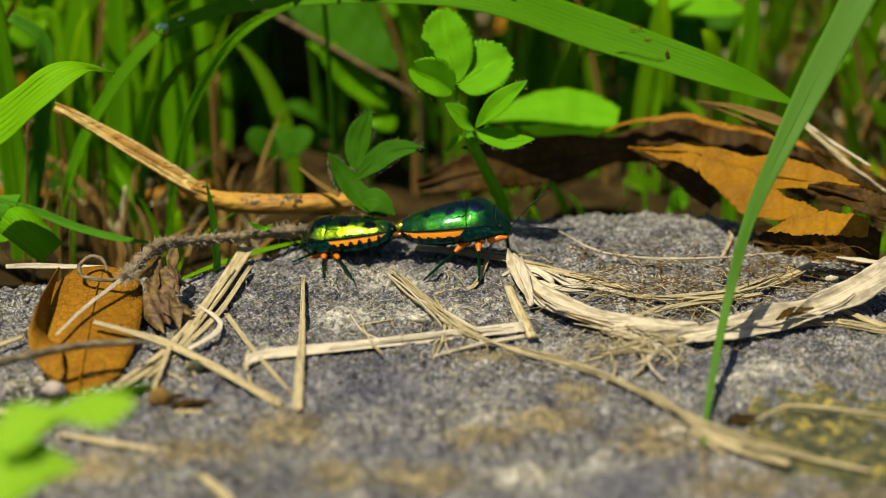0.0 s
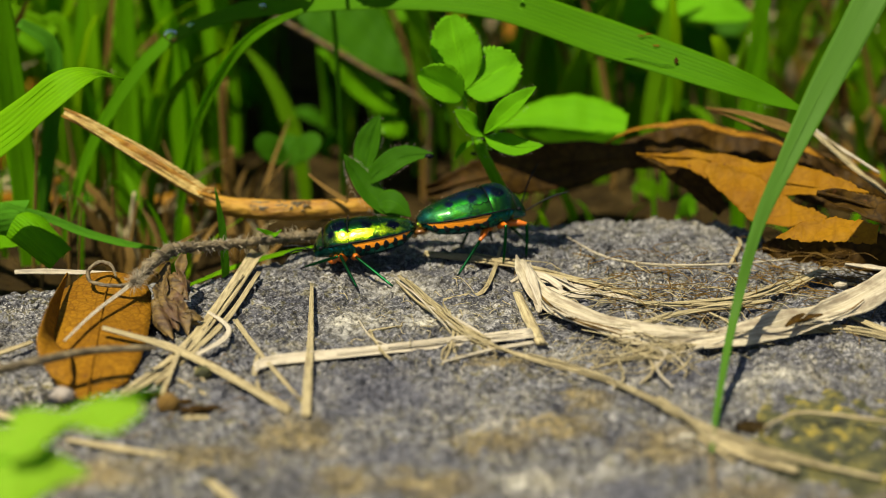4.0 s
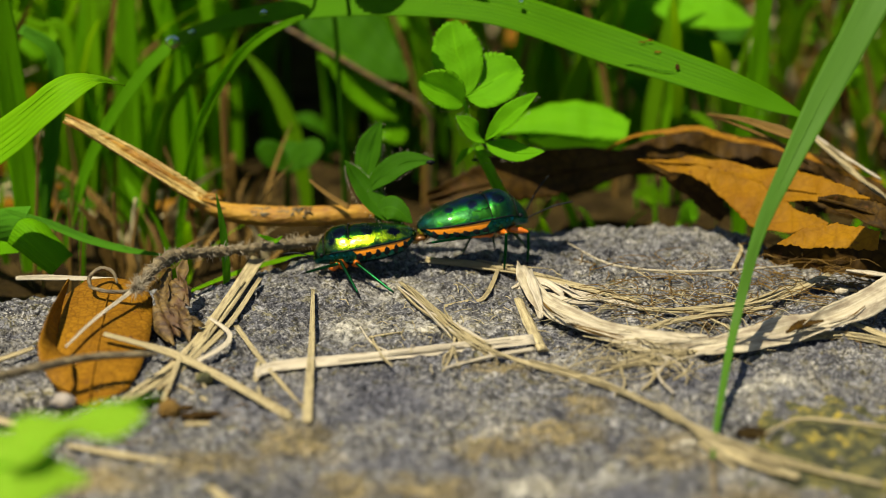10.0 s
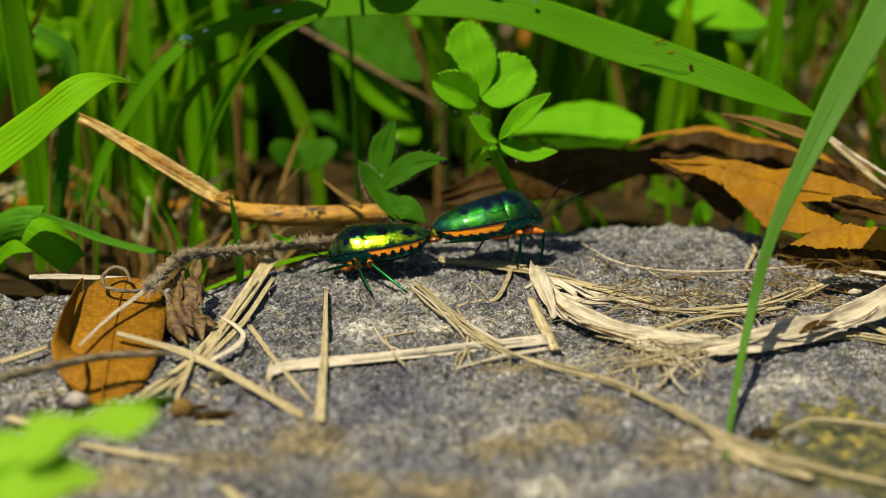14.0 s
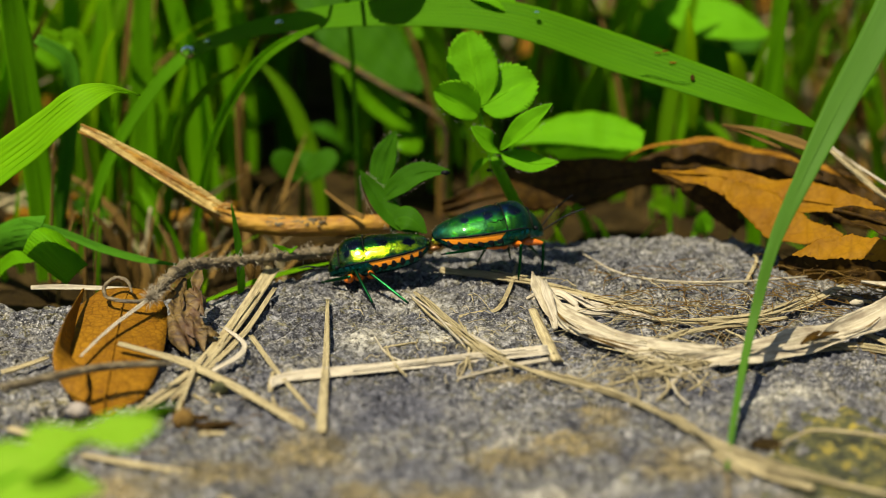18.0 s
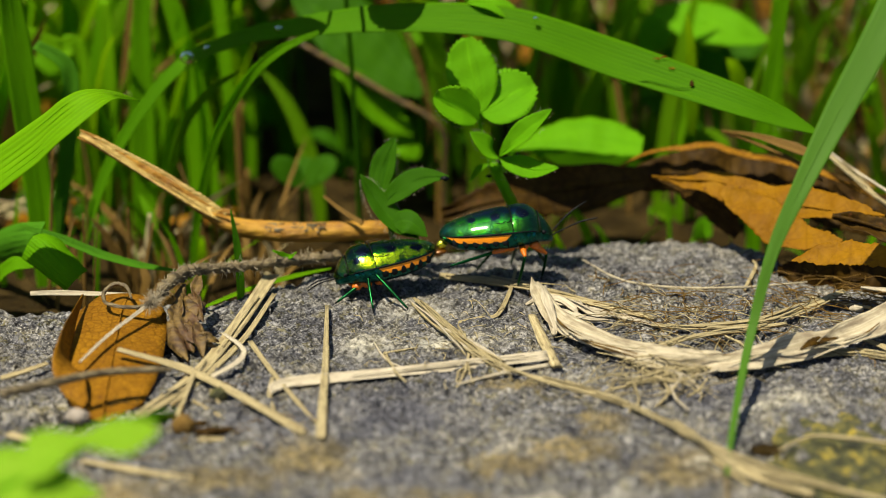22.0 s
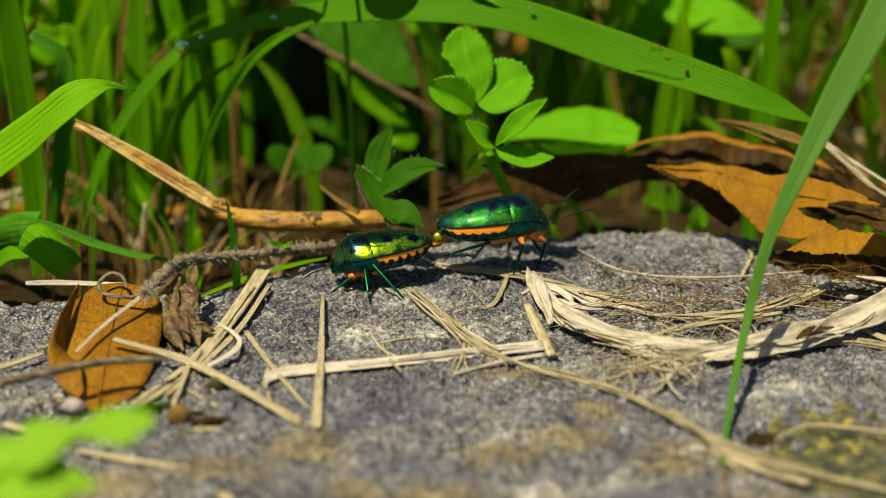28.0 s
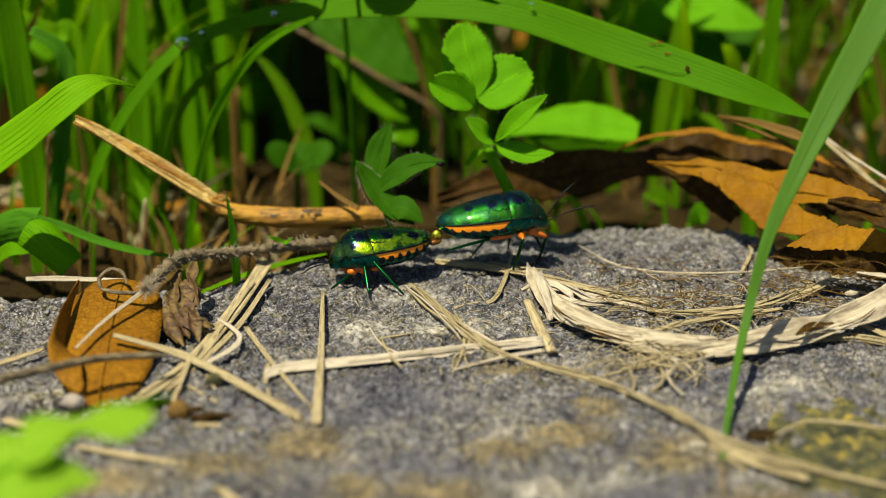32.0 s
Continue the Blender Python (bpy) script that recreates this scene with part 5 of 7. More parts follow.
leaflet(clover, [(3.6, 11.0, 12.6), (2.6, 10.0, 13.8), (1.5, 9.6, 15.1), (0.3, 9.6, 16.2)], sized(2.6, OVAL), CLOVER, (-0.2, -0.5, 0.85), 5, 0.06, 0.06, hairs=50, fold=(8, 8))
leaflet(clover, [(3.6, 11.2, 12.7), (5.2, 9.8, 12.5), (7.3, 9.0, 12.1), (9.9, 8.6, 12.5)], sized(2.7, OVAL), CLOVER, (0.0, -0.55, 0.82), 6, 0.06, hairs=50, fold=(8, 4))
leaflet(clover, [(2.3, 12.3, 11.7), (1.2, 12, 11.2), (0.2, 11.8, 9.7)], sized(0.75, OVAL), CLOVER, (0.2, -0.9, 0.3), 7, 0.2)
for i, (a, b) in enumerate([((2.9, 12, 12.5), (1.9, 11.6, 15)), ((2.6, 12.4, 12.3), (2.3, 12, 13.9)), ((3.1, 11.8, 12), (4.4, 11.6, 11)), ((2.7, 11.8, 12.1), (3.3, 11.4, 10.6))]):
    r = strip([a, (np.array(a) + b) / 2 + (0, -0.3, 0), b], [0.3, 0.8, 0.08], (0, -0.9, 0.3), 12, 4, 0.3, 0.1, seed=i)
    put("stipule", *r[:2], CLOVER, clover, uv=r[2])
r = blob(np.array((2.4, 14.3, 9.7)), np.array((0.35, 0.16, 0.16)), 0.2, 4)
put("aphid_speck", *r[:2], BLACK, clover, "tiny dark speck", uv=r[2])

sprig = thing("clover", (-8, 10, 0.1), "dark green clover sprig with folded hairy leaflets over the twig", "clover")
hairy_stem(sprig, [(-7, 11, -2.9), (-7.7, 10, 2.1), (-8.5, 9.5, 5.8), (-9.3, 9.5, 8)], [0.4, 0.35, 0.3, 0.25], CLOVER_DARK_SHADED, 5, 60)
leaflet(sprig, [(-9.7, 10.5, 8.1), (-9.4, 11.5, 10.4), (-8.8, 12, 12.6), (-7.8, 12.5, 14.8)], sized(2.9, OVAL), CLOVER_DARK_SHADED, (-0.35, -0.85, 0.4), 8, 0.16, hairs=60)
leaflet(sprig, [(-9.6, 9.5, 7.6), (-7.5, 9, 9.7), (-5.1, 8.5, 11.3), (-1.9, 8, 11.7)], sized(2.7, OVAL), CLOVER_DARK_SHADED, (-0.15, -0.75, 0.65), 9, 0.14, hairs=60)
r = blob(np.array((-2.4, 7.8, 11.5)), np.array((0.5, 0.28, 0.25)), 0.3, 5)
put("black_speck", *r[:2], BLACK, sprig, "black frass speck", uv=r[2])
tip_leaf = leaflet(sprig, [(-12.5, 10.0, 10.5), (-11.2, 9.4, 8.5), (-9.8, 8.6, 6.7), (-8.1, 7.8, 5.2), (-6.1, 7.2, 4.1)], sized(2.7, taper(0.05, 0.5, 0.75, 0.95, 1.0, 0.95, 0.8, 0.5, 0.08)), CLOVER_DARK_SHADED, (0.15, -0.75, 0.65), 10, 0.10, 0.05, hairs=260, fold=(12, 20))
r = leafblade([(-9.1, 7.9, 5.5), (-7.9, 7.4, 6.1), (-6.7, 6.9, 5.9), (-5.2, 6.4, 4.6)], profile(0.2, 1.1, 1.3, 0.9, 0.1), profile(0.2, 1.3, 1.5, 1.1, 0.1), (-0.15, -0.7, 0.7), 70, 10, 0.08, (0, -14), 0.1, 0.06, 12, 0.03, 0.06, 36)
put("leaf_lobe", *r[:2], CLOVER_DARK_SHADED, tip_leaf, "rounded curled lobe", uv=r[2])
straw([(-15.9, 15, 7.1), (-13.9, 14, 5.8), (-11.5, 13, 4.6)], [0.3, 0.5, 0.6], STRAW_BROWN, "broken dry stalk beside the twig", seed=53, name="dry_stalk", face=(0, -0.9, 0.4))

broad = thing("broadleaf_seedling", (8.6, 38, -9.5), "sunlit broad green leaf of a low seedling", "plant")
r = leafblade([(5, 34, 6.5), (9.6, 33, 7.1), (14.9, 32, 6.9), (20.3, 31, 6.8)], profile(0.1, 2.2, 4.3, 5.3, 5.4, 5.0, 2.8), profile(0.1, 0.2, 1.5, 2.8, 3.1, 2.2, 0.8), (-0.1, -0.5, 0.85), 90, 12, 0.0, (0, -72), 0.14, 0.25, 13, 0.08, 0.12, 11)
seedling_leaf = put("leaflet", *r[:2], CLOVER, broad, uv=r[2])
r = tube([(5, 34, 6.6), (9.6, 33, 7.2), (14.9, 32, 7), (20.3, 31, 6.9)], [0.14, 0.1, 0.05], 20, 5)
put("midrib", *r[:2], CLOVER, seedling_leaf, uv=r[2])
hairy_stem(broad, [(8.6, 38, -9.5), (6.5, 36, 1.7), (5.2, 34.2, 6.3)], [0.4, 0.35, 0.3], CLOVER, 6, 0)


# ---- the single grass blades ----
def blade(pts, width, mat=GRASS, label="green grass blade", face=(0, -0.9, 0.4), n=60, cup=0.08, seed=1, group="grass blades", wave=0.05, name="grass_blade", twist=0.0, rib=True):
    r = strip(pts, width, face, n, 8, cup, 0.16, 0.0, 0, wave, seed, twist)
    ob = put(name, *r[:2], mat, uv=r[2])
    if rib and max(width) > 2.4:
        f = np.array(face, float)
        lift = unit(f if f.ndim == 1 else f.mean(0)) * 0.03
        r = tube([np.array(p) + lift for p in pts], [0.05, 0.07, 0.07, 0.03], n, 5, 0, seed)
        put("midrib", *r[:2], mat, ob, uv=r[2])
    elif max(width) > 1.3:
        # the raised veins that run along the blade
        c = spline(pts, n)
        t = unit(np.gradient(c, axis=0))
        f = np.array(face, float)
        f = f[0] + (f[1] - f[0]) * np.linspace(0, 1, n)[:, None] if f.ndim == 2 else np.repeat(f[None], n, 0)
        a = unit(np.cross(t, f))
        nn = unit(np.cross(a, t))
        w = np.interp(np.linspace(0, 1, n), np.linspace(0, 1, len(width)), width)
        for x in ((-0.6, -0.3, 0.0, 0.3, 0.6) if max(width) > 3 and mat is not GRASS_SMOOTH else (0.0,)):
            line = c + a * (x * w / 2)[:, None] + nn * (cup * w * abs(x) ** 1.6 - 0.008)[:, None]
            r = tube(line[::3], [0.02, 0.03, 0.03, 0.015], n // 2, 5)
            put("vein", *r[:2], mat, ob, uv=r[2])
    return tagged(ob, label, "grass", group)


arch = thing("grass_blade", (-45.5, 26, -6.4), "long arching grass blade with a water drop on it", "grass", "grass blades")
r = strip([(-45.7, 26, -7.1), (-44.2, 25, -1.2), (-41.4, 26, 6.8), (-36.7, 26, 14.5), (-31.8, 26, 19.6), (-25.5, 26, 22.3), (-19.4, 26, 23.5), (-8.3, 24, 25.1), (4.3, 21, 25.2), (16.8, 19, 21.6), (29, 15, 18.4), (34.6, 14, 16.5), (38.6, 13, 15)],
          [0.8, 1.1, 1.6, 1.75, 1.9, 2.1, 2.6, 3.6, 4.3, 4.7, 3.7, 2.5, 0.3], ((-0.3, -0.65, 0.7), (0, -0.72, 0.7)), 150, 8, 0.06, 0.16, 0, 0, 0.05, 21)
put("blade", *r[:2], GRASS_ARCH, arch, uv=r[2])
r = tube([(15.3, 17.9, 20.7), (17.2, 17.2, 19.4), (19.9, 16.9, 19.9), (22.7, 16.1, 19.4), (24.3, 16, 19.4)], [0.04, 0.07, 0.06, 0.06, 0.04], 24, 4, 0.2, 3)
put("insect_scratch", *r[:2], CLOVER_DARK_SHADED, arch, "dark gnawed line", uv=r[2])
r = blob(np.array((24.6, 16.2, 19.8)), np.array((0.24, 0.06, 0.36)), 0.12, 6)
put("spot", *r[:2], LEAF_DARK_SHADED, arch, "round dark brown spot", uv=r[2])
for i, p in enumerate(((20.9, 18.6, 22), (22.5, 17.8, 21.1), (21.7, 18.5, 22.2))):
    r = blob(np.array(p), np.array((0.4, 0.03, 0.08)), 0.3, 7 + i)
    put("brown_fleck", *r[:2], LEAF_BROWN, arch, "brown withered fleck", uv=r[2])


def drop(p, r, seed):
    v, f, u = blob(np.array(p), np.array((r, r * 0.9, r * 0.85)), 0.0, seed, 12, 18)
    return tagged(put("water_drop", v, f, WATER, uv=u), "clear water drop clinging to a grass blade", "water drop", "water drops")


drop((-31.7, 24.8, 20.3), 0.85, 1)
drop((-29.5, 25.5, 21.2), 0.4, 2)
drop((-21.3, 25.3, 23.5), 0.45, 3)
drop((7.5, 20.4, 26), 0.3, 4)

blade([(43.8, -4, 36.3), (41.4, -7, 32.3), (36.6, -11, 24.3), (32.8, -15, 18), (29.8, -18, 12), (27.3, -23, 4.4), (24.8, -35, 1.3), (23.3, -44.3, 0.3)], [3.7, 3.45, 2.9, 1.9, 1.2, 0.85, 0.65, 0.3], GRASS_SMOOTH, "broad green grass blade hanging down to the stone", (-0.15, -0.75, 0.62), 90, 0.05, 22, rib=False)
blade([(23.3, -44, 0.3), (22.9, -49.1, 0.3), (22.6, -55.7, 0.2)], [0.4, 0.5, 0.3], HAIRY, "dark withered grass tip on the stone", (0, -0.3, 1), 20, 0.1, 23, name="withered_tip")
blade([(-52.4, 0.0, 11.9), (-48.5, -1.0, 15.2), (-44.6, -2.0, 18.3), (-41.4, -3.0, 21.2), (-39.1, -2.5, 22.8), (-37.3, -1.0, 23.2), (-35.9, 1.5, 22.4), (-34.4, 4.0, 21.2)], [5.2, 5.3, 5.2, 4.6, 3.6, 2.2, 1.0, 0.1], GRASS_SUNLIT, "sunlit bent grass blade with bright ribs", ((-0.2, -0.65, 0.75), (0.05, -0.5, 0.85)), 70, 0.04, 24, rib=False)
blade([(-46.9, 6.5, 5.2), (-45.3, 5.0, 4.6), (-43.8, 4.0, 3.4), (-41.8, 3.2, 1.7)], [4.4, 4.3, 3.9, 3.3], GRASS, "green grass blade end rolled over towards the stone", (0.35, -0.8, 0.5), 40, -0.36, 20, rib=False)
# cooler, darker green than the rolled end, so its shade is in the colour
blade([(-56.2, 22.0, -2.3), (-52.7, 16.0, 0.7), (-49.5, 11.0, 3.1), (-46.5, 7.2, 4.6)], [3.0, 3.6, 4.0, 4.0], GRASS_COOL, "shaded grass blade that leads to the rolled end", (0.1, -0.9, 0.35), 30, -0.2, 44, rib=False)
blade([(-55.3, 14, -4.6), (-52, 11, -1.2), (-49.7, 9, 1.0), (-47.2, 7.2, 1.6)], [1.6, 2.0, 2.0, 0.6], GRASS, "green grass blade below the rolled end", (0, -0.7, 0.7), 30, 0.1, 25)
blade([(-48.7, 8, 6), (-43.8, 7.5, 4.5), (-40.1, 7, 3.1), (-35.8, 6.5, 2), (-31, 5, 1.8)], [0.4, 0.9, 0.95, 0.8, 0.2], GRASS_COOL, "narrow green grass blade lying low", (0, -0.8, 0.6), 40, 0.1, 26)
blade([(-24.4, 4, -2.3), (-24.4, 4, 1), (-24.7, 4.5, 5), (-25.3, 5, 8.8)], [0.8, 0.9, 0.8, 0.15], CLOVER_DARK_SHADED, "short dark grass shoot at the stone's edge", (0.3, -0.95, 0.2), 26, 0.12, 27)
blade([(-32.3, 27, -9.6), (-31.8, 27, -2.5), (-30.5, 26, 4.7), (-28.3, 25, 11.8), (-25, 24, 17.7), (-21.1, 23, 21.6), (-16.6, 22, 24)], [0.7, 0.9, 1.1, 1.2, 1.3, 1.1, 0.5], GRASS, "thin bowed green grass blade behind the twig", (0.2, -0.95, 0.2), 50, 0.1, 28)
blade([(-36.5, 30, -10), (-35, 30, 2), (-33.3, 29, 9.9), (-30.1, 28, 15), (-26, 27, 18.2)], [0.8, 1.0, 1.1, 1.0, 0.3], FIELD, "thin dark green grass blade in the shade", (0.2, -0.95, 0.2), 40, 0.1, 29)
blade([(-20.8, 4, 4.5), (-20, 5, 3.8), (-19.1, 5.5, 3.3), (-18.4, 5, 4)], [0.2, 0.5, 0.5, 0.1], CLOVER, "tiny green shoot sprouting beside the stone", (0, -0.8, 0.5), 16, 0.1, 30)
blade([(-28.6, 6, -2.7), (-23.6, 6, -0.6), (-18.8, 8, 0.2), (-14.9, 10, 0.4)], [0.3, 0.5, 0.5, 0.2], GRASS_SUNLIT, "thin green shoot behind the stone's edge", (0, -0.8, 0.5), 30, 0.1, 31)
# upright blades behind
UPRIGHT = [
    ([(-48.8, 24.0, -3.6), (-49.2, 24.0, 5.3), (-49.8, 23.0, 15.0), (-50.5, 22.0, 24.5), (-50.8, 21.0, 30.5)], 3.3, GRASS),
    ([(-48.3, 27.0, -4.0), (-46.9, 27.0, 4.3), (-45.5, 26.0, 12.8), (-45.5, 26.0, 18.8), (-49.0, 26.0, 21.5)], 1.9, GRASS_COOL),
    ([(-44.8, 50, -15.9), (-44.6, 50, -4.5), (-44.4, 50, 8.7), (-44.4, 50, 21.6)], 2.6, GRASS_SUNLIT),
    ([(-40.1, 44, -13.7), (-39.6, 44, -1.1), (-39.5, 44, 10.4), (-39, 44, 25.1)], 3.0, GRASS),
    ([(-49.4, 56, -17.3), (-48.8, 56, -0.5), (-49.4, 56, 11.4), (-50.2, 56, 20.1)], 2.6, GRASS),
    ([(-47.3, 46, 14.1), (-49.7, 46, 15.5), (-53, 46, 16.9), (-57.7, 46, 18.7)], 2.6, GRASS_SUNLIT),
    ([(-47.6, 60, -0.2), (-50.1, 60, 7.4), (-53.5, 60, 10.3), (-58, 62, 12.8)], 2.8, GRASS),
    ([(-36.2, 62, -21.1), (-36.7, 62, -5.4), (-35.1, 62, 7.5), (-32.6, 62, 18.7)], 3.4, GRASS_SUNLIT),
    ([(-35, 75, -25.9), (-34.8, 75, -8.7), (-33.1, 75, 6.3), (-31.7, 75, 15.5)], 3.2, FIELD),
    ([(8.5, 55, -16.2), (8.9, 55, -2.4), (8.6, 55, 10.2), (9.2, 55, 21.8)], 1.5, GRASS_SUNLIT),
    ([(-42.2, 60.0, -15.6), (-41.4, 60.0, -2.5), (-41.1, 60.0, 8.9), (-41.2, 60.0, 18.5)], 4.6, GRASS_SUNLIT),
    ([(-44.6, 48.0, -11.4), (-44.2, 48.0, 1.3), (-44.1, 48.0, 12.1), (-44.2, 48.0, 21.4)], 2.0, GRASS_SUNLIT),
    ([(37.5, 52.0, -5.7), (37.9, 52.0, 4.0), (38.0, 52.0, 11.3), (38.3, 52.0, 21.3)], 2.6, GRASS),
    ([(9.3, 66.0, -10.4), (9.4, 66.0, -1.8), (8.8, 66.0, 4.3), (9.4, 66.0, 11.9)], 2.0, GRASS_SUNLIT),
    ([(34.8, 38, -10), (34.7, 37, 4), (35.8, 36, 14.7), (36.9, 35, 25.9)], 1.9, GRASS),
    ([(26.2, 44, -2.6), (25.8, 44, 4), (26.6, 44, 9.7), (27, 44, 14.6)], 1.1, GRASS_SUNLIT),
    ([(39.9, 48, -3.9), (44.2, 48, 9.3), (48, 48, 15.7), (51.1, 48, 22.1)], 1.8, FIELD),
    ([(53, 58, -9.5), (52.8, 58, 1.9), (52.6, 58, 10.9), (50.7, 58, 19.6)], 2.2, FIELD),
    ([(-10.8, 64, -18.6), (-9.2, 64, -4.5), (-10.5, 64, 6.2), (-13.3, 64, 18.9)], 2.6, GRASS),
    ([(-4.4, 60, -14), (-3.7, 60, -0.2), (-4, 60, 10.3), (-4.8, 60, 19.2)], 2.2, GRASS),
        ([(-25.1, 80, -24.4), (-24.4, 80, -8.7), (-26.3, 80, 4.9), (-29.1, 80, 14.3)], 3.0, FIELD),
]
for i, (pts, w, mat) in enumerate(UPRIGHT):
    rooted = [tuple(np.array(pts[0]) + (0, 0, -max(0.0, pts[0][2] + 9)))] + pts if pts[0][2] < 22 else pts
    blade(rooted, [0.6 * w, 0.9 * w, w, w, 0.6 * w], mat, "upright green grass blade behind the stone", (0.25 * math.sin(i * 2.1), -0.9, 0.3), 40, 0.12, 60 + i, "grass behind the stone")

# dry stalks standing behind the twig
STALKS = [((-48.0, 20.0, 4.6), (-46.6, 20.0, 10.9), 0.30), ((-43.0, 14.0, -0.1), (-42.6, 14.0, 5.3), 0.28), ((-41.7, 12.0, -0.0), (-40.6, 12.0, 5.9), 0.16), ((-42.3, 45.0, -19.4), (-40.7, 45.0, 2.2), 0.60), ((-37.0, 30.0, -10.7), (-33.5, 30.0, 1.3), 0.45), ((-45.1, 25.0, 9.8), (-43.8, 25.0, 5.0), 0.25), ((-29.2, 60.0, -16.4), (-29.0, 60.0, 5.1), 0.80), ((-38.4, 35.0, -15.5), (-38.2, 35.0, -3.9), 0.70), ((-36.0, 35.0, -15.5), (-33.7, 35.0, -6.8), 0.60), ((-43.3, 40.0, -17.5), (-42.4, 40.0, -7.1), 0.50), ((-45.4, 38.0, -16.7), (-45.2, 38.0, -7.9), 0.50), ((-34.7, 50.0, -21.3), (-33.8, 50.0, -5.3), 0.60), ((-24.9, 50.0, -21.2), (-24.8, 50.0, -12.0), 0.50), ((-4.0, 60.0, -16.3), (-3.9, 60.0, 1.4), 0.70), ((-37.8, 55.0, -23.2), (-37.0, 55.0, -4.7), 0.60), ((-47.6, 30.0, -13.7), (-47.2, 30.0, -3.6), 0.30), ((-37, 26, -8.5), (-36.8, 26, 1.3), 0.5), ((-36.2, 30, -10.4), (-36.2, 30, -0.8), 0.6), ((-26.7, 44, -15.2), (-28.2, 44, 10.4), 0.7), ((-39.3, 24, -7.1), (-39.1, 24, 2.6), 0.35), ((-46.8, 34, -9.3), (-48, 36, 5), 0.5), ((-34.3, 34, -11.5), (-34.3, 34, -2.8), 0.5), ((-3.5, 52, -11.3), (-3.5, 52, 5.9), 0.55), ((-37.5, 20, -5.6), (-35.9, 22, 1.6), 0.3), ((-45.1, 40, 0.9), (-46.5, 40, 6.6), 0.4), ((-20.8, 56, -15.7), (-20.6, 56, -8.8), 0.4), ((-31.6, 40, -13.7), (-30.4, 42, -4.1), 0.5), ((-42.2, 30, -10), (-41.7, 32, -0.7), 0.5), ((-28.9, 48, -16.7), (-27.3, 48, -0.2), 0.7)]
for i, (a, b, w) in enumerate(STALKS):
    a = np.array(a)
    a[2] = min(a[2], -8.0)
    ob = put("dry_stalk", *(r := tube([a, (a + np.array(b)) / 2 + (0.5 * math.sin(i * 3), 0, 0), b], [w * 0.9, w * 0.7, w * 0.4], 14, 6, 0.06, i))[:2], STRAW if i % 9 == 7 else STRAW_BROWN, uv=r[2])
    tagged(ob, "dry brown grass stalk standing behind the stone", "dry stalk", "dry stalks")

# blurred broad leaves further back
back = thing("broadleaf_plant", (-13.5, 58, -16.5), "broad green leaf of a plant with a reddish stem", "plant")
leaflet(back, [(-22.1, 56, 20.1), (-15.7, 54, 16.7), (-10.8, 52, 12.5), (-5.5, 50, 8.7)], sized(9.5, OVAL), CLOVER_DARK_SHADED, (0.1, -0.75, 0.65), 31, 0.06)
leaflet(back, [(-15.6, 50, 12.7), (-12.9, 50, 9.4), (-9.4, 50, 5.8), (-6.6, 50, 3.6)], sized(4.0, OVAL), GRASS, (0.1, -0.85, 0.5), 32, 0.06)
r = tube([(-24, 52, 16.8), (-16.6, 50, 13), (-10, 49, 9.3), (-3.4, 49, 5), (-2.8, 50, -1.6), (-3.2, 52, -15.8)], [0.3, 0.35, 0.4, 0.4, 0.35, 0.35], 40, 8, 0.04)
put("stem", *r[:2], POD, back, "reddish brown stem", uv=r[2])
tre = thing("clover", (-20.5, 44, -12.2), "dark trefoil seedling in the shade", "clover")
hairy_stem(tre, [(-20.7, 45, -15.6), (-20.4, 44, -4.8), (-20.2, 43, -0.8)], [0.4, 0.4, 0.35], CLOVER_DARK_SHADED, 9, 0)
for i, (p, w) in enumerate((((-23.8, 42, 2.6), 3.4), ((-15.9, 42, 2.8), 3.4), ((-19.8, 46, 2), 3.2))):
    leaflet(tre, [(-20.2, 43, -0.6), tuple((np.array((-20.2, 43, -0.1)) + p) / 2), p], sized(w), CLOVER_DARK_SHADED, (0, -0.7, 0.7), 33 + i, 0.06)
far = thing("broadleaf_plant", (33, 62, -10.8), "lobed green leaf of a weed behind the grass", "plant")
leaflet(far, [(23.1, 58, 18.2), (28, 56, 16.9), (32.7, 54, 16.3), (37.6, 53, 15)], sized(6.5, OVAL), CLOVER, (0, -0.6, 0.8), 41, 0.06, 0.1, 7)
leaflet(far, [(24.7, 58, 12.3), (28.9, 57, 11.1), (33.1, 56, 10.3), (37.2, 55, 11.7)], sized(4.5, OVAL), CLOVER_DARK_SHADED, (0, -0.8, 0.4), 42, 0.06)
r = tube([(33.2, 62, -16.3), (32, 60, 1.3), (28.1, 57, 14.8)], [0.6, 0.5, 0.4], 20, 7)
put("stem", *r[:2], GRASS, far, uv=r[2])
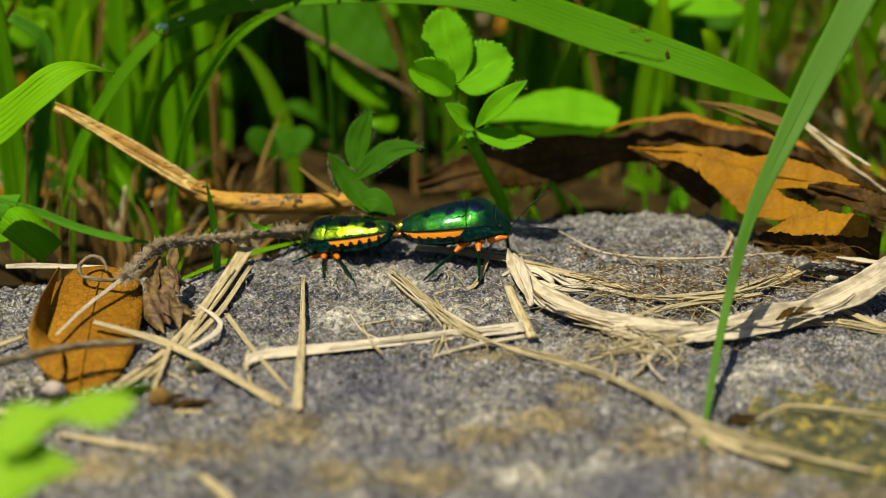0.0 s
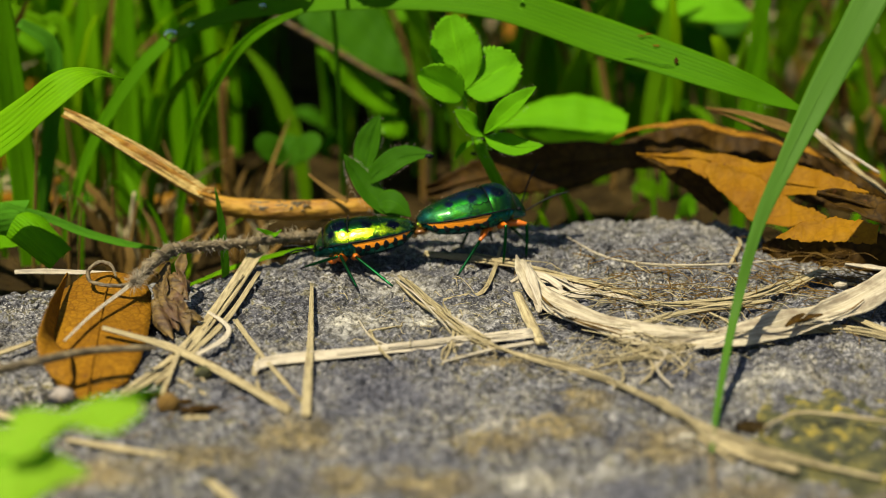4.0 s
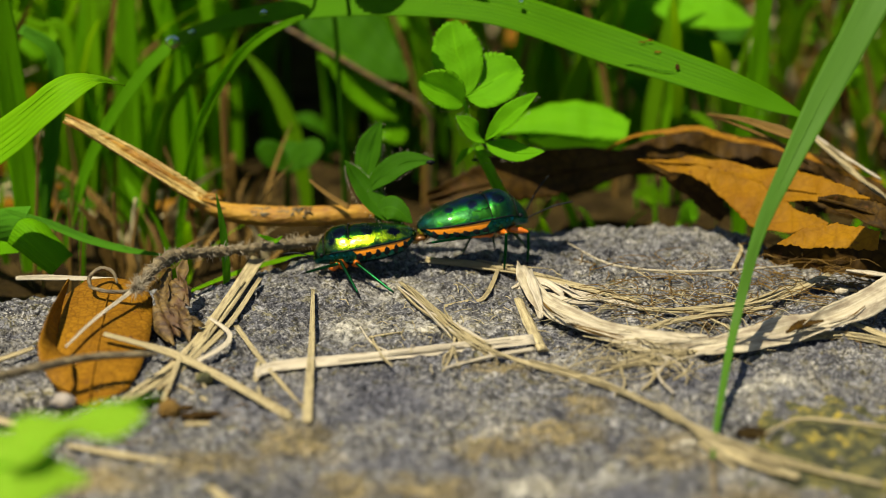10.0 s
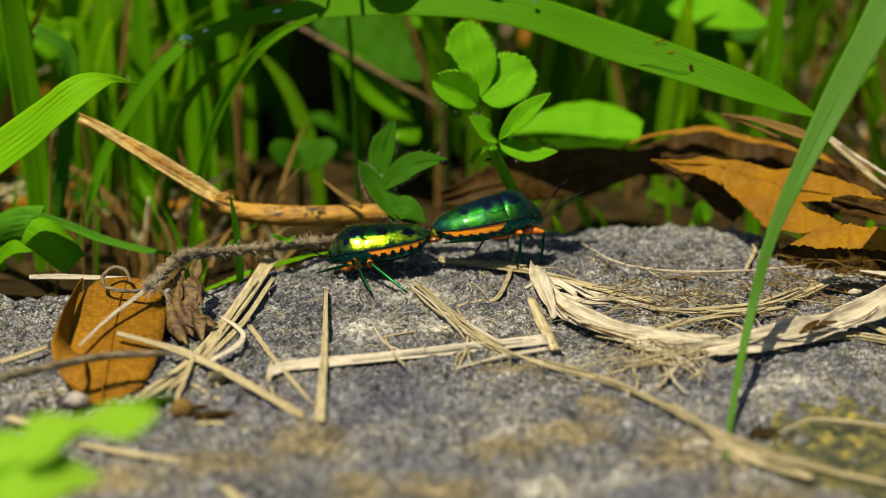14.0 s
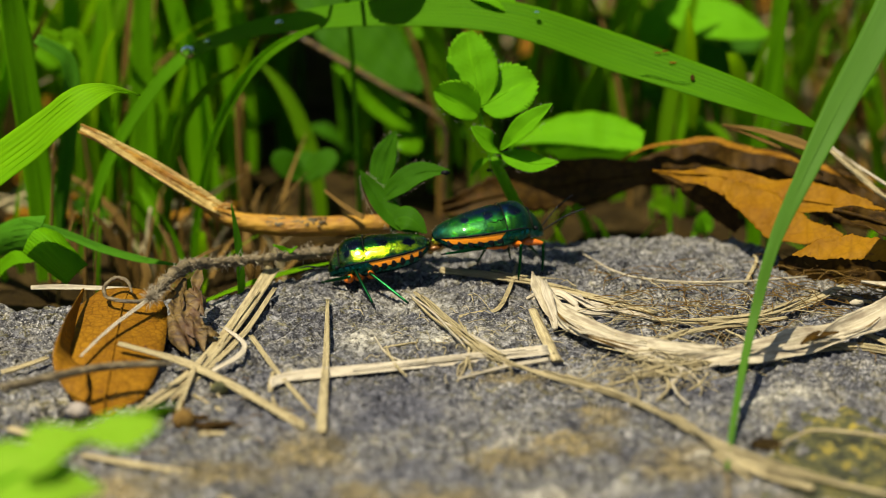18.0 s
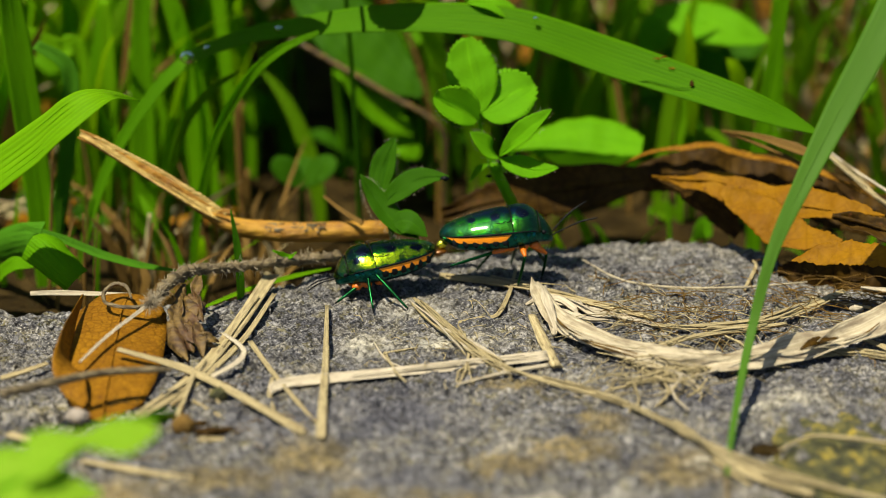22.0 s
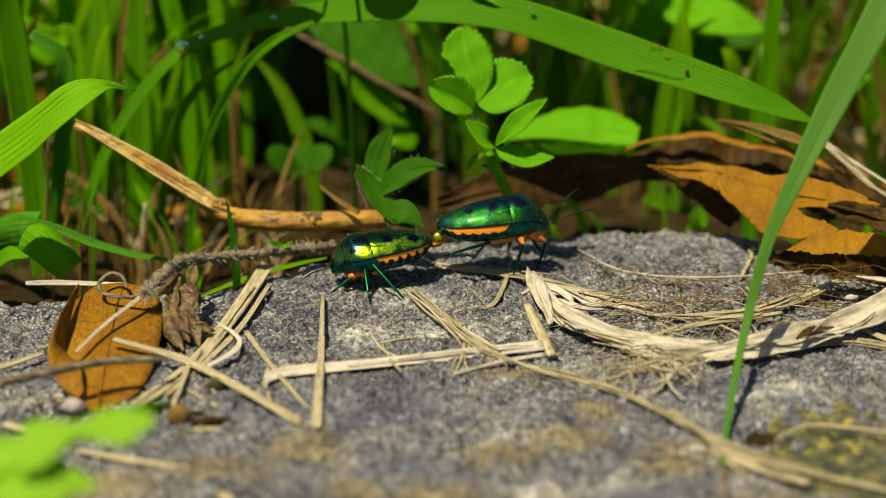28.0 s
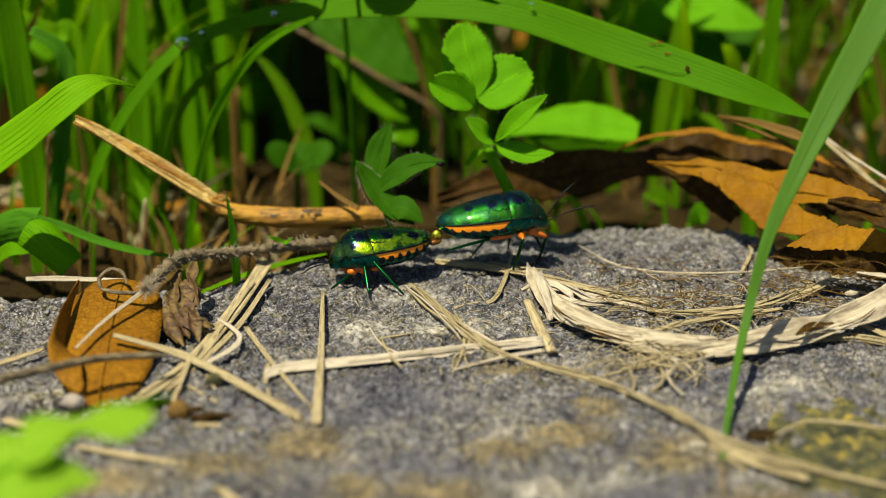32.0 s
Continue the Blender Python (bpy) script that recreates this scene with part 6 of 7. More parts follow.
for i, (a, b, w, mat) in enumerate([((-10.1, 50, 2.1), (-5.9, 50, 1), 3.0, GRASS), ((22.1, 60, 5.9), (30, 58, 1.2), 3.5, CLOVER_DARK_SHADED), ((50.4, 70, 3.8), (58.3, 68, 1.3), 4.0, GRASS), ((13.2, 75, 9.8), (22.2, 74, 8.1), 6.0, CLOVER_DARK_SHADED), ((-1.8, 70, 3), (1.2, 68, -3.4), 4.0, CLOVER_DARK_SHADED), ((-49.3, 45, -5.1), (-44.4, 45, -6.2), 2.4, CLOVER_DARK_SHADED), ((22.0, 62.0, 11.5), (26.4, 64.0, 13.9), 5.5, CLOVER), ((27.5, 60.0, 13.5), (32.7, 62.0, 14.8), 6.5, GRASS), ((32.3, 64.0, 11.0), (38.3, 66.0, 12.0), 6.0, CLOVER_DARK_SHADED), ((23.6, 66.0, 13.4), (28.3, 68.0, 9.1), 6.0, FIELD), ((17.3, 70.0, 10.9), (21.9, 72.0, 8.1), 5.0, CLOVER), ((-9.1, 60.0, 11.9), (-6.2, 62.0, 14.4), 4.5, GRASS), ((-13.9, 72.0, 4.1), (-10.2, 74.0, 6.7), 5.0, CLOVER_DARK_SHADED), ((5.7, 80.0, 1.1), (10.4, 82.0, 2.2), 5.0, FIELD), ((35.8, 75.0, 4.2), (39.0, 77.0, 6.0), 5.0, CLOVER), ((-31.0, 85.0, -5.3), (-27.2, 87.0, -3.4), 5.5, GRASS), ((51.1, 85.0, -1.8), (55.9, 87.0, 0.9), 7.0, CLOVER_DARK_SHADED), ((25.9, 44.0, 3.8), (32.3, 46.0, 3.7), 3.5, FIELD), ((45.3, 80.0, 8.3), (50.3, 82.0, 6.2), 6.0, CLOVER), ((-17.2, 78.0, 7.1), (-21.9, 80.0, 8.2), 6.0, GRASS), ((22.6, 44.0, -3.9), (27.1, 46.0, -6.9), 3.0, FIELD), ((27.2, 36.0, -5.1), (29.7, 38.0, -4.4), 2.6, CLOVER), ((-17.2, 64.0, 8.2), (-11.7, 63.0, 4.3), 4, CLOVER), ((-6.7, 70.0, 9.7), (-12.7, 69.0, 6.9), 4.5, CLOVER), ((-20.8, 66.0, -0.8), (-16.0, 65.0, -3.2), 3.2, CLOVER_DARK_SHADED), ((-6.8, 72.0, 0.6), (-10.9, 71.0, -2.2), 3.6, CLOVER_DARK_SHADED), ((-13.5, 60.0, -2.0), (-17.2, 59.0, -4.8), 2.6, CLOVER_DARK_SHADED), ((13.0, 72.0, 8.0), (18.6, 71.0, 5.2), 4.8, CLOVER), ((10.2, 80.0, 9.8), (15.5, 79.0, 7.3), 4.5, CLOVER), ((21.6, 76.0, 3.1), (26.1, 75.0, 0.2), 4, CLOVER)]):
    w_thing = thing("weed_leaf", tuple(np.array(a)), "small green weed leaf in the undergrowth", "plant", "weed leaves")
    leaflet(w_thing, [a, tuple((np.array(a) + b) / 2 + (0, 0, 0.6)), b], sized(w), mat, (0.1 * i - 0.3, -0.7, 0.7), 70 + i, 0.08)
    r = tube([a, tuple(np.array(a) + (0.5, 1, -6)), (a[0] + 1, a[1] + 2, -8.5)], [0.25, 0.3, 0.3], 14, 6)
    put("stem", *r[:2], GRASS, w_thing, uv=r[2])


def hollow(px, py, h):
    """The gap in the undergrowth behind the twig."""
    u = px / (1 + py * 0.0035)
    return -28 < u < -4 and py < 130


def under_leaves(px, py):
    """The dark gap beneath the fallen leaves."""
    return -6 < px < 46 and py < 95


# ---- undergrowth that nobody could count ----
def thicket(name, count, seed, x, y, heights, widths, mat, label, lean=0.35, skip=None):
    """Many curved blades rooted in the soil, as one mesh."""
    rng = np.random.default_rng(seed)
    vs, fs, us, k = [], [], [], 0
    n = 8
    for _ in range(count):
        px, py = rng.uniform(*x), rng.uniform(*y)
        h, w = rng.uniform(*heights), rng.uniform(*widths)
        if skip and skip(px, py, h):
            continue
        a = rng.uniform(0, 6.283)
        d = np.array([math.cos(a), math.sin(a) * 0.6, 0]) * h * lean * rng.uniform(0.2, 1.3)
        z0 = -10 + 0.035 * min(160, max(0, py - 40))
        s = np.linspace(0, 1, n)[:, None]
        c = np.array([px, py, z0]) + d * s ** 1.8 + np.array([0, 0, 1]) * h * (s - 0.35 * s ** 3 * rng.uniform(0, 1))
        q = rng.uniform(0, 3.14)
        side = np.array([math.cos(q), math.sin(q), 0])
        ww = w * np.interp(s, [0, 0.4, 0.8, 1], [0.5, 1, 0.7, 0.05]) / 2
        nn = np.cross(side, (0, 0, 1.0))
        vs.append(np.concatenate([c - side * ww, c + nn * ww * 0.25, c + side * ww]))
        r = rng.uniform(0, 9)
        us.append(np.concatenate([np.hstack([np.full((n, 1), u), s * h * 0.1 + r]) for u in (0.0, 0.5, 1.0)]))
        for j in range(2):
            for i in range(n - 1):
                e = k + j * n + i
                fs.append((e, e + 1, e + n + 1, e + n))
        k += 3 * n
    ob = put(name, np.concatenate(vs), fs, mat, uv=np.concatenate(us))
    return tagged(ob, label, "grass", kind="stuff")


def thin_right(px, py, h):
    """Few blades stand in the gap and on the open side, where weeds and litter show."""
    return hollow(px, py, h) or (px > -12 and (h * 13.7) % 1 > 0.22)


thicket("grass_thicket", 620, 1, (-170, 190), (85, 230), (40, 120), (1.6, 4.0), GRASS, "dense green grass in the background", skip=thin_right)
thicket("grass_thicket", 380, 2, (-150, 170), (60, 190), (25, 80), (1.2, 3.0), GRASS_SUNLIT, "lighter green grass in the background", skip=thin_right)
thicket("dry_thicket", 420, 3, (-120, 130), (40, 160), (10, 55), (0.8, 2.4), STRAW_BROWN, "dry brown grass stems in the undergrowth", 0.6, lambda px, py, h: hollow(px, py, h) or (under_leaves(px, py) and h < 30))
thicket("dry_thicket", 260, 4, (-90, 110), (40, 150), (5, 26), (1.0, 2.6), STRAW, "pale dry grass litter in the undergrowth", 1.2, lambda px, py, h: hollow(px, py, h) or under_leaves(px, py))
thicket("shade_thicket", 420, 5, (-80, 60), (45, 110), (20, 45), (1.5, 3.5), FIELD, "shaded green undergrowth behind the stone", 0.4, lambda px, py, h: (hollow(px, py, h) and (h * 7) % 1 > 0.16) or (thin_right(px, py, h) and (h * 7) % 1 > 0.2))
thicket("grass_tufts", 46, 6, (-80, -28), (44, 80), (30, 75), (1.4, 3.2), GRASS, "tuft of green grass beside the stone", 0.25)
thicket("grass_tufts", 90, 7, (60, 100), (20, 70), (25, 60), (1.4, 3.0), GRASS, "tuft of green grass beside the fallen leaves", 0.3)

thicket("dry_thicket", 44, 8, (-48, -20), (14, 44), (7, 17), (0.4, 1.3), STRAW_BROWN, "short dry stems crowding behind the stone", 0.7)
thicket("dry_thicket", 12, 9, (-50, -18), (16, 46), (6, 15), (0.4, 1.2), STRAW, "short pale dry stems behind the stone", 0.9)
thicket("grass_tufts", 14, 10, (-62, -30), (14, 34), (9, 20), (0.8, 1.8), GRASS, "low green grass behind the stone", 0.6)
thicket("grass_tufts", 34, 11, (2, 56), (20, 44), (6, 14), (0.8, 1.8), GRASS, "low green grass under the fallen leaves", 0.6)


def litter(count, seed):
    """Dead leaf scraps and straw chips on the soil."""
    rng = np.random.default_rng(seed)
    pcs = []
    for i in range(count):
        p = np.array([rng.uniform(-90, 100), rng.uniform(42, 190), 0])
        if hollow(p[0], p[1], 0) or under_leaves(p[0], p[1]):
            continue
        p[2] = -7.5 + 0.035 * max(0, p[1] - 40) + rng.uniform(0, 3)
        a, l = rng.uniform(0, 6.28), rng.uniform(4, 14)
        d = np.array([math.cos(a), math.sin(a), rng.normal(0, 0.25)]) * l / 2
        pcs.append(strip([p - d, p + (0, 0, rng.uniform(-0.5, 1)), p + d], [0.5, rng.uniform(1, 6), 0.3], (rng.normal(0, 0.4), -0.5, 0.8), 8, 4, rng.uniform(-0.2, 0.3), 0.2, 0.1, 4, 0.1, i))
    v, f, u = joined(pcs)
    return v, f, u


v, f, u = litter(360, 3)
tagged(put("leaf_litter", v, f, LEAF_BROWN, uv=u), "brown dead leaf scraps on the soil", "leaf litter", kind="stuff")
v, f, u = litter(110, 7)
tagged(put("straw_litter", v, f, STRAW, uv=u), "pale straw chips on the soil", "straw litter", kind="stuff")

# ---- leaves above the arching blade, mostly unseen, added to shade the twig and the hollow ----
def tall_clover(foot, top, leaves, label, seed):
    """A tall clover whose leaves spread above the grass."""
    plant = thing("clover", foot, label, "clover", "tall clovers")
    foot, top = np.array(foot, float), np.array(top, float)
    hairy_stem(plant, [foot, foot * 0.6 + top * 0.4 + (0.5, -0.5, 0), top], [0.4, 0.32, 0.25], CLOVER_DARK_SHADED, seed, 0)
    for i, (a, b, w) in enumerate(leaves):
        a, b = np.array(a, float), np.array(b, float)
        r = tube([top, (top + a) / 2 + (0, 0, 0.6), a], [0.3, 0.25, 0.2], 8, 6)
        put("leaf_stalk", *r[:2], CLOVER, plant, uv=r[2])
        leaflet(plant, [a, (a + b) / 2 + (0, 0, 0.8), b], sized(w), CLOVER, (-0.1, -0.25, 0.95), seed + i, 0.05)


tall_clover((-13, 40, -9), (-15, 32, 39), [((-8, 21, 38), (-15, 20.8, 38), 6.0), ((-20, 20.6, 37.5), (-36, 21.6, 33.8), 5.2), ((-16, 9.5, 33.5), (-5, 9, 33.5), 5.5), ((-0.1, 23.4, 27.2), (5.9, 22.6, 25.4), 3.4)], "tall clover whose leaves overhang the grass blade", 90)
rng = np.random.default_rng(404)
# plants above the view, added to darken the gap and the background
for i in range(15):
    top = np.array([rng.uniform(-50, -14) if i < 11 else rng.uniform(-15, 60), rng.uniform(44, 125), rng.uniform(30, 46)])
    if math.hypot(top[0] + 21, top[1] - 46) < 17:
        top[1] += 34
    fan = rng.uniform(0, 6.28)
    tris = []
    for k in range(4):
        q = fan + k * 1.57 + rng.normal(0, 0.2)
        d = np.array([math.cos(q), math.sin(q), rng.normal(0, 0.12)])
        tris.append((top + d * 1.5, top + d * rng.uniform(15, 19), rng.uniform(12, 16)))
    tall_clover((top[0] + rng.normal(0, 3), top[1] + rng.uniform(0, 6), -9), top, tris, "tall clover spreading its leaves over the undergrowth", 110 + 5 * i)

# ---- the leaf close to the lens ----
near = thing("weed_seedling", (-48, -95, -9), "pale green lobed leaf close to the lens", "plant")
r = leafblade([(-34, -73, 14.6), (-30.4, -73, 15.6), (-27, -72.5, 16.3), (-23.8, -72, 16.7)], profile(2.6, 2.4, 1.3, 1.9, 1.7, 0.5), profile(3.0, 2.6, 0.3, 2.0, 2.2, 0.5), (-0.3, -0.35, 0.9), 80, 10, 0.05, (0, 0), 0.1, 0.2, 7, 0.06, 0.05, 81)
put("leaflet", *r[:2], NEAR_LEAF, near, uv=r[2])
r = leafblade([(-38, -75, 12.4), (-34, -75, 13.2), (-31, -74.8, 13), (-28, -74.5, 12.3)], profile(3.6, 3.8, 2.6, 1.3, 0.2), profile(4.4, 5.2, 4.2, 2.0, 0.2), (-0.3, -0.5, 0.85), 80, 10, 0.05, (0, 0), 0.1, 0.25, 5, 0.06, 0.05, 82)
put("leaflet", *r[:2], NEAR_LEAF, near, uv=r[2])
r = leafblade([(-29.3, -60.0, 11.6), (-27.4, -60.0, 12.0), (-25.5, -60.0, 12.6), (-23.7, -60.0, 13.1)], profile(0.1, 0.6, 0.8, 0.5, 0.05), profile(0.1, 0.6, 0.8, 0.6, 0.05), (0.4, -0.8, -0.3), 50, 8, 0.1, (0, 0), 0.1, 0.1, 7, 0.03, 0.03, 83)
put("leaflet", *r[:2], GRASS, near, "shaded green leaflet", uv=r[2])
r = tube([(-38, -75.5, 12), (-34, -74.5, 13.6), (-30, -73.3, 15.2), (-27, -68, 14.6), (-25.5, -61.6, 13.4)], [0.3, 0.25, 0.2, 0.15, 0.12], 24, 7)
put("stem", *r[:2], CLOVER, near, uv=r[2])
r = tube([(-38, -75, 13), (-46, -84, 6), (-48, -95, -9)], [0.4, 0.45, 0.5], 16, 7)
put("root_stem", *r[:2], CLOVER, near, uv=r[2])


# ---- the two jewel bugs ----
PLAN = ([0, 0.02, 0.06, 0.13, 0.25, 0.42, 0.58, 0.66, 0.72, 0.80, 0.86, 0.89, 0.94, 0.98, 1.0], [0.10, 0.30, 0.46, 0.64, 0.84, 0.98, 1.0, 1.0, 0.98, 0.88, 0.70, 0.54, 0.47, 0.34, 0.05])
CROWN = ([0, 0.05, 0.15, 0.30, 0.45, 0.58, 0.70, 0.78, 0.85, 0.90, 0.95, 1.0], [0.22, 0.44, 0.62, 0.80, 0.92, 1.0, 1.03, 1.0, 0.88, 0.72, 0.52, 0.16])
BELLY = ([0, 0.05, 0.15, 0.35, 0.6, 0.75, 0.88, 1.0], [0.1, 0.4, 0.8, 1.0, 1.0, 0.9, 0.6, 0.3])


def bug(name, length, width, crown, belly, flank, sheen, bow, dots, label):
    """A jewel bug, its rear tip at the origin, its head towards +x, the rim of its shell at height 0."""
    body = new(name)
    body.empty_display_size = 0.003
    BASE[body] = np.zeros(3)
    tagged(body, label, "bug", "pair of jewel bugs")
    L, W = length, width / 2
    spots = []
    for s, q, r in dots:
        q = radians(q)
        spots.append((s * L, W * np.interp(s, *PLAN) * math.cos(q) ** 0.95, crown * np.interp(s, *CROWN) * math.sin(q) ** 1.4, r))
    shell = shell_material(L, spots, flank, sheen, 0.0 if flank[0] > 0.3 else 0.22)

    def dip(s):
        return -bow * np.clip((s - 0.76) / 0.24, 0, 1) ** 1.4

    def dome(s0, s1, rows, phi0, phi1, cols, lift=0.0, high=1.0, under=False, pinch=0.0):
        v = []
        ex = (0.55, 0.85) if under else (0.95, 1.4)
        for i, s in enumerate(np.linspace(s0, s1, rows)):
            e = 1 - pinch * (abs(2 * i / (rows - 1) - 1) ** 8)
            for q in np.linspace(phi0, phi1, cols):
                w = W * np.interp(s, *PLAN) * (1 if not under else 0.97)
                h = (belly * np.interp(s, *BELLY) if under else crown * np.interp(s, *CROWN) * high) * e
                cy, cz = math.cos(q), math.sin(q)
                v.append((s * L, (w + lift) * np.sign(cy) * abs(cy) ** ex[0], (h + lift) * np.sign(cz) * abs(cz) ** ex[1] + dip(s)))
        return np.array(v), grid_faces(rows, cols), None

    for nm, s0, s1, rows, lab in (("scutellum", 0.0, 0.618, 34, "metallic green shell with golden flank and black spots"), ("pronotum", 0.624, 0.872, 16, "metallic green and blue shoulder shield"), ("head", 0.876, 1.0, 10, "dark green head")):
        v, f, _ = dome(s0, s1, rows, -0.08, math.pi + 0.08, 22, pinch=0.10 if nm != "head" else 0.0)
        put(nm, v, f, shell, body, lab)
    def on_shell(s, q, lift=0.02):
        cy, cz = math.cos(q), math.sin(q)
        return np.array((s * L, (W * np.interp(s, *PLAN) + lift) * np.sign(cy) * abs(cy) ** 0.95, (crown * np.interp(s, *CROWN) + lift) * abs(cz) ** 1.4 + dip(s)))

    rng = np.random.default_rng(int(L * 10))
    pcs = []
    for _ in range(150):
        p = on_shell(rng.uniform(0.01, 0.95) ** 1.3, rng.uniform(0.2, 2.9), 0.0)
        d = unit(p * (0.1, 1, 1) - (0.5, 0, 0) + rng.normal(0, 0.3, 3))
        pcs.append(tube([p, p + d * rng.uniform(0.12, 0.28)], [0.012, 0.005], 2, 3))
    v, f, u = joined(pcs)
    put("bristles", v, f, HAIR, body, "tiny pale bristles", uv=u)
    for s in (0.621, 0.874):
        r = tube([on_shell(s, q, 0.0) for q in np.linspace(0.06, math.pi - 0.06, 15)], [0.05, 0.06, 0.06, 0.05], 40, 5)
        put("suture", *r[:2], BLACK, body, "black seam between the shell plates", uv=r[2])
    for side in (0, 1):
        # the crease that runs back from the shoulder shield
        line = [on_shell(s, (math.pi - q) if side else q) for s, q in ((0.615, 0.66), (0.585, 0.58), (0.56, 0.62), (0.53, 0.55), (0.505, 0.58), (0.47, 0.62))]
        r = tube(line, [0.05, 0.045, 0.05, 0.03, 0.04, 0.015], 30, 5)
        put("crease", *r[:2], BLACK, body, "fine black crease", uv=r[2])
    v, f, _ = dome(0.0, 0.99, 34, math.pi, 2 * math.pi, 16, under=True)
    put("abdomen", v, f, TEAL, body, "dark teal underside")
    for side in (-1, 1):
        a0, a1 = (math.pi + 0.06, math.pi + 0.40) if side < 0 else (2 * math.pi - 0.40, 2 * math.pi - 0.06)
        v, f, _ = dome(0.05, 0.60, 30, a0, a1, 6, 0.07, under=True)
        v = v.reshape(30, 6, 3)
        ends = np.clip(np.sin(np.linspace(0, math.pi, 30)) * 3.2, 0.06, 1)[:, None, None]
        top_row = v[:, :1] if side < 0 else v[:, -1:]
        v = top_row + (v - top_row) * ends
        put("side_band", v.reshape(-1, 3), f, ORANGE, body, "bright orange side band")
        # the dark rim of the shell
        rim = [(s * L, side * (W * np.interp(s, *PLAN) + 0.04), -0.02 + dip(s)) for s in np.linspace(0.02, 0.86, 14)]
        r = tube(rim, [0.05, 0.09, 0.09, 0.09, 0.05], 40, 6)
        put("shell_rim", *r[:2], BLACK, body, uv=r[2])
        for k in range(6):
            s = 0.12 + 0.085 * k
            w, b = W * np.interp(s, *PLAN) * 0.97, belly * np.interp(s, *BELLY)
            q = 0.40
            c = np.array([s * L, side * (w + 0.05) * math.cos(q) ** 0.55, -(b + 0.05) * math.sin(q) ** 0.85])
            r = blob(c, np.array((0.36, 0.10, 0.46)), 0.10, k, 6, 8)
            put("dark_spot", *r[:2], BLACK, body, uv=r[2])
            sg = [(s * L + 0.36, side * (w + 0.03) * math.cos(q) ** 0.55, -(b + 0.03) * math.sin(q) ** 0.85) for q in (0.46, 0.75, 1.1)]
            r = tube(sg, [0.04, 0.05, 0.03], 6, 4)
            put("segment_line", *r[:2], BLACK, body, uv=r[2])
        w = W * np.interp(0.9, *PLAN)
        r = blob(np.array((0.905 * L, side * (w + 0.02), 0.1 - 0.5 * bow)), np.array((0.26, 0.2, 0.24)), 0, 3)
        put("eye", *r[:2], BLACK, body, "black eye")
        for s, z in ((0.60, -0.9), (0.72, -0.85), (0.82, -0.8)):
            r = blob(np.array((s * L, side * 1.5, -belly * 0.9)), np.array((0.55, 0.5, 0.42)), 0.06, 2)
            put("hip", *r[:2], ORANGE_LEG, body, uv=r[2])
        for s in (0.63, 0.69, 0.75, 0.80):
            r = blob(np.array((s * L, side * W * np.interp(s, *PLAN) * 0.86, -0.5)), np.array((0.42, 0.35, 0.5)), 0.12, int(s * 100))
            put("side_plate", *r[:2], TEAL, body, uv=r[2])
    r = strip([(0.97 * L, 0, -0.3 - bow), (0.86 * L, 0, -0.8 - 0.5 * bow), (0.70 * L, 0, -belly - 0.05)], [0.25, 0.3, 0.2], (0, 0, -1), 10, 2, 0, 0.2)
    put("beak", *r[:2], BLACK, body, uv=r[2])
    return body


def limb(body, name, length, r0, r1, mat, bristles=0, label=""):
    """A leg joint along +x from its own origin; it is posed later."""
    r = tube([(0, 0, 0), (length * 0.5, 0, 0.06), (length, 0, 0)], [r0, 1.12 * r0, r1], 12, 8)
    pcs = [r]
    rng = np.random.default_rng(int(length * 100))
    for i in range(bristles):
        x = rng.uniform(0.15, 1) * length
        d = unit(rng.normal(0, 1, 3) * (0.3, 1, 1) + (0.4, 0, 0))
        pcs.append(tube([(x, 0, 0) + d * 0.05, (x, 0, 0) + d * 0.3], [0.014, 0.006], 2, 3))
    v, f, u = joined(pcs)
    BASE[body] = np.zeros(3)
    return put(name, v, f, mat, body, label, uv=u)


def bug_legs(body, length, belly, short):
    """Six legs: an orange thigh, a green shin with its dark foot. Returns (thigh, shin, hip) by leg."""
    legs = {}
    for side, sn in ((-1, "r"), (1, "l")):
        for k, (s, a, b) in enumerate(((0.80, 1.9, 2.3), (0.70, 1.9, 2.7), (0.59, 2.1, 3.4))):
            a, b = a - short + 0.5, b + 0.8 * short + (1.7 if short > 0.5 else 1.0)
            thigh = limb(body, "thigh", a, 0.34, 0.16, ORANGE_LEG, 0, "orange thigh")
            shin = limb(body, "shin", b, 0.17, 0.12, GREEN_LEG, 26, "metallic green shin")
            BASE[shin] = np.zeros(3)
            r = tube([(b - 0.05, 0, 0), (b + 0.35, 0, -0.02), (b + 0.6, 0, 0.16)], [0.1, 0.09, 0.05], 6, 6)
            put("foot", *r[:2], BLACK, shin, "black foot", uv=r[2])
            legs[sn + str(k)] = (thigh, shin, Vector((s * length, side * 1.55, -belly * 0.9)) * MM, a * MM, (b + 0.3) * MM)
    return legs


def antenna(body, side, length):
    pts = [(0, 0, 0), (length * 0.3, 0, 0.15), (length * 0.65, 0, 0.2), (length, 0, -0.1)]
    r = tube(pts, [0.07, 0.075, 0.07, 0.095, 0.095, 0.06], 26, 6, 0.05)
    ob = put("antenna", *r[:2], BLACK, body, "thin black antenna", uv=r[2])
    return ob


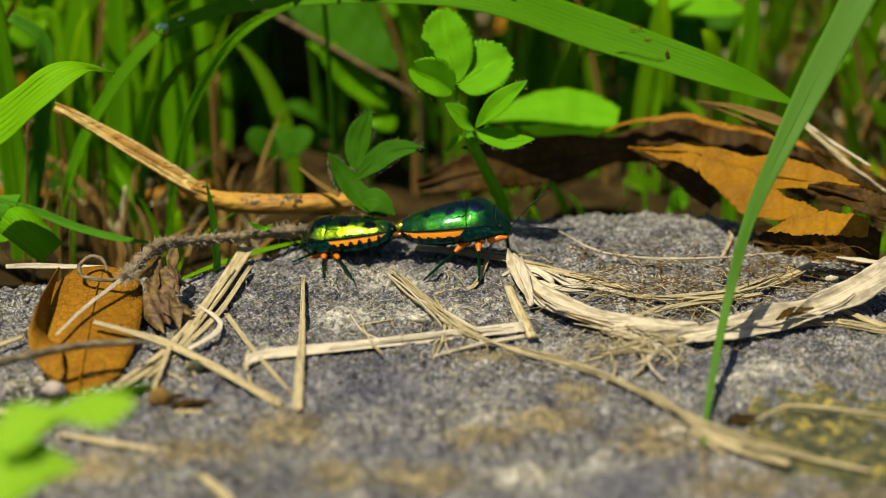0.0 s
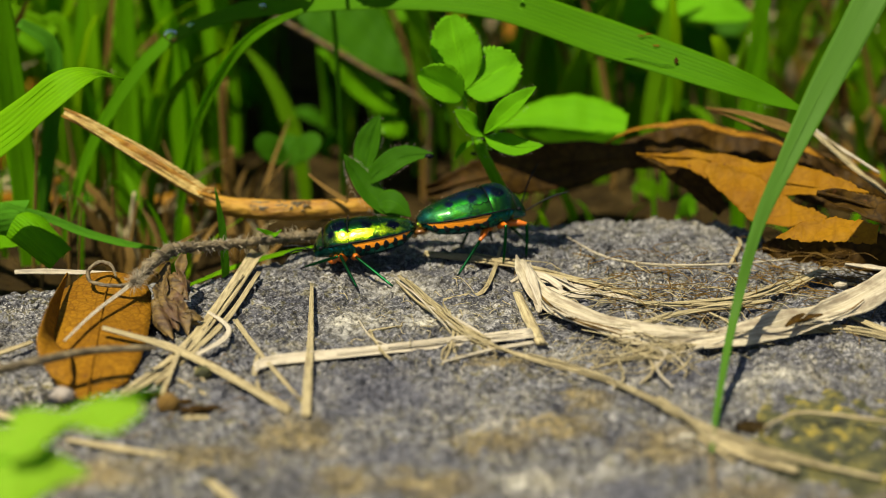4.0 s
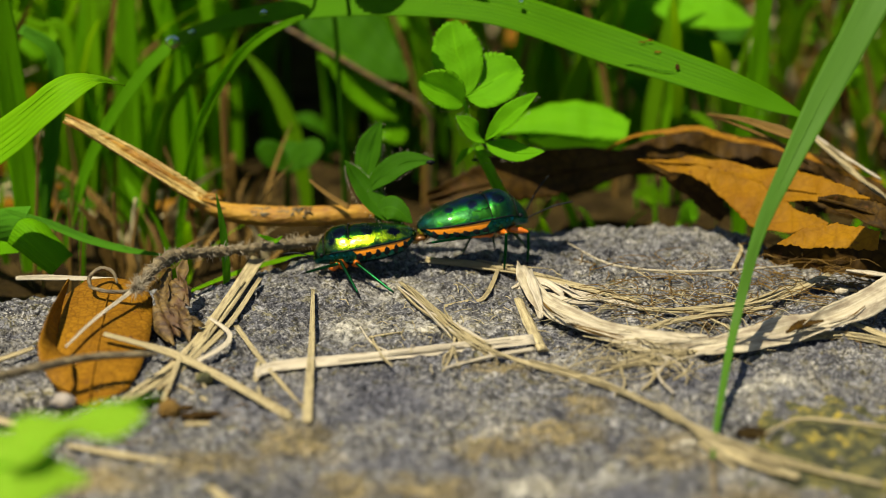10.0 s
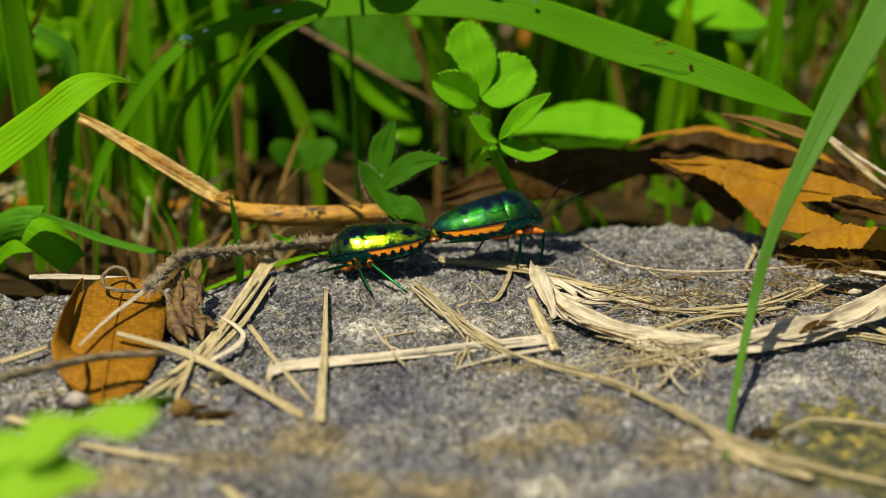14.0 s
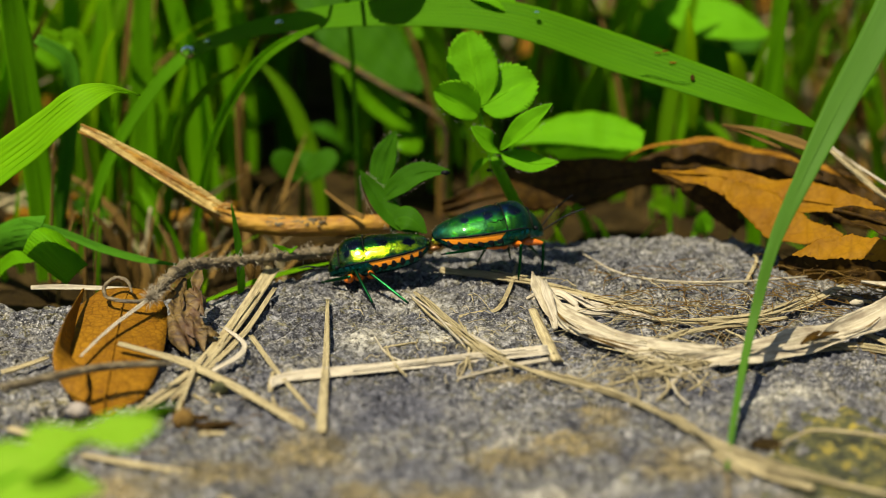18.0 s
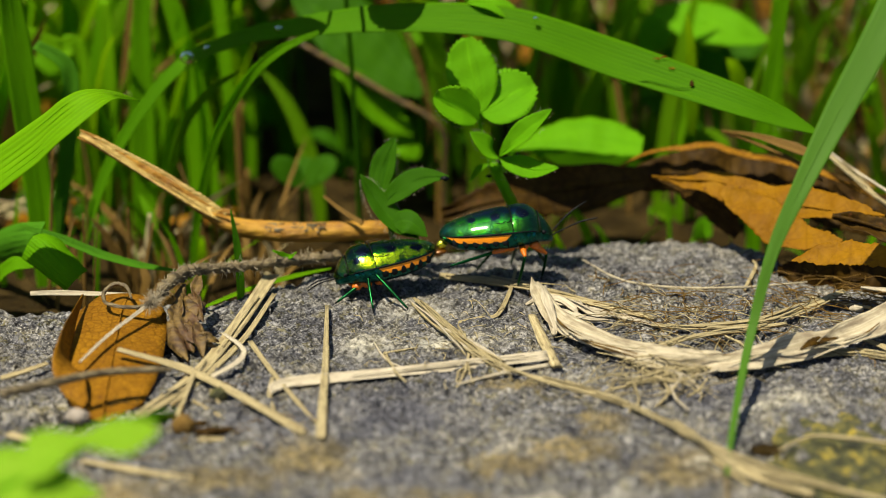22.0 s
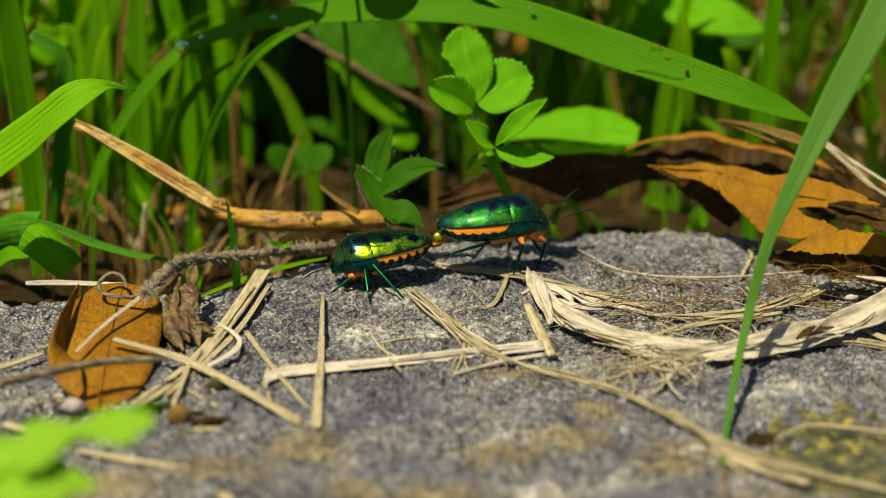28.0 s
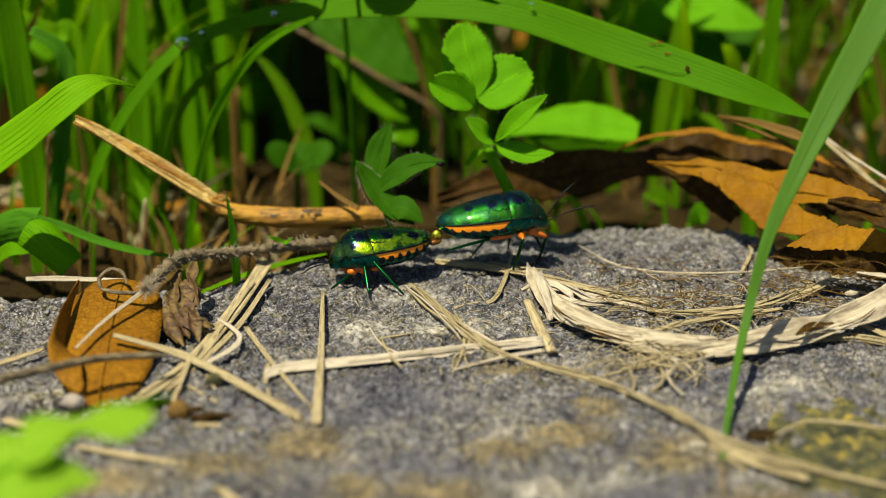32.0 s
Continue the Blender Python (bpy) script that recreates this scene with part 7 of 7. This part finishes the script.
MALE_L, FEMALE_L = 11.4, 12.2
male = bug("jewel_bug", MALE_L, 6.2, 2.4, 1.9, (0.58, 0.80, 0.010), (0.46, 0.74, 0.010), 0.7, ((0.45, 50, 0.45), (0.20, 46, 0.5), (0.70, 56, 0.62), (0.79, 34, 0.34), (0.34, 82, 0.45), (0.56, 80, 0.4), (0.82, 74, 0.42)), "metallic green jewel bug with orange side bands, joined rear to rear")
female = bug("jewel_bug", FEMALE_L, 6.6, 2.6, 2.0, (0.015, 0.088, 0.004), (0.011, 0.068, 0.006), 1.1, ((0.48, 52, 0.42), (0.72, 52, 0.55), (0.27, 56, 0.35), (0.80, 82, 0.4), (0.34, 84, 0.4)), "larger green and blue jewel bug raised on its legs")
r = blob(np.array((-0.75, 0.2, 0.35)), np.array((0.62, 0.45, 0.52)), 0.03, 2)
put("rear_capsule", *r[:2], GOLD, male, "shiny golden rear capsule", uv=r[2])
r = blob(np.array((-0.35, 0.2, -0.4)), np.array((0.8, 0.5, 0.32)), 0.05, 3)
put("rear_segment", *r[:2], AMBER, male, "amber rear segment", uv=r[2])
MALE_LEGS, FEMALE_LEGS = bug_legs(male, MALE_L, 1.9, 0.75), bug_legs(female, FEMALE_L, 2.0, 0.49)
MALE_FEELERS = [antenna(male, s, 3.6) for s in (-1, 1)]
FEMALE_FEELERS = [antenna(female, s, 5.6) for s in (-1, 1)]


# ---- what moves ----
def between(rows, t):
    """Linear between rows of (t, a, b, c ...)."""
    ts = [r[0] for r in rows]
    return [float(np.interp(t, ts, [r[i] for r in rows])) for i in range(1, len(rows[0]))]


def bone(a, b, up):
    """A pose at a whose x points to b."""
    x = (b - a).normalized()
    y = up.cross(x).normalized()
    z = x.cross(y)
    return Matrix((x, y, z)).transposed().to_4x4(), a


def leg_pose(hip, foot, a, b, out):
    """Two joints of lengths a and b from hip to foot, the knee bent towards out. All in the body's space."""
    d = foot - hip
    l = min(max(d.length, abs(a - b) + 1e-5), a + b - 1e-5)
    x = d.normalized()
    k = (a * a - b * b + l * l) / (2 * l)
    h = math.sqrt(max(a * a - k * k, 0))
    n = (out - x * out.dot(x)).normalized()
    knee = hip + x * k + n * h
    end = hip + x * l
    res = []
    for p, q in ((hip, knee), (knee, end)):
        m, at = bone(p, q, out if abs(out.dot((q - p).normalized())) < 0.95 else Vector((0, 0, 1)))
        res.append(Matrix.Translation(at) @ m)
    return res


def motions():
    # seconds, rear tip in millimetres, pitch, turn
    male_rows = [
        (0, -5.07, 5.00, 3.28, 12.5, 160.0),
        (0.5, -4.68, 5.00, 3.36, 11.0, 164.5),
        (1, -4.25, 5.00, 3.66, 10.5, 171.0),
        (1.5, -3.95, 5.00, 3.97, 11.0, 174.5),
        (2, -3.93, 5.00, 4.17, 11.5, 177.0),
        (2.5, -3.78, 5.00, 4.28, 12.0, 177.5),
        (3, -3.84, 5.00, 4.28, 11.5, 178.5),
        (3.5, -3.81, 5.00, 4.28, 10.5, 179.5),
        (5.5, -3.92, 5.00, 4.26, 10.0, 181.0),
        (7, -3.86, 5.00, 4.27, 10.5, 181.5),
        (9, -3.87, 5.00, 4.27, 10.5, 181.5),
        (11, -3.95, 5.00, 4.18, 9.5, 181.5),
        (12.5, -3.93, 5.00, 4.18, 9.5, 182.5),
        (14, -3.78, 5.00, 4.07, 9.0, 182.5),
        (14.5, -4.02, 5.00, 4.22, 10.5, 182.5),
        (16.5, -3.97, 5.00, 4.27, 11.0, 182.5),
        (17.5, -4.02, 5.00, 4.17, 10.5, 182.5),
        (18, -3.95, 5.00, 4.29, 11.0, 184.0),
        (18.5, -3.83, 5.00, 4.72, 13.5, 185.0),
        (19, -3.39, 5.00, 4.79, 14.0, 186.5),
        (19.5, -3.37, 5.00, 4.75, 13.0, 189.0),
        (20, -3.35, 5.00, 4.79, 12.0, 192.0),
        (21, -3.45, 5.00, 4.65, 10.5, 193.0),
        (22, -3.37, 5.00, 4.43, 9.5, 193.5),
        (23, -3.34, 5.00, 4.25, 8.5, 193.0),
        (25.5, -3.26, 5.00, 4.25, 8.0, 192.5),
        (27.5, -3.26, 5.00, 4.23, 8.0, 193.0),
        (29, -3.45, 5.00, 4.05, 5.5, 196.5),
        (30.5, -3.52, 5.00, 4.05, 6.0, 195.5),
        (32, -3.44, 5.00, 3.96, 5.0, 196.5),
    ]
    female_rows = [
        (0, -4.41, 5.00, 3.33, -7.0, -3.0),
        (0.5, -4.02, 5.00, 3.71, -9.0, 2.5),
        (1, -3.68, 5.00, 4.21, -9.0, 9.5),
        (1.5, -3.38, 5.00, 4.52, -8.5, 17.0),
        (2, -3.27, 5.00, 4.72, -7.0, 19.5),
        (2.5, -3.20, 5.00, 4.83, -6.0, 20.0),
        (3, -3.27, 5.00, 4.84, -5.5, 21.0),
        (3.5, -3.32, 5.00, 4.84, -5.5, 19.5),
        (5.5, -3.34, 5.00, 4.92, -5.5, 19.0),
        (7, -3.27, 5.00, 4.92, -5.5, 18.0),
        (9, -3.37, 5.00, 5.03, -5.5, 16.5),
        (11, -3.44, 5.00, 4.84, -7.0, 14.5),
        (12.5, -3.42, 5.00, 4.85, -6.5, 14.5),
        (14, -3.16, 5.00, 4.65, -7.0, 15.5),
        (14.5, -3.49, 5.00, 4.99, -5.5, 14.0),
        (16.5, -3.53, 5.00, 5.15, -5.0, 13.0),
        (17.5, -3.48, 5.00, 4.95, -5.5, 14.0),
        (18, -3.41, 5.00, 5.06, -4.5, 14.5),
        (18.5, -3.05, 5.00, 5.74, -3.0, 12.0),
        (19, -2.75, 5.00, 6.14, -1.5, 11.0),
        (19.5, -2.48, 5.00, 6.34, -0.5, 10.5),
        (20, -2.47, 5.00, 6.38, -0.5, 10.5),
        (21, -2.57, 5.00, 6.14, -3.5, 8.0),
        (22, -2.57, 5.00, 5.92, -3.5, 7.5),
        (23, -2.54, 5.00, 5.74, -4.5, 8.0),
        (25.5, -2.36, 5.00, 5.76, -3.5, 10.5),
        (27.5, -2.34, 5.00, 5.73, -3.5, 11.0),
        (29, -2.54, 5.00, 5.66, -3.5, 10.5),
        (30.5, -2.69, 5.00, 5.66, -4.0, 10.5),
        (32, -2.42, 5.00, 5.48, -4.0, 12.0),
    ]
    # feet on the stone in millimetres, with the seconds of their steps
    male_feet = {
        "l0": [(0, *(-16.1, 3.8, 0.2)), (18.0, *(-15.9, 4, 0.2)), (19.6, *(-13.7, 0.1, 0.2)), (32, *(-13.7, 0.1, 0.2))],
        "l1": [(0, *(-12.6, -1.4, 0.2)), (1.0, *(-12.1, -1.7, 0.2)), (1.4, *(-12.1, -1.7, 0.2)), (1.9, *(-9.9, -2.7, 0.2)), (32, *(-9.8, -2.6, 0.2))],
        "l2": [(0, *(-8.3, -5.9, 0.2)), (0.5, *(-7.3, -3.9, 0.2)), (0.9, *(-6, -2.4, 0.2)), (32, *(-6.1, -2.4, 0.2))],
        "r0": [(0, -15.5, 10.2, -0.3), (18, -15.0, 9.8, -0.3), (20, -13.8, 9.2, -0.3), (32, -13.8, 9.2, -0.3)],
        "r1": [(0, -12.0, 10.4, 0), (2, -11.0, 10.2, 0), (32, -10.5, 10.2, 0)],
        "r2": [(0, -8.0, 10.5, 0), (2, -6.5, 10.5, 0), (32, -6.0, 10.5, 0)],
    }
    female_feet = {
        "r0": [(0, *(7, 5.2, 0.4)), (0.7, *(7.4, 5.2, 0.4)), (1.0, *(8.1, 6.1, 0.4)), (32, *(8.1, 7, 0.5))],
        "r1": [(0, *(3.8, -3.9, 0.2)), (1.2, *(3.8, -2.1, 0.4)), (1.7, *(5.6, 4, 0.5)), (32, *(5.4, 4.2, 0.5))],
        "r2": [(0, *(-2.5, -3.1, 0.2)), (0.9, *(-0.6, -3.9, 0.2)), (1.5, *(1, -0.9, 0.2)), (5.5, *(0.2, 0.9, 0.5)), (7.6, *(0.2, 1.1, 0.5)), (7.95, *(-3.1, 1.5, 4.2)), (10.3, *(-3.4, 1.2, 4.5)), (18.2, *(-3.4, 1.2, 4.4)), (19.5, *(-2.9, 1, 3.5)), (32, *(-2.9, 1, 3.7))],
        "l0": [(0, 7.0, 9.5, 0), (2, 8.2, 13.0, 0), (18, 8.2, 13.0, 0), (20, 9.0, 11.5, 0), (32, 9.0, 11.5, 0)],
        "l1": [(0, 4.5, 10.0, 0), (2, 4.5, 12.5, 0), (32, 5.0, 12.0, 0)],
        "l2": [(0, 0.5, 9.8, 0), (2, 1.0, 10.5, 0), (32, 1.0, 10.5, 0)],
    }
    # feelers: seconds, lift and turn in degrees
    feelers = {
        0: [(0, -4, 14, -18, -4), (1.0, -4, 14, -18, -4), (18, -4, 20, -16, -6), (20, 4, 10, 10, -10), (32, 4, 8, 10, -8)],
        1: [(0, 2, -14, -38, 14), (0.8, -12, -14, -45, 14), (2.0, -16, -12, -60, 10), (6, -14, -14, -52, 12), (9, -10, -16, -48, 10), (13, -24, -8, -40, 14), (20, -20, -14, -36, 8), (32, -14, -12, -42, 10)],
    }
    # the leaflet that the bugs push aside
    walk(tip_leaf, [(0, pose(0, 0, 0)), (1.0, pose(0.5 * MM, 0, 0.3 * MM)), (2.2, pose(0.8 * MM, 0, 0.5 * MM)), (18, pose(0.8 * MM, 0, 0.5 * MM)), (20, pose(0.9 * MM, 0, 0.75 * MM)), (32, pose(0.9 * MM, 0, 0.7 * MM))])
    jobs = ((male, male_rows, male_feet, MALE_LEGS, MALE_FEELERS, MALE_L, 12.0, 0), (female, female_rows, female_feet, FEMALE_LEGS, FEMALE_FEELERS, FEMALE_L, -12.0, 1))
    for body, rows, feet, legs, ants, length, roll, who in jobs:
        steps = sorted({t for r in feet.values() for t, *_ in r} | {r[0] for r in rows} | {r[0] for r in feelers[who]})

        def at(t):
            x, y, z, ry, rz = between(rows, t)
            x += -0.35 if who else 0.0
            return pose(x * MM, y * MM, z * MM, roll, ry, rz)

        walk(body, [(r[0], at(r[0])) for r in rows])
        for key, (thigh, shin, hip, a, b) in legs.items():
            upper, lower = [], []
            for t in steps:
                inv = at(t).inverted()
                foot = inv @ (Vector(between(feet[key], t)) * MM)
                side = -1 if key[0] == "r" else 1
                p, q = leg_pose(hip, foot, a, b, Vector((0.9, side * 0.6, 0.5) if who and key[1] == '0' else (0.15, side * 0.95, 0.30)).normalized())
                upper.append((t, p))
                lower.append((t, q))
            walk(thigh, upper)
            walk(shin, lower)
        for i, ob in enumerate(ants):
            base = Vector((0.965 * length, (-0.5, 0.5)[i], -0.55 - 0.6 * who)) * MM
            walk(ob, [(r[0], Matrix.Translation(base) @ pose(0, 0, 0, 0, r[1 + 2 * i], r[2 + 2 * i])) for r in feelers[who]])


motions()
